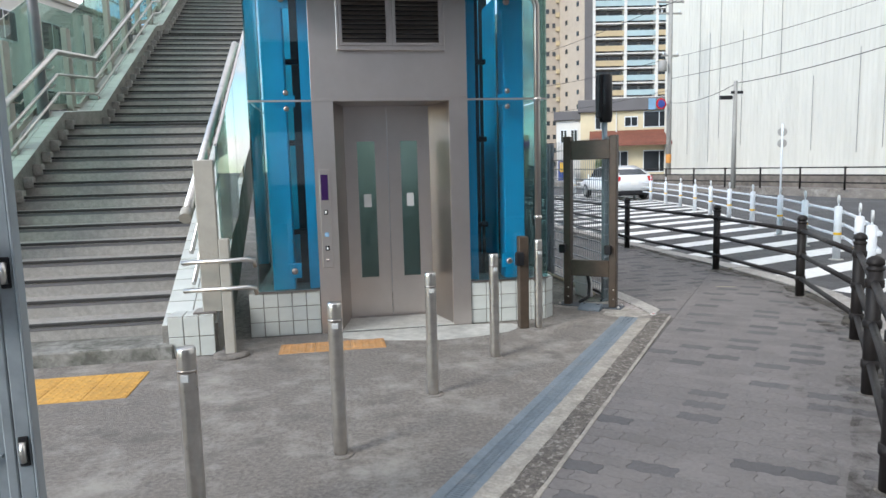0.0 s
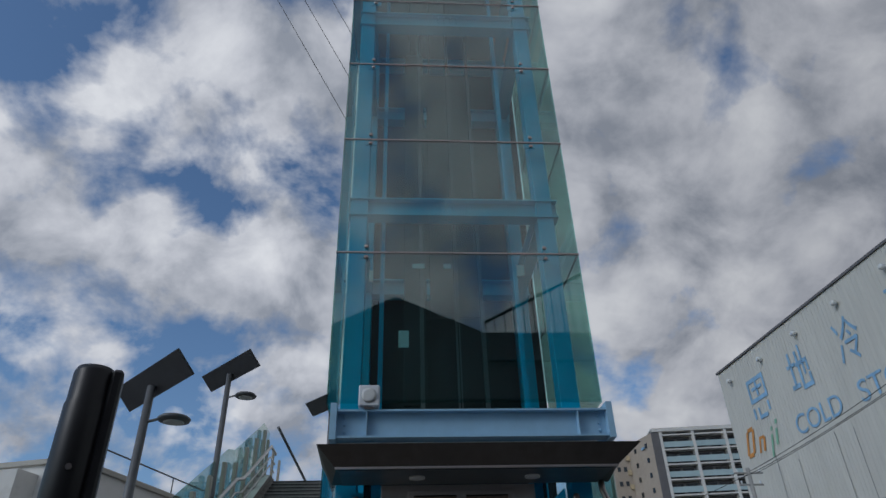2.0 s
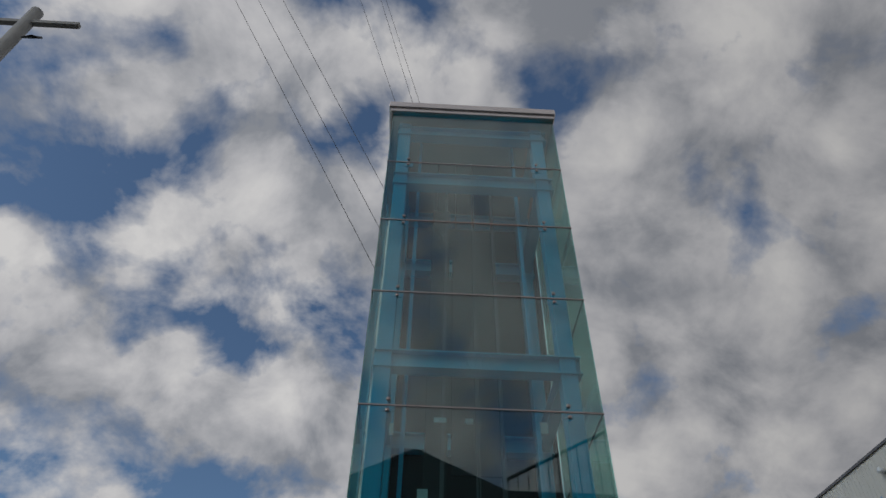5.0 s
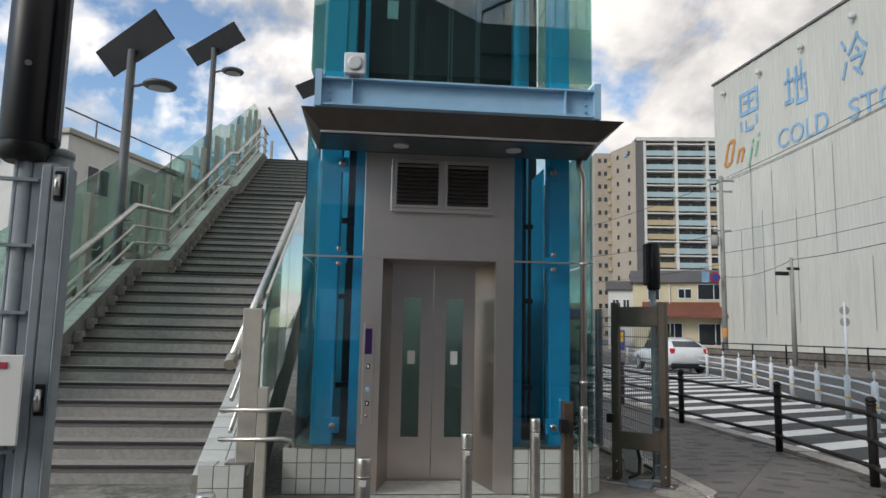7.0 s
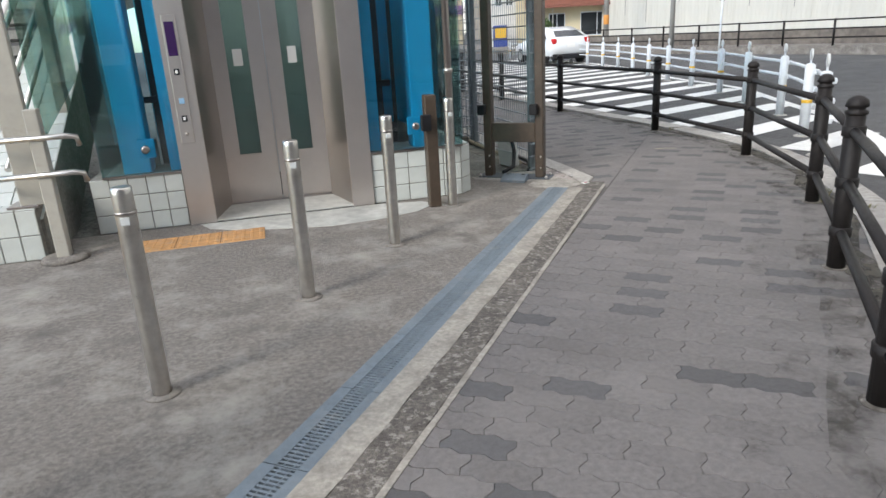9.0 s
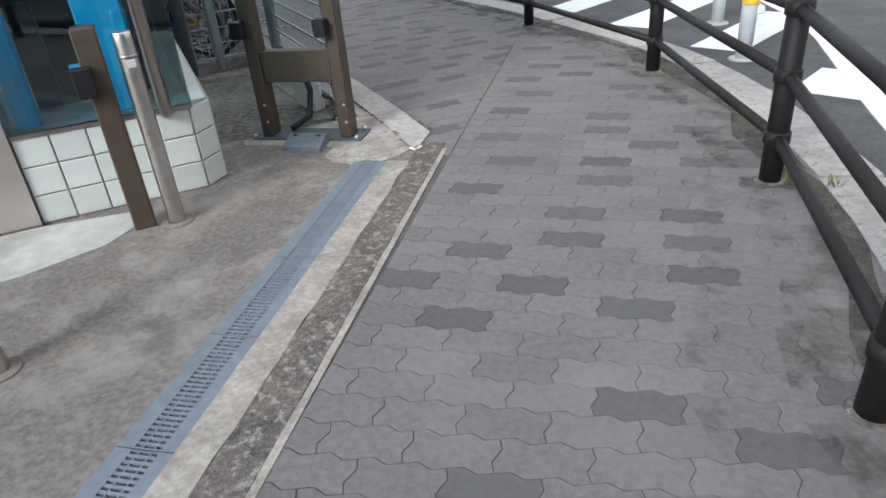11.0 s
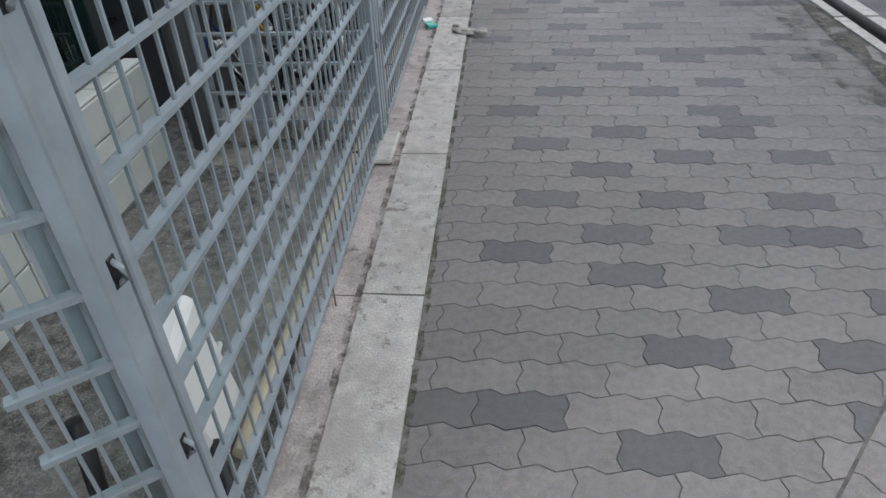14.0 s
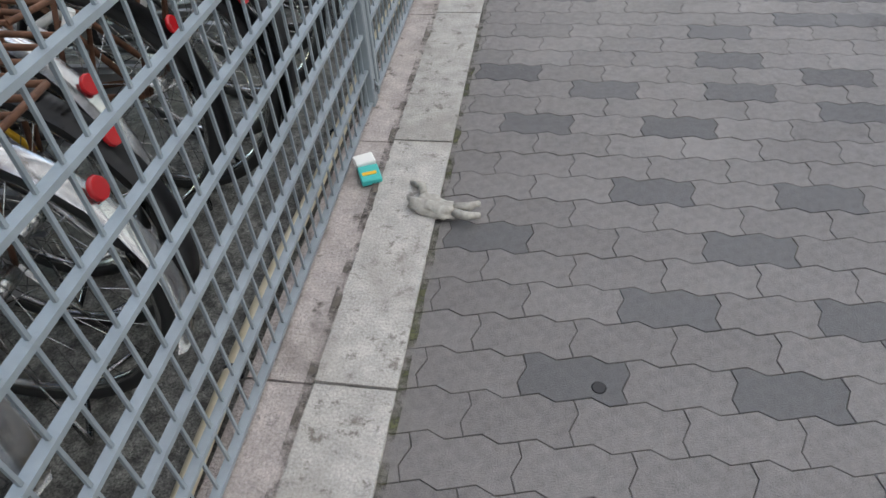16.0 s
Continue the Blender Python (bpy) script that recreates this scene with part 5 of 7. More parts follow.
for k, w in enumerate((0.40, 0.30, 0.45, 0.42, 0.25, 0.34, 0.38, 0.3)):
    part("text_bar", one(box, -0.42, -0.009, 0.185 - 0.023 * k, -0.42 + w * 0.8, -0.0065, 0.192 - 0.023 * k), M_PRINT, nb)
part("title_bar", one(box, -0.36, -0.009, 0.214, -0.105, -0.0065, 0.228), M_PRINT, nb)

# ---- drain grating ----
dr = thing("drain", (DR.x, DR.y, 0), "grey slotted resin drain grating set in concrete", "drain", kind="structure", rz=math.degrees(math.atan2(DU.y, DU.x)))
part("channel", one(box, 0.0, -0.028, -0.13, 9.0, 0.150, -0.055), M_BLACK, dr)
GR_N, ROWS_N = 18, 25
for k in range(GR_N):
    x0, x1 = k * 0.5 + 0.0025, (k + 1) * 0.5 - 0.0025
    bm = bmesh.new()
    box(bm, x0, -0.026, -0.03, x1, 0.026, 0.004)
    box(bm, x0, 0.107, -0.03, x1, 0.148, 0.004)
    for y in (0.046, 0.083):
        box(bm, x0, y, -0.028, x1, y + 0.005, 0.0025)
    for i in range(ROWS_N + 1):
        cx = x0 + (x1 - x0) * i / ROWS_N
        w0, w1 = (0.0 if i == 0 else 0.0048), (0.0 if i == ROWS_N else 0.0048)
        box(bm, cx - w0, 0.026, -0.03, cx + w1, 0.107, 0.003)
    part("grating", bm, M_GRATE, dr)

# ---- tactile paving ----
def tactile(name, cx, cy, nx, ny, s, mt, label, bars):
    t = thing(name, (cx, cy, 0), label, "tactile paving", kind="structure")
    for i in range(nx):
        for j in range(ny):
            bm = bmesh.new()
            bbox(bm, i * s + 0.002, j * s + 0.002, -0.02, (i + 1) * s - 0.002, (j + 1) * s - 0.002, 0.006, 0.002)
            for a in range(5):
                for b in range(5):
                    u, v = i * s + s * (a + 0.5) / 5, j * s + s * (b + 0.5) / 5
                    lathe(bm, [(0.015, 0.005), (0.011, 0.010)], 8, pose(u, v, 0))
            part("tile", bm, mt, t)


tactile("tactile_paving", -1.875 - 0.3 * 13, -1.47, 13, 2, 0.30, M_TACT, "yellow tactile warning tiles before the stairs", False)
tactile("tactile_paving", -0.925, -0.640, 3, 1, 0.30, M_TACTO, "worn orange tactile tiles before the lift", True)

# ---- litter on the kerb ----
pk = thing("cigarette_pack", (2.585, 4.02, 0.006), "crushed turquoise and white cigarette pack on the kerb", "litter", rz=25)
part("box", one(bbox, -0.03, -0.045, 0.0, 0.03, 0.03, 0.02, 0.003), M_TURQ, pk)
part("lid", one(bbox, -0.028, 0.033, 0.004, 0.032, 0.075, 0.024, 0.003, pose(0, 0, 0, 8, 0, 6)), M_PAPER, pk, "white crumpled lid")
part("print_bar", one(box, -0.022, -0.02, 0.020, 0.02, -0.006, 0.0215), M_YEL, pk)
gv = thing("glove", (2.80, 3.88, 0.012), "dirty crumpled work glove on the kerb edge", "litter", rz=-20)
bm = bmesh.new()
bmesh.ops.create_icosphere(bm, subdivisions=3, radius=1.0)
for v in bm.verts:
    n = noise.noise(v.co * 1.7) * 0.35 + noise.noise(v.co * 4.1) * 0.25
    v.co = Vector((v.co.x * 0.075 * (1 + n), v.co.y * 0.035 * (1 + n * 1.6), max(0, v.co.z * 0.022 * (1 + 1.8 * n) + 0.008)))
for f in bm.faces:
    f.smooth = True
part("palm", bm, M_GLOVE, gv)
for k, (x, y, a) in enumerate(((0.06, 0.0, -0.1), (0.05, 0.02, 0.3), (-0.05, 0.03, 2.2))):
    part("finger", one(tube, [(x, y, 0.012), (x + 0.04 * math.cos(a), y + 0.04 * math.sin(a), 0.018), (x + 0.07 * math.cos(a + 0.4), y + 0.07 * math.sin(a + 0.4), 0.010)], [0.012, 0.012, 0.008], 8), M_GLOVE, gv)
bg2 = thing("plastic_wrapper", (2.61, 5.35, 0.008), "blue and white plastic wrapper by the fence", "litter", rz=40)
bm = bmesh.new()
bmesh.ops.create_grid(bm, x_segments=10, y_segments=7, size=1.0)
for v in bm.verts:
    v.co = Vector((v.co.x * 0.085, v.co.y * 0.05, 0.012 + 0.014 * noise.noise(v.co * 2.3)))
bmesh.ops.solidify(bm, geom=list(bm.faces), thickness=0.002)
part("film", bm, M_BBLUE, bg2)
part("white_patch", one(bbox, -0.05, -0.02, 0.022, 0.0, 0.02, 0.028, 0.002), M_PAPER, bg2)
cp = thing("footing_cover", (2.575, 2.45, 0.006), "small pale concrete cover plate at the fence foot", "cover")
part("plate", one(bbox, -0.045, -0.14, 0.0, 0.04, 0.14, 0.018, 0.012), M_CONCL, cp)
lt = thing("paper_scrap", (2.665, -0.13, 0.004), "small red and white paper scrap by the drain", "litter", rz=30)
part("paper", one(bbox, -0.035, -0.022, 0.0, 0.035, 0.022, 0.006, 0.002, pose(0, 0, 0, 4, 3, 0)), M_PAPER, lt)
part("print_bar", one(box, -0.02, -0.008, 0.007, 0.02, 0.006, 0.0085), mat("red_print", (0.4, 0.05, 0.06), 0.6), lt)

# ---- bicycles in the yard ----
def bicycle(frame_mat, basket=True, child=False):
    t = thing("bicycle", (0, 0, 0), "parked city bicycle with wire basket and chrome mudguards", "bicycle", "bicycles in the yard")
    R = 0.33
    for wx, nm in ((0.0, "rear_wheel"), (1.08, "front_wheel")):
        c = Vector((wx, 0, R))
        ring = [(c.x + R * math.cos(a), 0, c.z + R * math.sin(a)) for a in [2 * math.pi * i / 32 for i in range(32)]]
        w = part(nm, one(tube, [(c.x + (R - 0.03) * math.cos(a), 0, c.z + (R - 0.03) * math.sin(a)) for a in [2 * math.pi * i / 32 for i in range(32)]], 0.011, 6, True), M_CHROME, t)
        part("tyre", one(tube, [(c.x + (R - 0.014) * math.cos(a), 0, c.z + (R - 0.014) * math.sin(a)) for a in [2 * math.pi * i / 32 for i in range(32)]], 0.018, 8, True), M_TYRE, w)
        part("hub", one(tube, [(wx, -0.05, R), (wx, 0.05, R)], 0.022, 8), M_CHROME, w)
        bm = bmesh.new()
        for i in range(18):
            a = 2 * math.pi * i / 18
            tube(bm, [(wx + 0.02 * math.cos(a + 1), 0.03 * (-1) ** i, R + 0.02 * math.sin(a + 1)), (wx + (R - 0.04) * math.cos(a), 0, R + (R - 0.04) * math.sin(a))], 0.0013, 4)
        tagged(part("spokes", bm, M_CHROME, w), kind="stuff")
        # curved mudguard strip
        bm = bmesh.new()
        a0, a1 = (0.25, 3.6) if wx == 0 else (0.6, 3.3)
        rows = []
        for i in range(19):
            a = a0 + (a1 - a0) * i / 18
            rows.append([bm.verts.new((wx + rr * math.cos(a), yy, R + rr * math.sin(a))) for yy, rr in ((-0.030, R + 0.012), (-0.016, R + 0.026), (0.016, R + 0.026), (0.030, R + 0.012))])
        for ra, rb in zip(rows, rows[1:]):
            for j in range(3):
                f = bm.faces.new((ra[j], ra[j + 1], rb[j + 1], rb[j]))
                f.smooth = True
        bmesh.ops.solidify(bm, geom=list(bm.faces), thickness=0.0015)
        part("mudguard", bm, M_CHROME if frame_mat in (M_BSIL, M_BYEL) else M_BBLK, t)
    bb, seat, head = Vector((0.44, 0, 0.28)), Vector((0.30, 0, 0.74)), Vector((0.90, 0, 0.80))
    bm = bmesh.new()
    for a, b, r in ((bb, seat, 0.016), (bb, (0.92, 0, 0.66), 0.019), ((0.36, 0, 0.50), (0.91, 0, 0.74), 0.016), ((0.93, 0, 0.60), head, 0.020)):
        tube(bm, [a, b], r, 8)
    for s in (-1, 1):
        tube(bm, [(0.40, 0.02 * s, 0.28), (0.0, 0.06 * s, R)], 0.010, 6)
        tube(bm, [(0.32, 0.015 * s, 0.66), (0.0, 0.06 * s, R)], 0.009, 6)
        tube(bm, [(0.935, 0.03 * s, 0.62), (0.96, 0.05 * s, 0.50), (1.08, 0.05 * s, R)], 0.011, 6)
    part("frame", bm, frame_mat, t)
    part("saddle", one(lathe, [(0.02, 0.0), (0.11, 0.02), (0.12, 0.06), (0.07, 0.09)], 14, pose(0.27, 0, 0.80) @ Matrix.Diagonal((1.15, 0.75, 0.8, 1))), M_BBLK, t, "black saddle")
    part("seat_post", one(tube, [seat, (0.28, 0, 0.82)], 0.013, 8), M_CHROME, t)
    part("handlebar", one(tube, [(0.62, -0.27, 0.98), (0.78, -0.25, 1.00), (0.90, -0.12, 0.98), (0.89, 0, 0.97), (0.90, 0.12, 0.98), (0.78, 0.25, 1.00), (0.62, 0.27, 0.98)], 0.011, 8), M_CHROME, t)
    for s in (-1, 1):
        part("grip", one(tube, [(0.60, 0.27 * s, 0.98), (0.72, 0.262 * s, 0.99)], 0.016, 8), M_TUBE, t)
    part("stem", one(tube, [head, (0.89, 0, 0.98)], 0.013, 8), M_CHROME, t)
    part("crank", one(tube, [(0.40, -0.09, 0.14), (0.44, -0.07, 0.28), (0.44, 0.07, 0.28), (0.48, 0.09, 0.42)], 0.010, 6), M_CHROME, t)
    for x, yy, zz in ((0.40, -0.13, 0.14), (0.48, 0.13, 0.42)):
        part("pedal", one(bbox, x - 0.045, yy - 0.04, zz - 0.012, x + 0.045, yy + 0.04, zz + 0.012, 0.004), M_BBLK, t)
    part("chain_case", one(bbox, 0.02, -0.062, 0.24, 0.54, -0.042, 0.36, 0.02), M_BSIL, t)
    bm = bmesh.new()
    for s in (-0.07, -0.025, 0.025, 0.07):
        tube(bm, [(-0.24, s, 0.71), (0.26, s, 0.71)], 0.006, 6)
    for x in (-0.24, -0.05, 0.16):
        tube(bm, [(x, -0.07, 0.71), (x, 0.07, 0.71)], 0.006, 6)
    for s in (-1, 1):
        tube(bm, [(-0.1, 0.07 * s, 0.71), (0.0, 0.065 * s, R)], 0.006, 6)
    part("rear_rack", bm, M_RUST, t, "brown wire luggage rack")
    part("rear_reflector", one(lathe, [(0.020, 0), (0.023, 0.005), (0.020, 0.012)], 12, pose(-0.285, 0, 0.56, 0, -75, 0)), M_RED, t, "red reflector")
    part("stand", one(tube, [(0.0, 0.07, R), (-0.10, 0.12, 0.01), (-0.02, -0.02, 0.005), (-0.10, -0.12, 0.01), (0.0, -0.07, R)], 0.008, 6), M_CHROME, t)
    part("lock", one(tube, [(-0.10, -0.05, 0.62), (-0.06, -0.06, 0.55), (0.0, -0.05, 0.58), (0.0, 0.05, 0.58), (-0.06, 0.06, 0.55), (-0.10, 0.05, 0.62)], 0.012, 8), M_PAPER, t, "white ring lock")
    if basket:
        bm = bmesh.new()
        for k in range(7):
            zz = 0.78 + 0.038 * k
            g = 0.13 + 0.008 * k
            tube(bm, [(1.12 - g, -g * 1.3, zz), (1.12 + g, -g * 1.3, zz), (1.12 + g, g * 1.3, zz), (1.12 - g, g * 1.3, zz)], 0.0035, 4, True)
        for i in range(9):
            u = -1 + 2 * i / 8
            for s in (-1, 1):
                tube(bm, [(1.12 + 0.13 * u, 0.17 * s, 0.78), (1.12 + 0.178 * u, 0.231 * s, 1.008)], 0.003, 4)
                tube(bm, [(1.12 + 0.13 * s, 0.17 * u, 0.78), (1.12 + 0.178 * s, 0.231 * u, 1.008)], 0.003, 4)
        part("basket", bm, M_BSIL, t, "wire front basket")
    return t


b_sil, b_yel, b_blu, b_blk, b_drk = bicycle(M_BSIL), bicycle(M_BYEL), bicycle(M_BBLUE), bicycle(M_RUST, False), bicycle(M_BBLK)
bikes = [b_sil, b_yel, b_blu, b_blk]
rng = random.Random(5)
spots = [(2.10, 3.22, 186, b_sil), (1.98, 2.98, 172, b_yel), (2.06, 3.95, 183, b_blk), (1.80, 2.78, 165, b_blu), (1.90, 3.58, 174, b_yel), (2.05, 4.45, 176, b_sil), (2.08, 4.95, 181, b_blu),
         (2.04, 3.42, 179, b_drk), (1.96, 3.76, 187, b_drk), (2.02, 4.20, 171, b_drk), (2.0, 4.70, 184, b_drk), (1.97, 5.18, 175, b_drk)]
used = set()
for x, y, a, b in spots:
    m = pose(x, y, -0.012, 0, 0, a) @ Matrix.Rotation(radians(rng.uniform(-5, 6)), 4, "X")
    if b.name in used:
        copy_thing(b, m)
    else:
        b.matrix_basis = m
        used.add(b.name)
for k in range(14):
    copy_thing(bikes[k % 4], pose(2.0 + rng.uniform(-0.12, 0.1), 5.4 + 0.44 * k, -0.012, 0, 0, 177 + rng.uniform(-8, 8)) @ Matrix.Rotation(radians(rng.uniform(-6, 6)), 4, "X"))
# dark bin-like box and white slab behind the cross fence
bn = thing("storage_box", (1.35, 3.05, 0), "dark grey plastic storage box with a pale rim in the yard", "box")
part("body", one(bbox, -0.35, -0.22, 0.0, 0.40, 0.22, 0.62, 0.03), mat("dark_grey_plastic", (0.075, 0.08, 0.085), 0.5, var=0.15, scale=12), bn)
part("rim", one(bbox, -0.38, -0.25, 0.60, 0.43, 0.25, 0.65, 0.015), M_CONCL, bn)
wb = thing("plastic_case", (2.40, 1.02, -0.012), "white plastic case with a black hose behind the fence", "case", rz=12)
part("body", one(bbox, -0.045, -0.13, 0.0, 0.045, 0.13, 0.34, 0.018, pose(0, 0, 0, 0, -7, 0)), M_PAPER, wb)
part("rim", one(bbox, -0.050, -0.135, 0.16, 0.050, 0.135, 0.175, 0.004, pose(0, 0, 0, 0, -7, 0)), M_LENS, wb)
part("hose", one(tube, [(0.03, -0.10, 0.10), (0.07, -0.20, 0.07), (0.05, -0.32, 0.03), (-0.05, -0.40, 0.02)], 0.014, 8), M_BBLK, wb, "black rubber hose")

# ---- warehouse across the road ----
WX, WY = 24.6, 41.25
wang = math.degrees(math.atan2(-0.9975, 0.07))
WH = 20.75
ware = thing("warehouse", (WX, WY, -0.13), "large pale windowless cold store with ribbed sheet walls", "warehouse", kind="", rz=wang)
# local x runs along the wall towards the street, local y is outwards-left; the building lies at y > 0
part("wall", one(box, 0, 0.0, 0, 62, 0.4, WH), M_WARE, ware)
part("end_wall", one(box, 0, 0.4, 0, 0.4, 34, WH), M_WARE, ware)
part("roof", one(box, 0.4, 0.4, WH - 0.6, 62, 34, WH - 0.3), M_GREYW, ware)
bm = bmesh.new()
for i in range(206):
    x = 0.15 + 0.3 * i
    box(bm, x, -0.012, 0.6, x + 0.10, 0.0, WH - 0.1)
tagged(part("ribs", bm, M_WARE, ware), kind="stuff")
part("coping", one(bbox, -0.1, -0.12, WH - 0.05, 62, 0.5, WH + 0.10), M_GREYW, ware, "dark roof edge")
for i in range(9):
    x = 1.6 + 4.2 * i
    part("lamp", one(lathe, [(0.10, 0), (0.18, 0.12), (0.18, 0.30), (0.06, 0.36)], 10, pose(x, -0.05, WH - 1.2, 90)), M_LENS, ware, "small round wall lamp")
for x, z0, z1 in ((4.3, 6.0, 13.5), (5.4, 1.5, 10), (6.5, 3.0, 12.5), (8.7, 2.5, 9.5), (10.4, 7.5, 13.0), (12.0, 6.5, 12.8), (14.5, 2.0, 6.0), (17.5, 1.8, 7.0), (19.0, 2.0, 6.5), (3.0, 2.0, 9.0)):
    part("cable", one(box, x, -0.06, z0, x + 0.022, -0.036, z1), M_POLE, ware)


def text_mesh(body, size):
    cu = bpy.data.curves.new("letters", "FONT")
    cu.body, cu.size, cu.extrude, cu.align_x = body, size, 0.01, "LEFT"
    ob = bpy.data.objects.new("letters", cu)
    scene.collection.objects.link(ob)
    bpy.context.view_layer.update()
    me = bpy.data.meshes.new_from_object(ob.evaluated_get(bpy.context.evaluated_depsgraph_get()))
    bpy.data.objects.remove(ob)
    return me


def letters(body, size, x, z, width, material, label):
    """Painted lettering on the wall, from x along it, with its foot at z."""
    me = text_mesh(body, size)
    xs = [v.co.x for v in me.vertices]
    lo, hi = min(xs), max(xs)
    for v in me.vertices:
        v.co = Vector((x + (v.co.x - lo) / (hi - lo) * width, -0.052 - v.co.z, z + v.co.y))
    me.materials.clear()
    me.materials.append(material)
    ob = new("lettering", me)
    ob.parent = ware
    return tagged(ob, label)


letters("COLD", 1.75, 7.3, 13.75, 4.5, M_WTXT, "faded blue painted letters")
letters("STORAGE", 1.75, 13.4, 13.75, 8.6, M_WTXT, "faded blue painted letters")
letters("\u51b7", 2.9, 13.0, 16.25, 2.0, M_WTXT, "faded blue painted character")
letters("\u8535", 2.9, 17.6, 16.25, 2.1, M_WTXT, "faded blue painted character")
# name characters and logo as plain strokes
def strokes(x, z, w, h, rows, material, label):
    bm = bmesh.new()
    for x0, z0, x1, z1 in rows:
        box(bm, x + x0 * w, -0.062, z + z0 * h, x + x1 * w, -0.045, z + z1 * h)
    return part("painted_mark", bm, material, ware, label)


strokes(3.3, 15.9, 2.1, 2.9, ((0, 0.42, 0.10, 1), (0.9, 0.42, 1, 1), (0.1, 0.9, 0.9, 1), (0.1, 0.42, 0.9, 0.52), (0.2, 0.7, 0.8, 0.78), (0.45, 0.55, 0.55, 0.9), (0, 0.05, 0.1, 0.3), (0.28, 0.0, 0.36, 0.28), (0.36, 0.0, 0.75, 0.09), (0.85, 0.1, 0.95, 0.32)), M_WTXT, "faded blue painted mark")
strokes(8.1, 16.1, 2.1, 2.8, ((0.0, 0.6, 0.4, 0.68), (0.15, 0.15, 0.25, 0.95), (0.0, 0.1, 0.4, 0.2), (0.5, 0.0, 0.6, 0.9), (0.6, 0.0, 1.0, 0.1), (0.9, 0.1, 1.0, 0.3), (0.72, 0.3, 0.8, 1.0), (0.42, 0.55, 0.95, 0.65), (0.9, 0.35, 0.98, 0.65)), M_WTXT, "faded blue painted mark")


def slanted(x, z, w, h, rows, material):
    bm = bmesh.new()
    for x0, z0, x1, z1 in rows:
        vs = box(bm, x + x0 * w, -0.062, z + z0 * h, x + x1 * w, -0.045, z + z1 * h)
        for v in vs:
            v.co.x += (v.co.z - z) * 0.35
    return part("painted_mark", bm, material, ware, "faded slanted painted mark")


slanted(1.1, 13.9, 1.0, 1.9, ((0, 0.1, 0.25, 0.9), (0.75, 0.1, 1, 0.9), (0.2, 0, 0.8, 0.14), (0.2, 0.86, 0.8, 1)), M_ORNG)
slanted(2.7, 13.9, 0.75, 1.0, ((0, 0, 0.25, 1), (0.7, 0, 1, 0.85), (0.2, 0.82, 0.8, 1)), M_ORNG)
slanted(3.9, 13.3, 0.3, 1.6, ((0.3, 0, 1, 0.85), (0.3, 1.0, 1, 1.15)), M_GRNL)
slanted(4.7, 13.9, 0.3, 1.1, ((0.2, 0, 1, 0.9), (0.2, 1.15, 1, 1.4)), M_GRNL)

# ---- far-side kerb and dark pipe fence ----
far_w = thing("far_pavement", (0, 0, -0.13), "raised far pavement before the cold store", "pavement", kind="structure")
part("slab", one(prism, [(15.6, 33.5), (18.3, 24.0), (20.0, 15.0), (22.0, 0.0), (25.0, -20.0), (40, -20), (40, 60), (14.0, 60)], -0.02, 0.32), M_CONC, far_w)
FF = [(16.3, 31.0), (17.2, 27.0), (18.1, 23.0), (19.0, 19.0), (19.8, 15.0), (20.5, 11.0), (21.2, 7.0), (21.9, 3.0), (22.5, -1.0)]
ff = thing("pipe_fence", (0, 0, 0.19), "dark pipe fence along the far pavement", "fence")
FL = curve_pts(FF, 2.0)
for p in FL:
    part("post", one(tube, [(p.x, p.y, 0), (p.x, p.y, 0.92)], 0.04, 8), M_RAIL, ff)
for zz in (0.88, 0.58, 0.28):
    part("rail", one(tube, [(p.x, p.y, zz) for p in FL], 0.03, 6), M_RAIL, ff)
lw = thing("low_wall", (0, 0, 0.19), "low weathered brown wall behind the pipe fence", "wall", kind="structure")
part("wall", one(prism, [(p.x + 1.5, p.y) for p in FL] + [(p.x + 1.75, p.y) for p in FL[::-1]], 0, 0.55), mat("weathered_wall", (0.17, 0.15, 0.13), 0.9, var=0.3, scale=4), lw)

# ---- house with red-brown awning ----
hs = thing("house", (17.25, 44.7, 0.15), "two-storey cream house with dark roof band and red-brown awning", "house", rz=-23)
part("wall", one(box, 1.9, 0.0, 0.0, 12.0, 9.0, 5.2), M_YWALL, hs)
part("side_wall", one(box, 0.0, 0.6, 0.0, 1.9, 9.0, 4.7), M_WWALL, hs, "white side wing")
part("roof_band", one(bbox, 1.7, -0.35, 5.2, 12.2, 9.2, 6.15, 0.05), M_GREYW, hs, "dark roof band")
part("roof_band", one(bbox, -0.2, 0.3, 4.7, 1.9, 9.2, 5.4, 0.05), M_GREYW, hs)
aw = part("awning", one(slab_x, [(0.0, 3.75), (-1.3, 2.75), (-1.3, 2.55), (0.0, 2.6)], 2.6, 12.2), M_REDR, hs, "red-brown tiled awning")
for i in range(24):
    part("tile_rib", one(slab_x, [(0.0, 3.77), (-1.31, 2.77), (-1.31, 2.72), (0.0, 3.72)], 2.65 + 0.4 * i, 2.73 + 0.4 * i), M_REDR, aw)


def house_window(parent, x, z, w, h, y=-0.05):
    f = part("window", one(bbox, x, y, z, x + w, y + 0.08, z + h, 0.02), M_WHITE, parent, "white framed window")
    for k in range(2):
        part("pane", one(box, x + 0.06 + k * (w - 0.06) / 2, y - 0.01, z + 0.08, x + k * (w - 0.06) / 2 + w / 2 - 0.03, y + 0.005, z + h - 0.08), M_PANE, f)


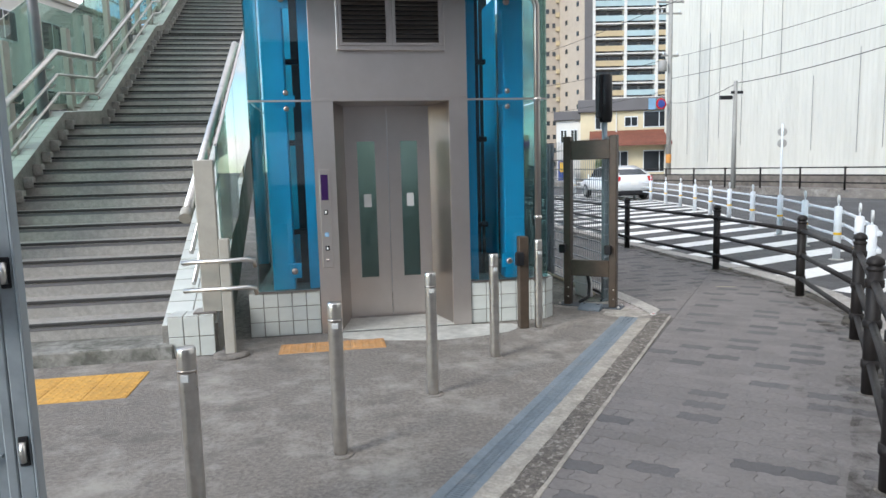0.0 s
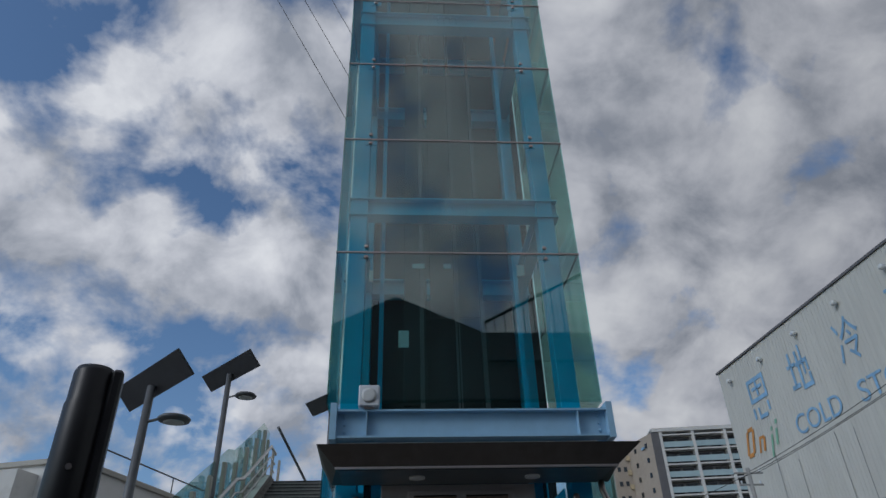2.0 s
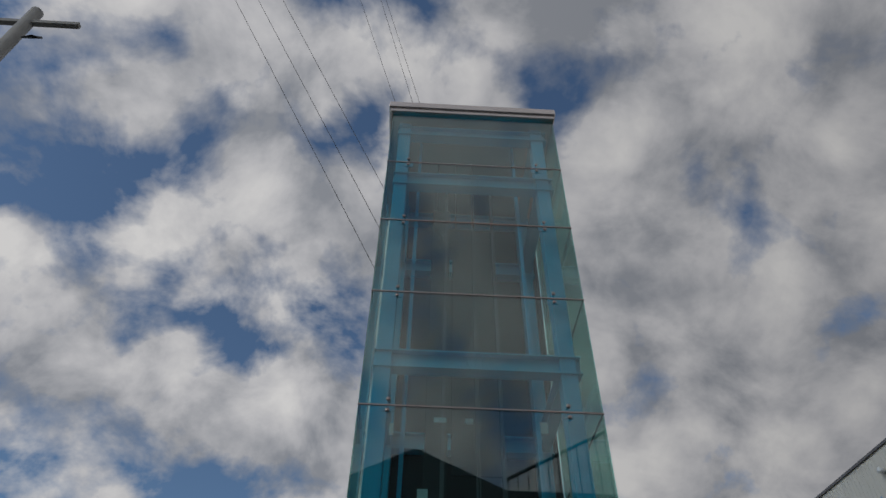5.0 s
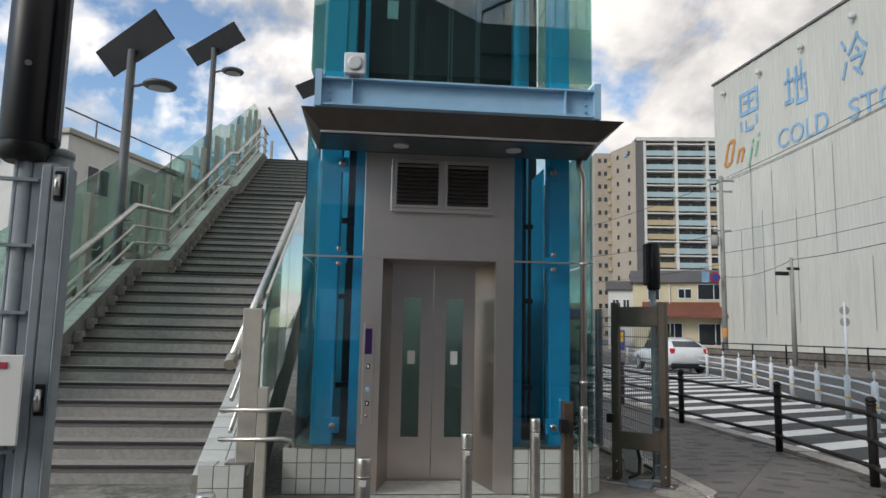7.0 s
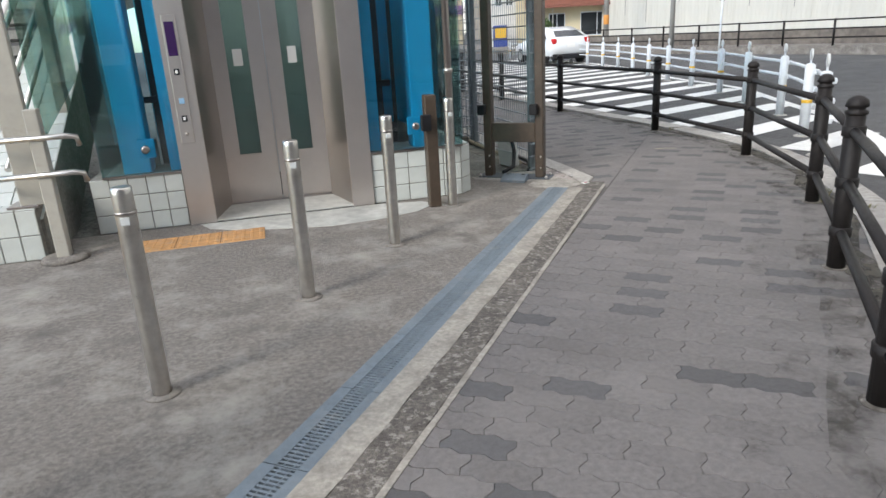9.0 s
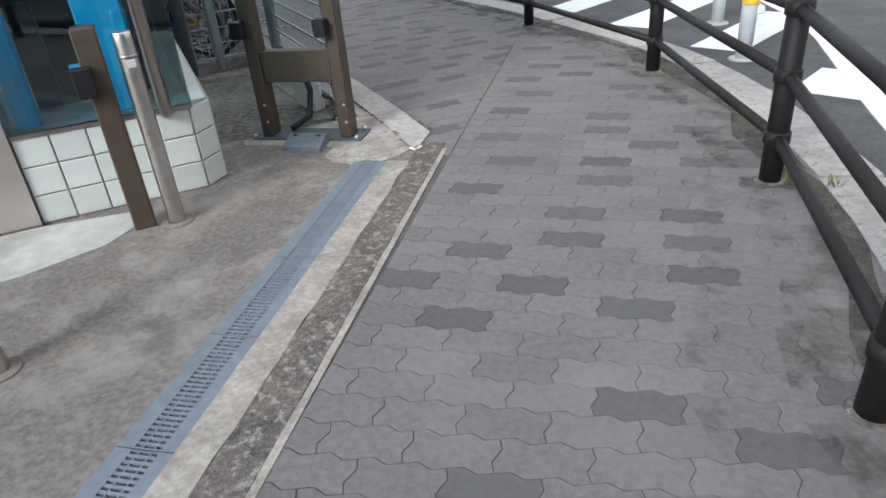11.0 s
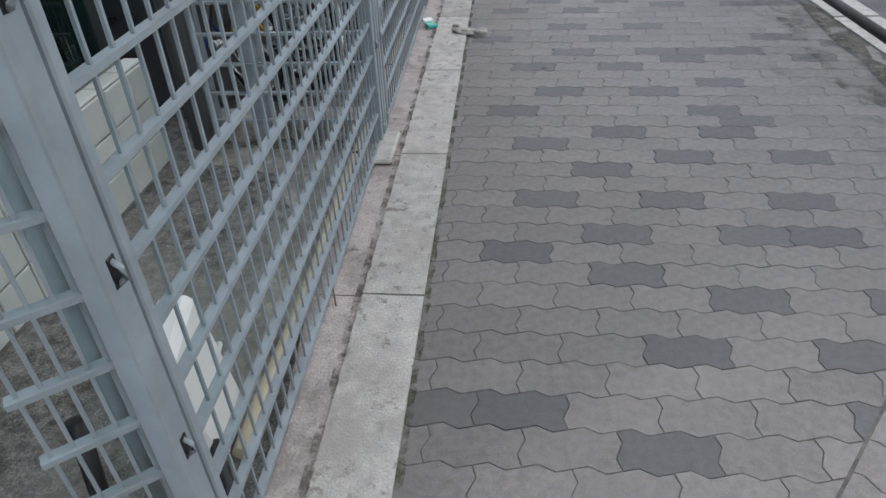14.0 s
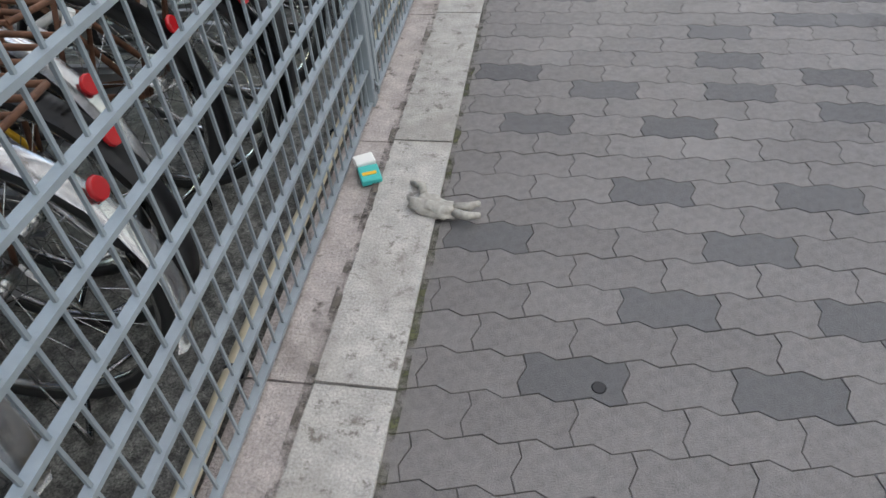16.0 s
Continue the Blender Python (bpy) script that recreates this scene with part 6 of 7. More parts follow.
for x, z, w, h in ((3.0, 3.85, 0.9, 1.2), (5.2, 4.0, 1.0, 0.8), (6.6, 3.9, 2.3, 1.25), (9.6, 3.9, 1.6, 1.25), (4.3, 0.5, 1.2, 1.7), (6.6, 0.5, 2.4, 1.7), (9.6, 0.4, 2.0, 1.9)):
    house_window(hs, x, z, w, h)
for x in (0.3, 1.1):
    house_window(hs, x, 2.9, 0.55, 1.1, 0.55)
part("downpipe", one(tube, [(4.6, -0.1, 0), (4.6, -0.1, 5.2)], 0.05, 6), M_WWALL, hs)
vm = thing("vending_machine", (17.0, 43.4, -0.13), "blue and yellow drinks vending machine", "vending machine", rz=-23)
part("body", one(bbox, 0, 0, 0, 1.0, 0.7, 1.83, 0.03), M_BBLUE, vm)
part("display", one(bbox, 0.08, -0.02, 0.95, 0.92, 0.0, 1.7, 0.01), M_YEL, vm)


def shrub(x, y, z, r, n):
    t = thing("shrub", (x, y, z), "rounded green shrub in a pale planter", "shrub")
    part("planter", one(bbox, -r, -r * 0.6, 0, r, r * 0.6, 0.4, 0.04), M_CONCL, t)
    part("stem", one(tube, [(0, 0, 0.35), (0.05, 0.0, 0.9)], 0.05, 6), M_RUST, t)
    bm = bmesh.new()
    g = random.Random(9)
    for i in range(n):
        d = Vector((g.gauss(0, 1), g.gauss(0, 1), g.gauss(0, 1))).normalized() * r * g.uniform(0.55, 1.05)
        c = Vector((0, 0, 0.45 + r * 0.9)) + d
        m = Matrix.Translation(c) @ Euler((g.uniform(0, 6), g.uniform(0, 6), g.uniform(0, 6))).to_matrix().to_4x4()
        s = g.uniform(0.05, 0.11)
        bm.faces.new([bm.verts.new(m @ Vector(p)) for p in ((-s, 0, 0), (0, -s * 0.5, 0.01), (s, 0, 0), (0, s * 0.5, 0.01))])
    ob = new("leaves", mesh_of("leaves", bm, M_LEAF, False))
    ob.parent = t
    tagged(ob, kind="stuff")


shrub(20.3, 42.0, -0.13, 0.9, 1400)

# ---- apartment block far off ----
apt = thing("apartment_building", (56.2, 133.0, -0.13), "tall beige apartment block with white balcony grid", "apartment building", rz=-8)
AH, FLO = 44.6, 14
part("facade_wall", one(box, 0, 1.6, 0, 34, 14, AH - 0.6), M_GREYW, apt)
part("side_wall", one(box, -9.0, 9.5, 0, -0.01, 16, AH - 0.8), M_BEIGE, apt)
part("corner_wall", one(box, -1.6, -0.2, 0, 0.0, 14, AH), M_GREYW, apt)
part("end_wall", one(prism, [(-1.61, 0.4), (-1.61, 9.4), (-5.2, 9.4)], 0, AH - 0.5), M_BEIGE, apt, "beige end wall")
fh = (AH - 1.0) / FLO
for k in range(FLO):
    z = k * fh
    part("slab", one(box, 0, -0.15, z + fh - 0.35, 34, 1.6, z + fh - 0.05), M_WWALL, apt)
    for j in range(5):
        x = 0.6 + 6.8 * j
        mt = M_BALG if k >= FLO - 4 or j % 2 == 1 else M_BALB
        bal = part("balcony", one(box, x, -0.10, z + fh - 0.05 - fh + 0.35, x + 6.2, 0.02, z + fh - fh + 1.45), mt, apt)
        for q in range(2):
            wn_ = part("window", one(box, x + 0.5 + 2.9 * q, 1.52, z + 0.4, x + 2.8 + 2.9 * q, 1.598, z + 2.3), M_PANE, bal)
for j in range(6):
    x = 6.8 * j
    part("pier", one(box, x, -0.25, 0, x + 0.6, 1.6, AH), M_WWALL, apt, "white pier")
part("roof_slab", one(box, -1.6, -0.4, AH - 0.5, 34.5, 14, AH + 0.3), M_WWALL, apt)
for k in range(FLO):
    for f in (0.25, 0.7):
        px, py = -1.61 - 3.59 * f, 0.4 + 9.0 * f
        part("window", one(box, -0.35, -0.12, 0, 0.35, 0.12, 1.0, pose(px - 0.02, py, k * fh + 1.0, 0, 0, math.degrees(math.atan2(9.0, -3.59)))), M_PANE, apt)
    for x in (-8.2, -6.8):
        part("window", one(box, x, 9.42, k * fh + 1.0, x + 0.7, 9.48, k * fh + 2.0), M_PANE, apt)
    part("balcony", one(box, -6.0, 9.0, k * fh + 0.2, -5.2, 9.5, k * fh + 1.2), M_BALB, apt)
part("sign_mark", one(box, -0.5, -0.3, 0, 0.5, 0.0, 0.5, pose(-3.0, 3.5, AH - 3.2, 0, 0, -68)), M_WTXT, apt)
# lower neighbour between
nb2 = thing("low_building", (14.0, 62.0, -0.13), "low pale yellow building with purple sign band", "building", rz=-15)
part("wall", one(box, -6, 0, 0, 6, 8, 4.6), M_YWALL, nb2)
part("sign_band", one(box, -6.1, -0.2, 3.2, 6.1, 0.0, 4.0), mat("violet_band", (0.25, 0.12, 0.3), 0.6), nb2)
for x in (-4.5, -1.0, 2.5):
    house_window(nb2, x, 0.6, 2.2, 1.6)

# ---- building behind the stairs ----
lb = thing("office_building", (-14.3, 23.6, -0.13), "pale three-storey railway office with balconies", "building", rz=74)
part("wall", one(box, 0, 0, 0, 22, 12, 9.8), M_WWALL, lb)
part("parapet", one(bbox, -0.15, -0.15, 9.8, 22.2, 12.2, 10.05, 0.03), M_CREAM, lb)
part("front_wing", one(box, -1.2, 1.5, 0, -0.01, 12.0, 9.4), M_WWALL, lb)
for k in range(3):
    z = 0.9 + 3.1 * k
    for x in (1.2, 4.2, 7.2, 10.2, 13.2):
        house_window(lb, x, z + 0.3, 1.5, 1.35, -0.06)
    for y in (2.4, 5.2, 8.2):
        f = part("window", one(bbox, -1.28, y, z + 0.3, -1.2, y + 1.6, z + 1.7, 0.02), M_WHITE, lb)
        part("pane", one(box, -1.29, y + 0.08, z + 0.38, -1.275, y + 1.52, z + 1.62), M_PANE, f)
    part("balcony", one(bbox, -2.2, 4.0, z - 0.4, -1.2, 11.5, z + 0.5, 0.03), M_WWALL, lb)
part("sign_bar", one(box, -1.25, 2.2, 8.2, -1.2, 6.0, 8.8), M_WTXT, lb)
for x in (2.0, 8.0, 14.0, 20.0):
    part("roof_rail_post", one(tube, [(x, 0.3, 10.0), (x, 0.3, 11.0)], 0.04, 6), M_LAMP, lb)
part("roof_rail", one(tube, [(0, 0.3, 11.0), (22, 0.3, 11.0)], 0.04, 6), M_LAMP, lb)
part("downpipe", one(tube, [(-1.35, 3.9, 0), (-1.35, 3.9, 9.0)], 0.07, 8), M_WHITE, lb)
gb = thing("grey_shed", (-24.0, 30.0, -0.13), "grey clad shed with low roof", "building", rz=20)
part("wall", one(box, -8, 0, 0, 6, 8, 9.0), M_GREYW, gb)
part("roof", one(bbox, -8.3, -0.3, 9.0, 6.3, 8.3, 9.5, 0.05), M_LAMP, gb)

# ---- station house and bridge behind the start, seen only in the glass ----
st = thing("station_house", (-0.5, -15.0, -0.13), "dark gabled station house across the street", "house")
part("wall", one(box, -7.0, -9.0, 0, 8.0, 0.0, 9.6), M_GREYW, st)
bm = bmesh.new()
pts = [(-7.6, 9.3), (0.0, 13.1), (3.1, 11.7), (8.3, 11.7), (8.3, 9.3)]
a = [bm.verts.new((x, 0.4, z)) for x, z in pts]
b = [bm.verts.new((x, -9.4, z)) for x, z in pts]
bm.faces.new(a)
bm.faces.new(b[::-1])
for i in range(5):
    bm.faces.new((a[i], b[i], b[(i + 1) % 5], a[(i + 1) % 5]))
part("roof", bm, M_GREYW, st)
for x in (-5.5, -2.0, 1.5, 5.0):
    house_window(st, x, 5.5, 1.6, 1.5, 0.0)
    house_window(st, x, 1.2, 1.6, 1.6, 0.0)
br = thing("bridge_ramp", (2.6, -14.4, -0.13), "dark sloping footbridge ramp with railing", "bridge")
part("deck", one(prism, [(0, -1.5), (9, -1.5), (9, 0.0), (0, 0.0)], 10.6, 11.2), M_GREYW, br)
bm = bmesh.new()
for i in range(24):
    x = 0.35 * i
    box(bm, x, -0.05, 11.0, x + 0.03, -0.02, 12.0 + 0.19 * i)
box(bm, 0, -0.06, 11.9, 0.05, 0.0, 12.0)
tagged(part("balusters", bm, M_LAMP, br), kind="stuff")
part("top_rail", one(tube, [(0, -0.03, 12.0), (8.4, -0.03, 16.5)], 0.06, 6), M_LAMP, br)
part("side_wall", one(box, 0.2, -1.2, 0.0, 9.0, -0.4, 11.0), M_GREYW, br)

# ---- utility poles and cables ----
def utility_pole(x, y, z0, h, r, label):
    t = thing("utility_pole", (x, y, z0), label, "utility pole", "utility poles")
    part("pole", one(tube, [(0, 0, 0), (0, 0, h)], [r, r * 0.72], 12), M_POLE, t)
    return t


u1 = utility_pole(21.3, 34.4, 0.15, 11.6, 0.17, "tall concrete utility pole with crossarms and transformer")
for zz, w in ((11.3, 1.8), (10.6, 1.5), (8.0, 1.2)):
    part("crossarm", one(bbox, -w / 2, -0.05, zz - 0.05, w / 2, 0.05, zz + 0.05), M_POLE, u1)
    for q in (-0.4, 0.0, 0.4):
        part("insulator", one(lathe, [(0.04, 0), (0.07, 0.04), (0.04, 0.10), (0.07, 0.14), (0.03, 0.2)], 8, pose(q * w, 0, zz + 0.05)), M_WHITE, u1)
part("transformer", one(lathe, [(0.22, 0), (0.26, 0.05), (0.26, 0.6), (0.2, 0.68)], 12, pose(-0.55, -0.1, 7.0)), M_POLE, u1)
part("poster", one(lathe, [(0.172, 1.2), (0.174, 1.21), (0.174, 1.75), (0.172, 1.76)], 12), M_ORNG, u1)
u2 = utility_pole(17.55, 21.5, 0.19, 4.75, 0.11, "short concrete street pole with a cable box")
part("cable_box", one(bbox, -0.75, -0.08, 3.95, -0.15, 0.08, 4.12, 0.03), M_BLACK, u2)
part("bracket", one(bbox, -0.2, -0.05, 4.2, 0.35, 0.05, 4.32), M_BLACK, u2)
u3 = utility_pole(11.8, 66.0, -0.13, 11.0, 0.17, "distant concrete utility pole with crossarms")
for zz in (10.6, 9.4, 7.2):
    part("crossarm", one(bbox, -1.0, -0.05, zz - 0.05, 1.0, 0.05, zz + 0.05), M_POLE, u3)
u4 = utility_pole(-9.9, 1.2, 0.0, 16.6, 0.2, "tall concrete utility pole beside the stairs")
part("crossarm", one(bbox, -1.2, -0.06, 16.0, 1.2, 0.06, 16.12), M_POLE, u4)
part("clamp", one(tube, [(0.2, 0, 15.4), (0.5, -0.1, 15.3), (0.5, 0.1, 15.6), (0.2, 0, 15.4)], 0.03, 6), M_BLACK, u4)
sg = thing("road_sign", (15.6, 15.6, -0.13), "small round road signs seen from behind on a thin white pole", "road sign")
part("pole", one(tube, [(0, 0, 0), (0, 0, 2.85)], 0.035, 10), M_WHITE, sg)
for zz in (2.55, 2.15):
    part("disc", one(lathe, [(0.15, -0.01), (0.155, 0), (0.15, 0.01)], 18, pose(0, 0, zz, 90, 0, -35)), M_POLE, sg)
cs = thing("crossing_sign", (20.4, 34.0, 0.15), "blue and red road signs on the utility pole", "road sign")
part("blue_plate", one(bbox, -0.75, -0.03, 4.6, -0.25, 0.0, 5.3, 0.02), M_WTXT, cs)
part("round_plate", one(lathe, [(0.34, -0.02), (0.35, 0.0), (0.34, 0.02)], 20, pose(0.1, -0.05, 4.95, 90)), M_RED, cs)
part("round_face", one(lathe, [(0.25, 0.0), (0.25, 0.03)], 20, pose(0.1, -0.06, 4.95, 90)), M_BBLUE, cs)
part("arm", one(tube, [(-0.6, 0.0, 4.95), (0.9, 0.4, 4.95)], 0.03, 6), M_POLE, cs)


def cable(a, b, sag, r=0.02):
    a, b = Vector(a), Vector(b)
    t = thing("overhead_cable", a, "black overhead cable between poles", "cable", "overhead cables")
    part("wire", one(tube, [(b - a) * (i / 14) + Vector((0, 0, -sag * 4 * (i / 14) * (1 - i / 14))) for i in range(15)], 0.6 * r, 5), M_WIRE, t)


for a, b, s, r in (((21.3, 34.4, 11.5), (20.5, 4.0, 13.0), 0.5, 0.03), ((21.7, 34.4, 11.4), (20.9, 4.0, 12.8), 0.5, 0.03), ((20.9, 34.4, 11.2), (20.1, 4.0, 12.5), 0.6, 0.03),
                   ((21.3, 34.4, 8.0), (21.2, 4.0, 8.2), 0.5, 0.02), ((21.3, 34.4, 6.7), (20.5, 2.0, 7.2), 0.5, 0.025), ((21.3, 34.4, 5.2), (17.6, 21.5, 4.85), 0.3, 0.025),
                   ((17.6, 21.5, 4.85), (15.0, 4.0, 5.2), 0.3, 0.025), ((21.3, 34.4, 11.4), (11.8, 66.0, 10.6), 0.6, 0.03), ((21.3, 34.4, 8.0), (11.8, 66.0, 9.4), 0.8, 0.03), ((21.3, 34.4, 6.0), (11.8, 66.0, 7.0), 0.8, 0.025),
                   ((-12.2, 3.6, 33.5), (2.6, 9.2, 6.5), 0.0, 0.016), ((-11.0, 4.2, 33.5), (2.6, 9.2, 8.0), 0.0, 0.016), ((-9.6, 4.9, 33.5), (2.6, 9.2, 9.5), 0.0, 0.016),
                   ((-4.6, 7.0, 33.3), (1.0, 8.2, 13.0), 0.0, 0.014), ((-3.55, 7.3, 33.6), (1.2, 7.9, 13.0), 0.0, 0.014), ((-3.3, 7.35, 33.6), (1.5, 7.9, 13.0), 0.0, 0.014)):
    cable(a, b, s, r)

# ---- white car on the road ----
car = thing("car", (12.3, 22.5, -0.125), "white hatchback car with dark windows on the road", "car", rz=-92)
CL, CWD = 4.5, 1.75
side = [(-2.25, 0.35), (-2.2, 0.62), (-1.75, 0.80), (-1.0, 0.92), (-0.35, 1.38), (0.55, 1.47), (1.5, 1.28), (2.12, 1.05), (2.22, 0.85), (2.2, 0.35)]
bm = bmesh.new()
secs = []
for yy, sx, sz in ((-0.875, 0.93, 0.0), (-0.80, 0.985, 1.0), (-0.4, 1.0, 1.0), (0.4, 1.0, 1.0), (0.80, 0.985, 1.0), (0.875, 0.93, 0.0)):
    row = []
    for x, z in side:
        tuck = max(0, (z - 0.85)) * 0.42
        y2 = yy * (1 - tuck * 0.55)
        zz = z if sz else min(z, 0.86)
        row.append(bm.verts.new((x * sx, y2, zz)))
    secs.append(row)
for ra, rb in zip(secs, secs[1:]):
    for i in range(len(side) - 1):
        bm.faces.new((ra[i], ra[i + 1], rb[i + 1], rb[i]))
    bm.faces.new((ra[-1], ra[0], rb[0], rb[-1]))
bm.faces.new(secs[0])
bm.faces.new(secs[-1][::-1])
for f in bm.faces:
    f.smooth = True
body = part("body", bm, M_CAR, car)
for s in (-1, 1):
    part("side_window", one(prism, [(-0.92, 0.97), (-0.32, 1.34), (0.5, 1.40), (1.35, 1.22), (1.55, 1.02)], -0.01, 0.01), M_PANE, car).matrix_basis = pose(0, s * 0.80, 0.0, 90, 0, 0)
part("windscreen", one(slab_x, [(-0.62, -0.02), (0.62, -0.02), (0.52, 0.60), (-0.52, 0.60)], -0.01, 0.01), M_PANE, car).matrix_basis = pose(-0.98, 0, 0.945, 0, 56, 0)
part("rear_window", one(slab_x, [(-0.6, -0.02), (0.6, -0.02), (0.5, 0.50), (-0.5, 0.50)], -0.01, 0.01), M_PANE, car).matrix_basis = pose(2.03, 0, 1.10, 0, -66, 0)
for x in (-1.4, 1.32):
    for s in (-1, 1):
        w = part("wheel", one(lathe, [(0.20, -0.10), (0.31, -0.10), (0.325, -0.06), (0.325, 0.06), (0.31, 0.10), (0.20, 0.10)], 20, pose(x, s * 0.78, 0.325, 90)), M_TYRE, car)
        part("rim", one(lathe, [(0.05, 0.10), (0.20, 0.085), (0.21, 0.105)], 14, pose(x, s * 0.78, 0.325, -90 * s)), M_RIM, w)
for s in (-1, 1):
    part("tail_light", one(bbox, 2.08, s * 0.70 - 0.10, 0.80, 2.2, s * 0.70 + 0.10, 1.02, 0.02), M_RED, car)
    part("headlight", one(bbox, -2.22, s * 0.68 - 0.12, 0.60, -2.05, s * 0.68 + 0.12, 0.72, 0.02), M_LENS, car)
part("plate", one(bbox, 2.2, -0.17, 0.66, 2.225, 0.17, 0.80, 0.005), M_PAPER, car)
part("bumper", one(bbox, 1.95, -0.78, 0.22, 2.24, 0.78, 0.42, 0.04), M_BLACK, car)

# ---- wall tiles, laid last ----
TILE_ME = {}


def tile_mesh(w, h):
    if (w, h) not in TILE_ME:
        bm = bmesh.new()
        a, b, e = w / 2 - 0.0035, h / 2 - 0.0035, 0.003
        back = [bm.verts.new((x, 0.002, z)) for x, z in ((-a, -b), (a, -b), (a, b), (-a, b))]
        mid = [bm.verts.new((x, -0.004, z)) for x, z in ((-a, -b), (a, -b), (a, b), (-a, b))]
        top = [bm.verts.new((x, -0.007, z)) for x, z in ((-a + e, -b + e), (a - e, -b + e), (a - e, b - e), (-a + e, b - e))]
        bm.faces.new(top)
        for lo, hi in ((back, mid), (mid, top)):
            for i in range(4):
                bm.faces.new((lo[i], lo[(i + 1) % 4], hi[(i + 1) % 4], hi[i]))
        TILE_ME[(w, h)] = mesh_of("tile", bm, M_TILE)
    return TILE_ME[(w, h)]


for par, m, w, h in TILES:
    piece("tile", tile_mesh(w, h), par, m)

# ---- interlocking paving blocks ----
PL, PW = 0.2170, 0.1068


def block_outline(shrink):
    """Wavy block: long sides follow one wave, ends an S."""
    pts = []
    a, b = 0.0105, 0.010
    hx, hy = PL / 2 - shrink, PW / 2 - shrink
    n = 7
    for i in range(n):
        x = -hx + 2 * hx * i / (n - 1)
        pts.append((x, -hy + a * math.sin(4 * math.pi * x / PL)))
    for y in (-hy * 0.4, hy * 0.4):
        pts.append((hx + b * math.sin(2 * math.pi * y / PW), y))
    for i in range(n):
        x = hx - 2 * hx * i / (n - 1)
        pts.append((x, hy + a * math.sin(4 * math.pi * x / PL)))
    for y in (hy * 0.4, -hy * 0.4):
        pts.append((-hx + b * math.sin(2 * math.pi * y / PW), y))
    return pts


OUT, INN = block_outline(0.0011), block_outline(0.0021)


def block_mesh(material):
    bm = bmesh.new()
    lo = [bm.verts.new((x, y, -0.014)) for x, y in OUT]
    mi = [bm.verts.new((x, y, -0.0012)) for x, y in OUT]
    hi = [bm.verts.new((x, y, 0.0)) for x, y in INN]
    bm.faces.new(hi)
    for ra, rb in ((lo, mi), (mi, hi)):
        for i in range(len(lo)):
            bm.faces.new((ra[i], ra[(i + 1) % len(lo)], rb[(i + 1) % len(lo)], rb[i]))
    return mesh_of("paving_block", bm, material)


ME_L, ME_D = block_mesh(M_PAV), block_mesh(M_PAVD)
KP = [(p.x, p.y) for p in KIN]


def east_edge(y):
    for (ax, ay), (bx, by) in zip(KP, KP[1:]):
        if ay <= y < by:
            return ax + (bx - ax) * (y - ay) / (by - ay)
    return KP[-1][0]


# seam between the two laying directions
SA, SB = Vector((2.835, -0.246, 0)), Vector((4.62, 2.06, 0))


def north_side(x, y):
    d = SB - SA
    return d.x * (y - SA.y) - d.y * (x - SA.x)


# charcoal blocks near the walk's start as (row, half-step), the rest scattered
DARKS = {(-6, 0), (-5, -3), (-5, -5), (-3, 1), (-1, 3), (0, 0), (1, -3), (2, 0), (4, -2), (4, 2), (4, 6), (6, 0), (7, 3), (7, 7), (8, -2), (9, 1), (9, 5),
         (11, -3), (13, -1), (16, -2), (18, 0), (20, -4), (13, 3), (11, 5), (16, 2), (18, 4), (20, 2), (14, 6), (22, 0), (22, 4), (25, -3), (25, 1), (-3, 5), (2, 4), (-1, 7), (-15, -5), (-11, -3), (-8, -4)}
SOUTH_DARKS = {(0, 0), (1, 5), (2, -2), (2, 2), (3, 7), (4, 0), (5, 3), (5, 7), (7, 3), (7, 7), (9, -1), (10, 4), (12, 0), (12, 4), (12, 8), (14, 6), (15, -1), (16, 4), (18, 4), (19, -1), (22, 0), (25, -1), (26, 2), (28, 0), (30, 2), (28, 4), (23, 5), (21, 7), (16, 8), (33, -1)}
prng = random.Random(11)
near, far_l, far_d, cut = [], [], [], []
SL = (SB - SA).length
# north field, turned one degree, origin at a charcoal block
O1, A1 = Vector((3.423, 1.673, 0)), 0.95
ca, sa = math.cos(radians(A1)), math.sin(radians(A1))
last_dark = {}
for v in range(-30, 142):
    for u in range(-14, 16):
        if (u + v) % 2:
            continue
        lx, ly = u * PL / 2, v * PW
        x, y = O1.x + ca * lx - sa * ly, O1.y + sa * lx + ca * ly
        if x < kerb_x(y) - 0.09 or x > east_edge(y) + 0.05 or y < -0.4:
            continue
        q = north_side(x, y) / SL
        if q < -0.13:
            continue
        if -16 <= v <= 25 and -6 <= u <= 7:
            dark = (v, u) in DARKS or (u > 4 and prng.random() < 0.2)
        else:
            dark = prng.random() < 0.22 and (v - 1, u + 1) not in last_dark and (v - 1, u - 1) not in last_dark
        if dark:
            last_dark[(v, u)] = 1
        m = pose(x, y, prng.uniform(-0.0007, 0.0007), prng.uniform(-0.14, 0.14), prng.uniform(-0.1, 0.1), A1)
        if q < 0.13:
            cut.append((m, dark, 1))
            continue
        (near if 1.35 < y < 4.2 and x < 4.35 else far_d if dark else far_l).append((m, dark))
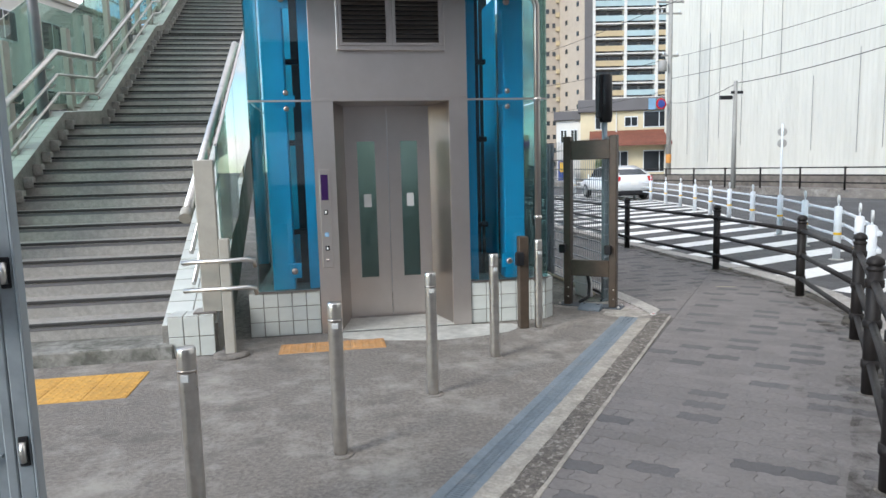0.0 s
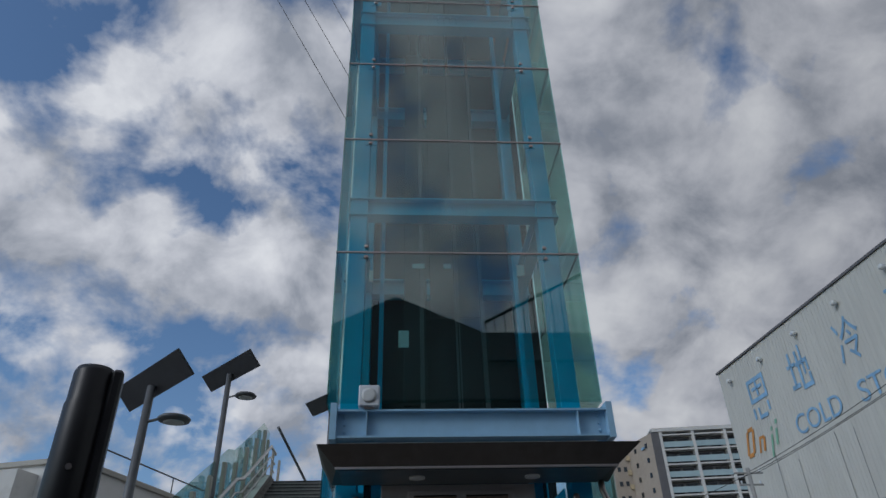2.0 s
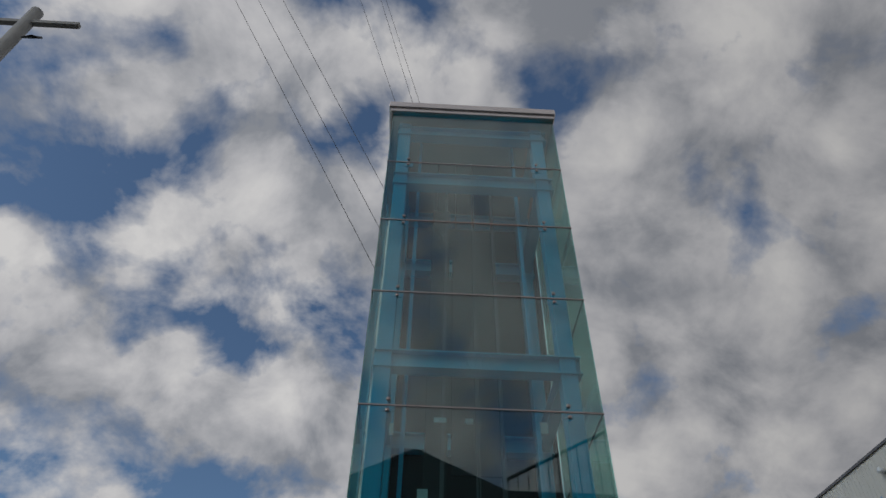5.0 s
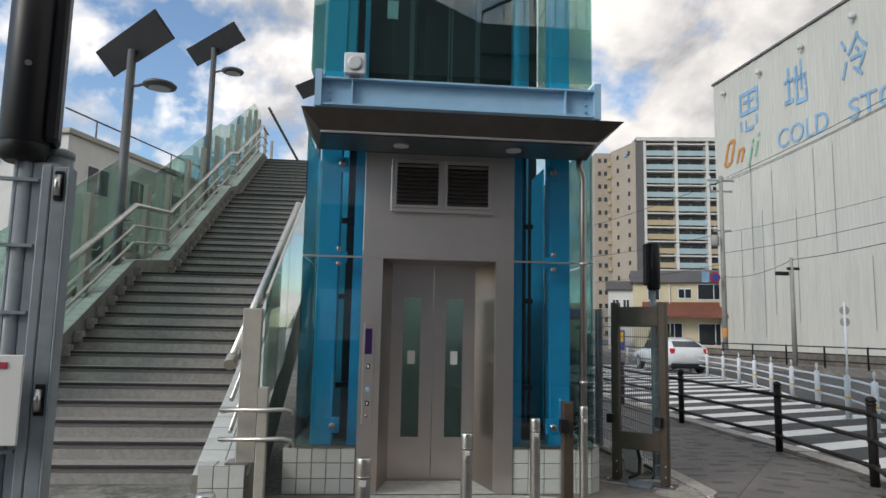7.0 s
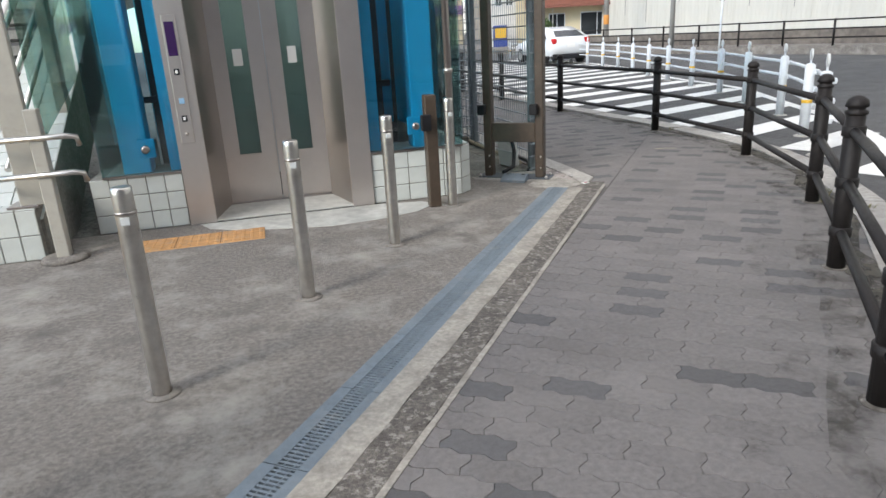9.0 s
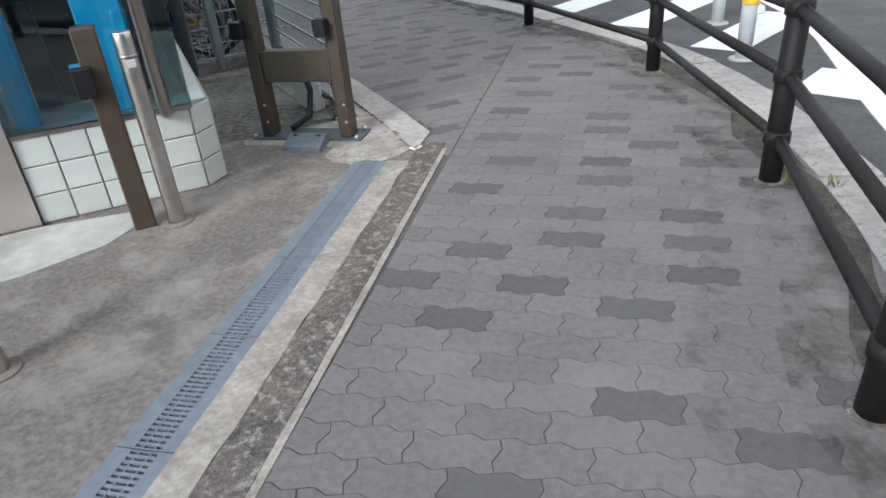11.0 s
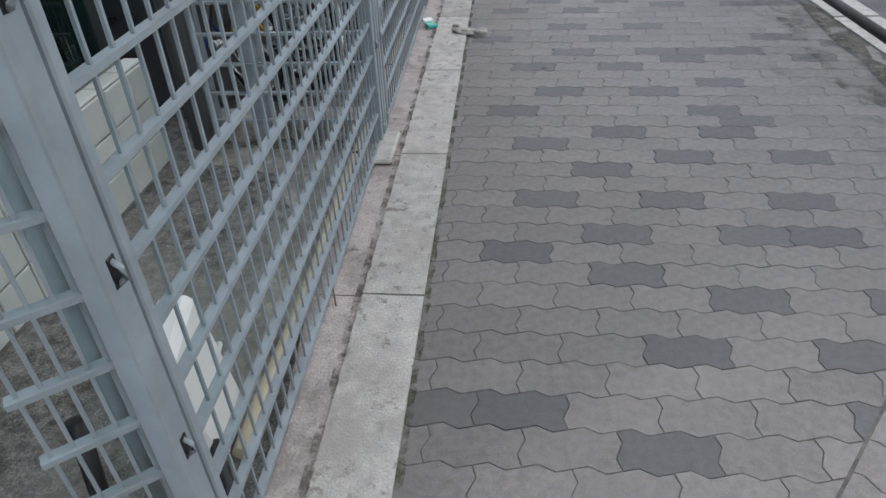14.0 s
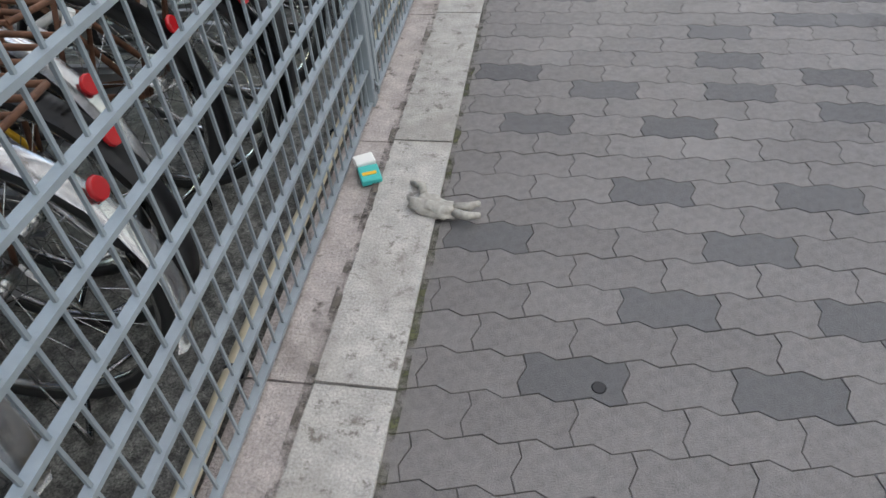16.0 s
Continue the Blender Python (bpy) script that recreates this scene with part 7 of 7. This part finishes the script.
# south field, square to the drain, of slightly larger blocks
SK = 1.057
O2, A2 = Vector((2.30, -1.55, 0)), math.degrees(math.atan2(-DU.y, -DU.x)) - 90
ca, sa = math.cos(radians(A2)), math.sin(radians(A2))
for v in range(-80, 45):
    for u in range(-12, 22):
        if (u + v) % 2:
            continue
        lx, ly = (u - 0.018 * (25 - v)) * PL / 2 * SK, (v * SK - 25.5 * (SK - 1)) * PW
        x, y = O2.x + ca * lx - sa * ly, O2.y + sa * lx + ca * ly
        n = (Vector((x, y, 0)) - DR).dot(DN)
        if n < 0.36 or x > east_edge(y) + 0.05 or y < -8 or x < -3.5:
            continue
        q = north_side(x, y) / SL
        if q > 0.13:
            continue
        dark = (v, u) in SOUTH_DARKS if -1 <= v <= 34 and -3 <= u <= 9 else prng.random() < 0.17 and (v - 1, u + 1) not in last_dark and (v - 1, u - 1) not in last_dark
        if dark:
            last_dark[(v, u)] = 1
        m = pose(x, y, prng.uniform(-0.0007, 0.0007), prng.uniform(-0.14, 0.14), prng.uniform(-0.1, 0.1), A2) @ Matrix.Diagonal((SK, SK, 1, 1))
        if q > -0.13:
            cut.append((m, dark, -1))
            continue
        (far_d if dark else far_l).append((m, dark))
near.sort(key=lambda t: t[0].translation.y)
for m, dark in near[300:]:
    (far_d if dark else far_l).append((m, dark))
for m, dark in near[:300]:
    piece("paving_block", ME_D if dark else ME_L, walk_bed, m)


def joined(name, items, me, material):
    vs, fs = [], []
    base_v = [v.co.copy() for v in me.vertices]
    base_f = [tuple(p.vertices) for p in me.polygons]
    for m, dark in items:
        o = len(vs)
        vs += [tuple(m @ c) for c in base_v]
        fs += [tuple(i + o for i in f) for f in base_f]
    out = bpy.data.meshes.new(name)
    out.from_pydata(vs, [], fs)
    out.materials.append(material)
    ob = new(name, out)
    ob.parent = walk_bed
    return tagged(ob, kind="stuff")


joined("paving_blocks", far_l, ME_L, M_PAVJ)
joined("charcoal_paving_blocks", far_d, ME_D, M_PAVDJ)


# blocks cut along the seam
def clipped(pts, side):
    """Keeps the part of an outline on one side of the seam."""
    d = (SB - SA).normalized()
    nv = Vector((-d.y, d.x, 0)) * side
    res = []
    k = len(pts)
    for i in range(k):
        p, q = pts[i], pts[(i + 1) % k]
        a, b = (p - SA).dot(nv) - 0.004, (q - SA).dot(nv) - 0.004
        if a >= 0:
            res.append(p)
        if a * b < 0:
            res.append(p + (q - p) * (a / (a - b)))
    return res


for want, mt in ((False, M_PAVJ), (True, M_PAVDJ)):
    bm = bmesh.new()
    for m, dark, side in cut:
        if dark != want:
            continue
        pts = clipped([m @ Vector((x, y, 0)) for x, y in INN], side)
        if len(pts) > 3:
            prism(bm, [(p.x, p.y) for p in pts], -0.014, -0.0004)
    ob = new("cut_blocks", mesh_of("cut_blocks", bm, mt))
    ob.parent = walk_bed
    tagged(ob, kind="stuff")

# ---- moss and dirt beside the roadside kerb, twigs and weeds ----
def patchy(name, col, lo, hi, scale):
    m = mat(name, col, 0.95, var=0.3, scale=40)
    nt = m.node_tree
    out, p = nt.nodes["Material Output"], nt.nodes["Principled BSDF"]
    tc, n, r = nt.nodes.new("ShaderNodeTexCoord"), nt.nodes.new("ShaderNodeTexNoise"), nt.nodes.new("ShaderNodeValToRGB")
    n.inputs["Scale"].default_value, n.inputs["Detail"].default_value, n.inputs["Roughness"].default_value = scale, 9, 0.7
    r.color_ramp.elements[0].position, r.color_ramp.elements[1].position = lo, hi
    tr, mix = nt.nodes.new("ShaderNodeBsdfTransparent"), nt.nodes.new("ShaderNodeMixShader")
    nt.links.new(tc.outputs["Object"], n.inputs["Vector"])
    nt.links.new(n.outputs["Fac"], r.inputs[0])
    nt.links.new(r.outputs[0], mix.inputs[0])
    nt.links.new(tr.outputs[0], mix.inputs[1])
    nt.links.new(p.outputs[0], mix.inputs[2])
    nt.links.new(mix.outputs[0], out.inputs[0])
    return m


for d0, d1, z, lo, hi in ((-0.01, -0.14, 0.0045, 0.36, 0.56), (-0.10, -0.34, 0.0040, 0.45, 0.90), (-0.25, -0.60, 0.0035, 0.54, 1.0)):
    bm = bmesh.new()
    ea, eb = offset(RAIL, 0.20 + d0), offset(RAIL, 0.20 + d1)
    va = [bm.verts.new((p.x, p.y, z)) for p in ea]
    vb = [bm.verts.new((p.x, p.y, z)) for p in eb]
    # ragged outlines, so that the film of dirt fades out unevenly
    for i, v in enumerate(va):
        v.co.x += 0.05 * math.sin(1.7 * i) + 0.035 * math.sin(4.3 * i + 1)
    for i, v in enumerate(vb):
        v.co.x += 0.05 * math.sin(1.3 * i + 2) + 0.04 * math.sin(3.9 * i)
    for i in range(len(ea) - 1):
        bm.faces.new((va[i], va[i + 1], vb[i + 1], vb[i]))
    ob = new("moss", mesh_of("moss", bm, patchy("moss_dirt", (0.075, 0.068, 0.055), lo, hi, 5.0)))
    tagged(ob, "dark moss and dirt along the kerb", "moss", kind="stuff")

grng = random.Random(3)


def weed(x, y, n, h):
    bm = bmesh.new()
    for i in range(n):
        a, l, t = grng.uniform(0, 6.28), grng.uniform(0.4, 1.0) * h, grng.uniform(0.2, 0.8)
        b = Vector((grng.gauss(0, 0.015), grng.gauss(0, 0.015), 0))
        e = b + Vector((math.cos(a) * l * t, math.sin(a) * l * t, l))
        sx = Vector((-math.sin(a), math.cos(a), 0)) * 0.002
        mid = (b + e) / 2 + Vector((0, 0, l * 0.15))
        bm.faces.new([bm.verts.new(p) for p in (b - sx, b + sx, mid + sx, mid - sx)])
        bm.faces.new([bm.verts.new(p) for p in (mid - sx, mid + sx, e)])
    ob = new("weed", mesh_of("weed", bm, mat("dry_weed", (0.16, 0.15, 0.05), 0.8, island=0.4), False))
    ob.location = (x, y, 0.0)
    tagged(ob, "small dry weed tuft at the rail post", "weed", kind="stuff")


weed(3.86, -1.47, 26, 0.12)
weed(3.95, -1.62, 20, 0.06)
weed(3.98, -1.75, 16, 0.05)
weed(4.95, 2.1, 14, 0.05)
for x, y, z, a, l, nm, lab in ((2.585, 1.47, 0.012, 100, 0.16, "twig", "thin dark twig on the fence footing"), (4.05, 1.02, 0.004, -30, 0.22, "straw", "pale dry straw on the paving")):
    t = thing(nm, (x, y, z), lab, "litter", rz=a)
    part("stem", one(tube, [(0, 0, 0), (l * 0.4, 0.01, 0.004), (l, 0.035, 0.001)], 0.0022, 5), M_RUST if nm == "twig" else M_TUBE, t)
gm = thing("gum_spot", (3.23, 3.36, 0.001), "dark chewing gum spot on the paving", "stain", kind="stuff")
part("spot", one(lathe, [(0.016, 0.0), (0.013, 0.0012)], 12), M_BLACK, gm)
# moss in the gap beside the kerb, dirt between kerb and footing
for nm, dx, w, z, col, lo, hi, lab in (("moss", 0.004, 0.010, 0.0030, (0.075, 0.078, 0.04), 0.44, 0.62, "dark moss in the gap between kerb and paving"),
                                       ("dirt", -0.194, 0.011, 0.0135, (0.12, 0.105, 0.09), 0.46, 0.62, "dark dirt along the kerb joint")):
    bm = bmesh.new()
    pa, pb = [], []
    for i in range(420):
        y = 0.1 + 0.04 * i
        wob = 0.5 * w * (math.sin(3.1 * i) + 0.7 * math.sin(1.27 * i + 1))
        pa.append(bm.verts.new((kerb_x(y) + dx - 0.010, y, z)))
        pb.append(bm.verts.new((kerb_x(y) + dx + w + 0.5 * wob, y, z)))
    for i in range(len(pa) - 1):
        bm.faces.new((pa[i], pb[i], pb[i + 1], pa[i + 1]))
    tagged(new(nm, mesh_of(nm, bm, patchy(nm + "_line", col, lo, hi, 14.0))), lab, nm, kind="stuff")
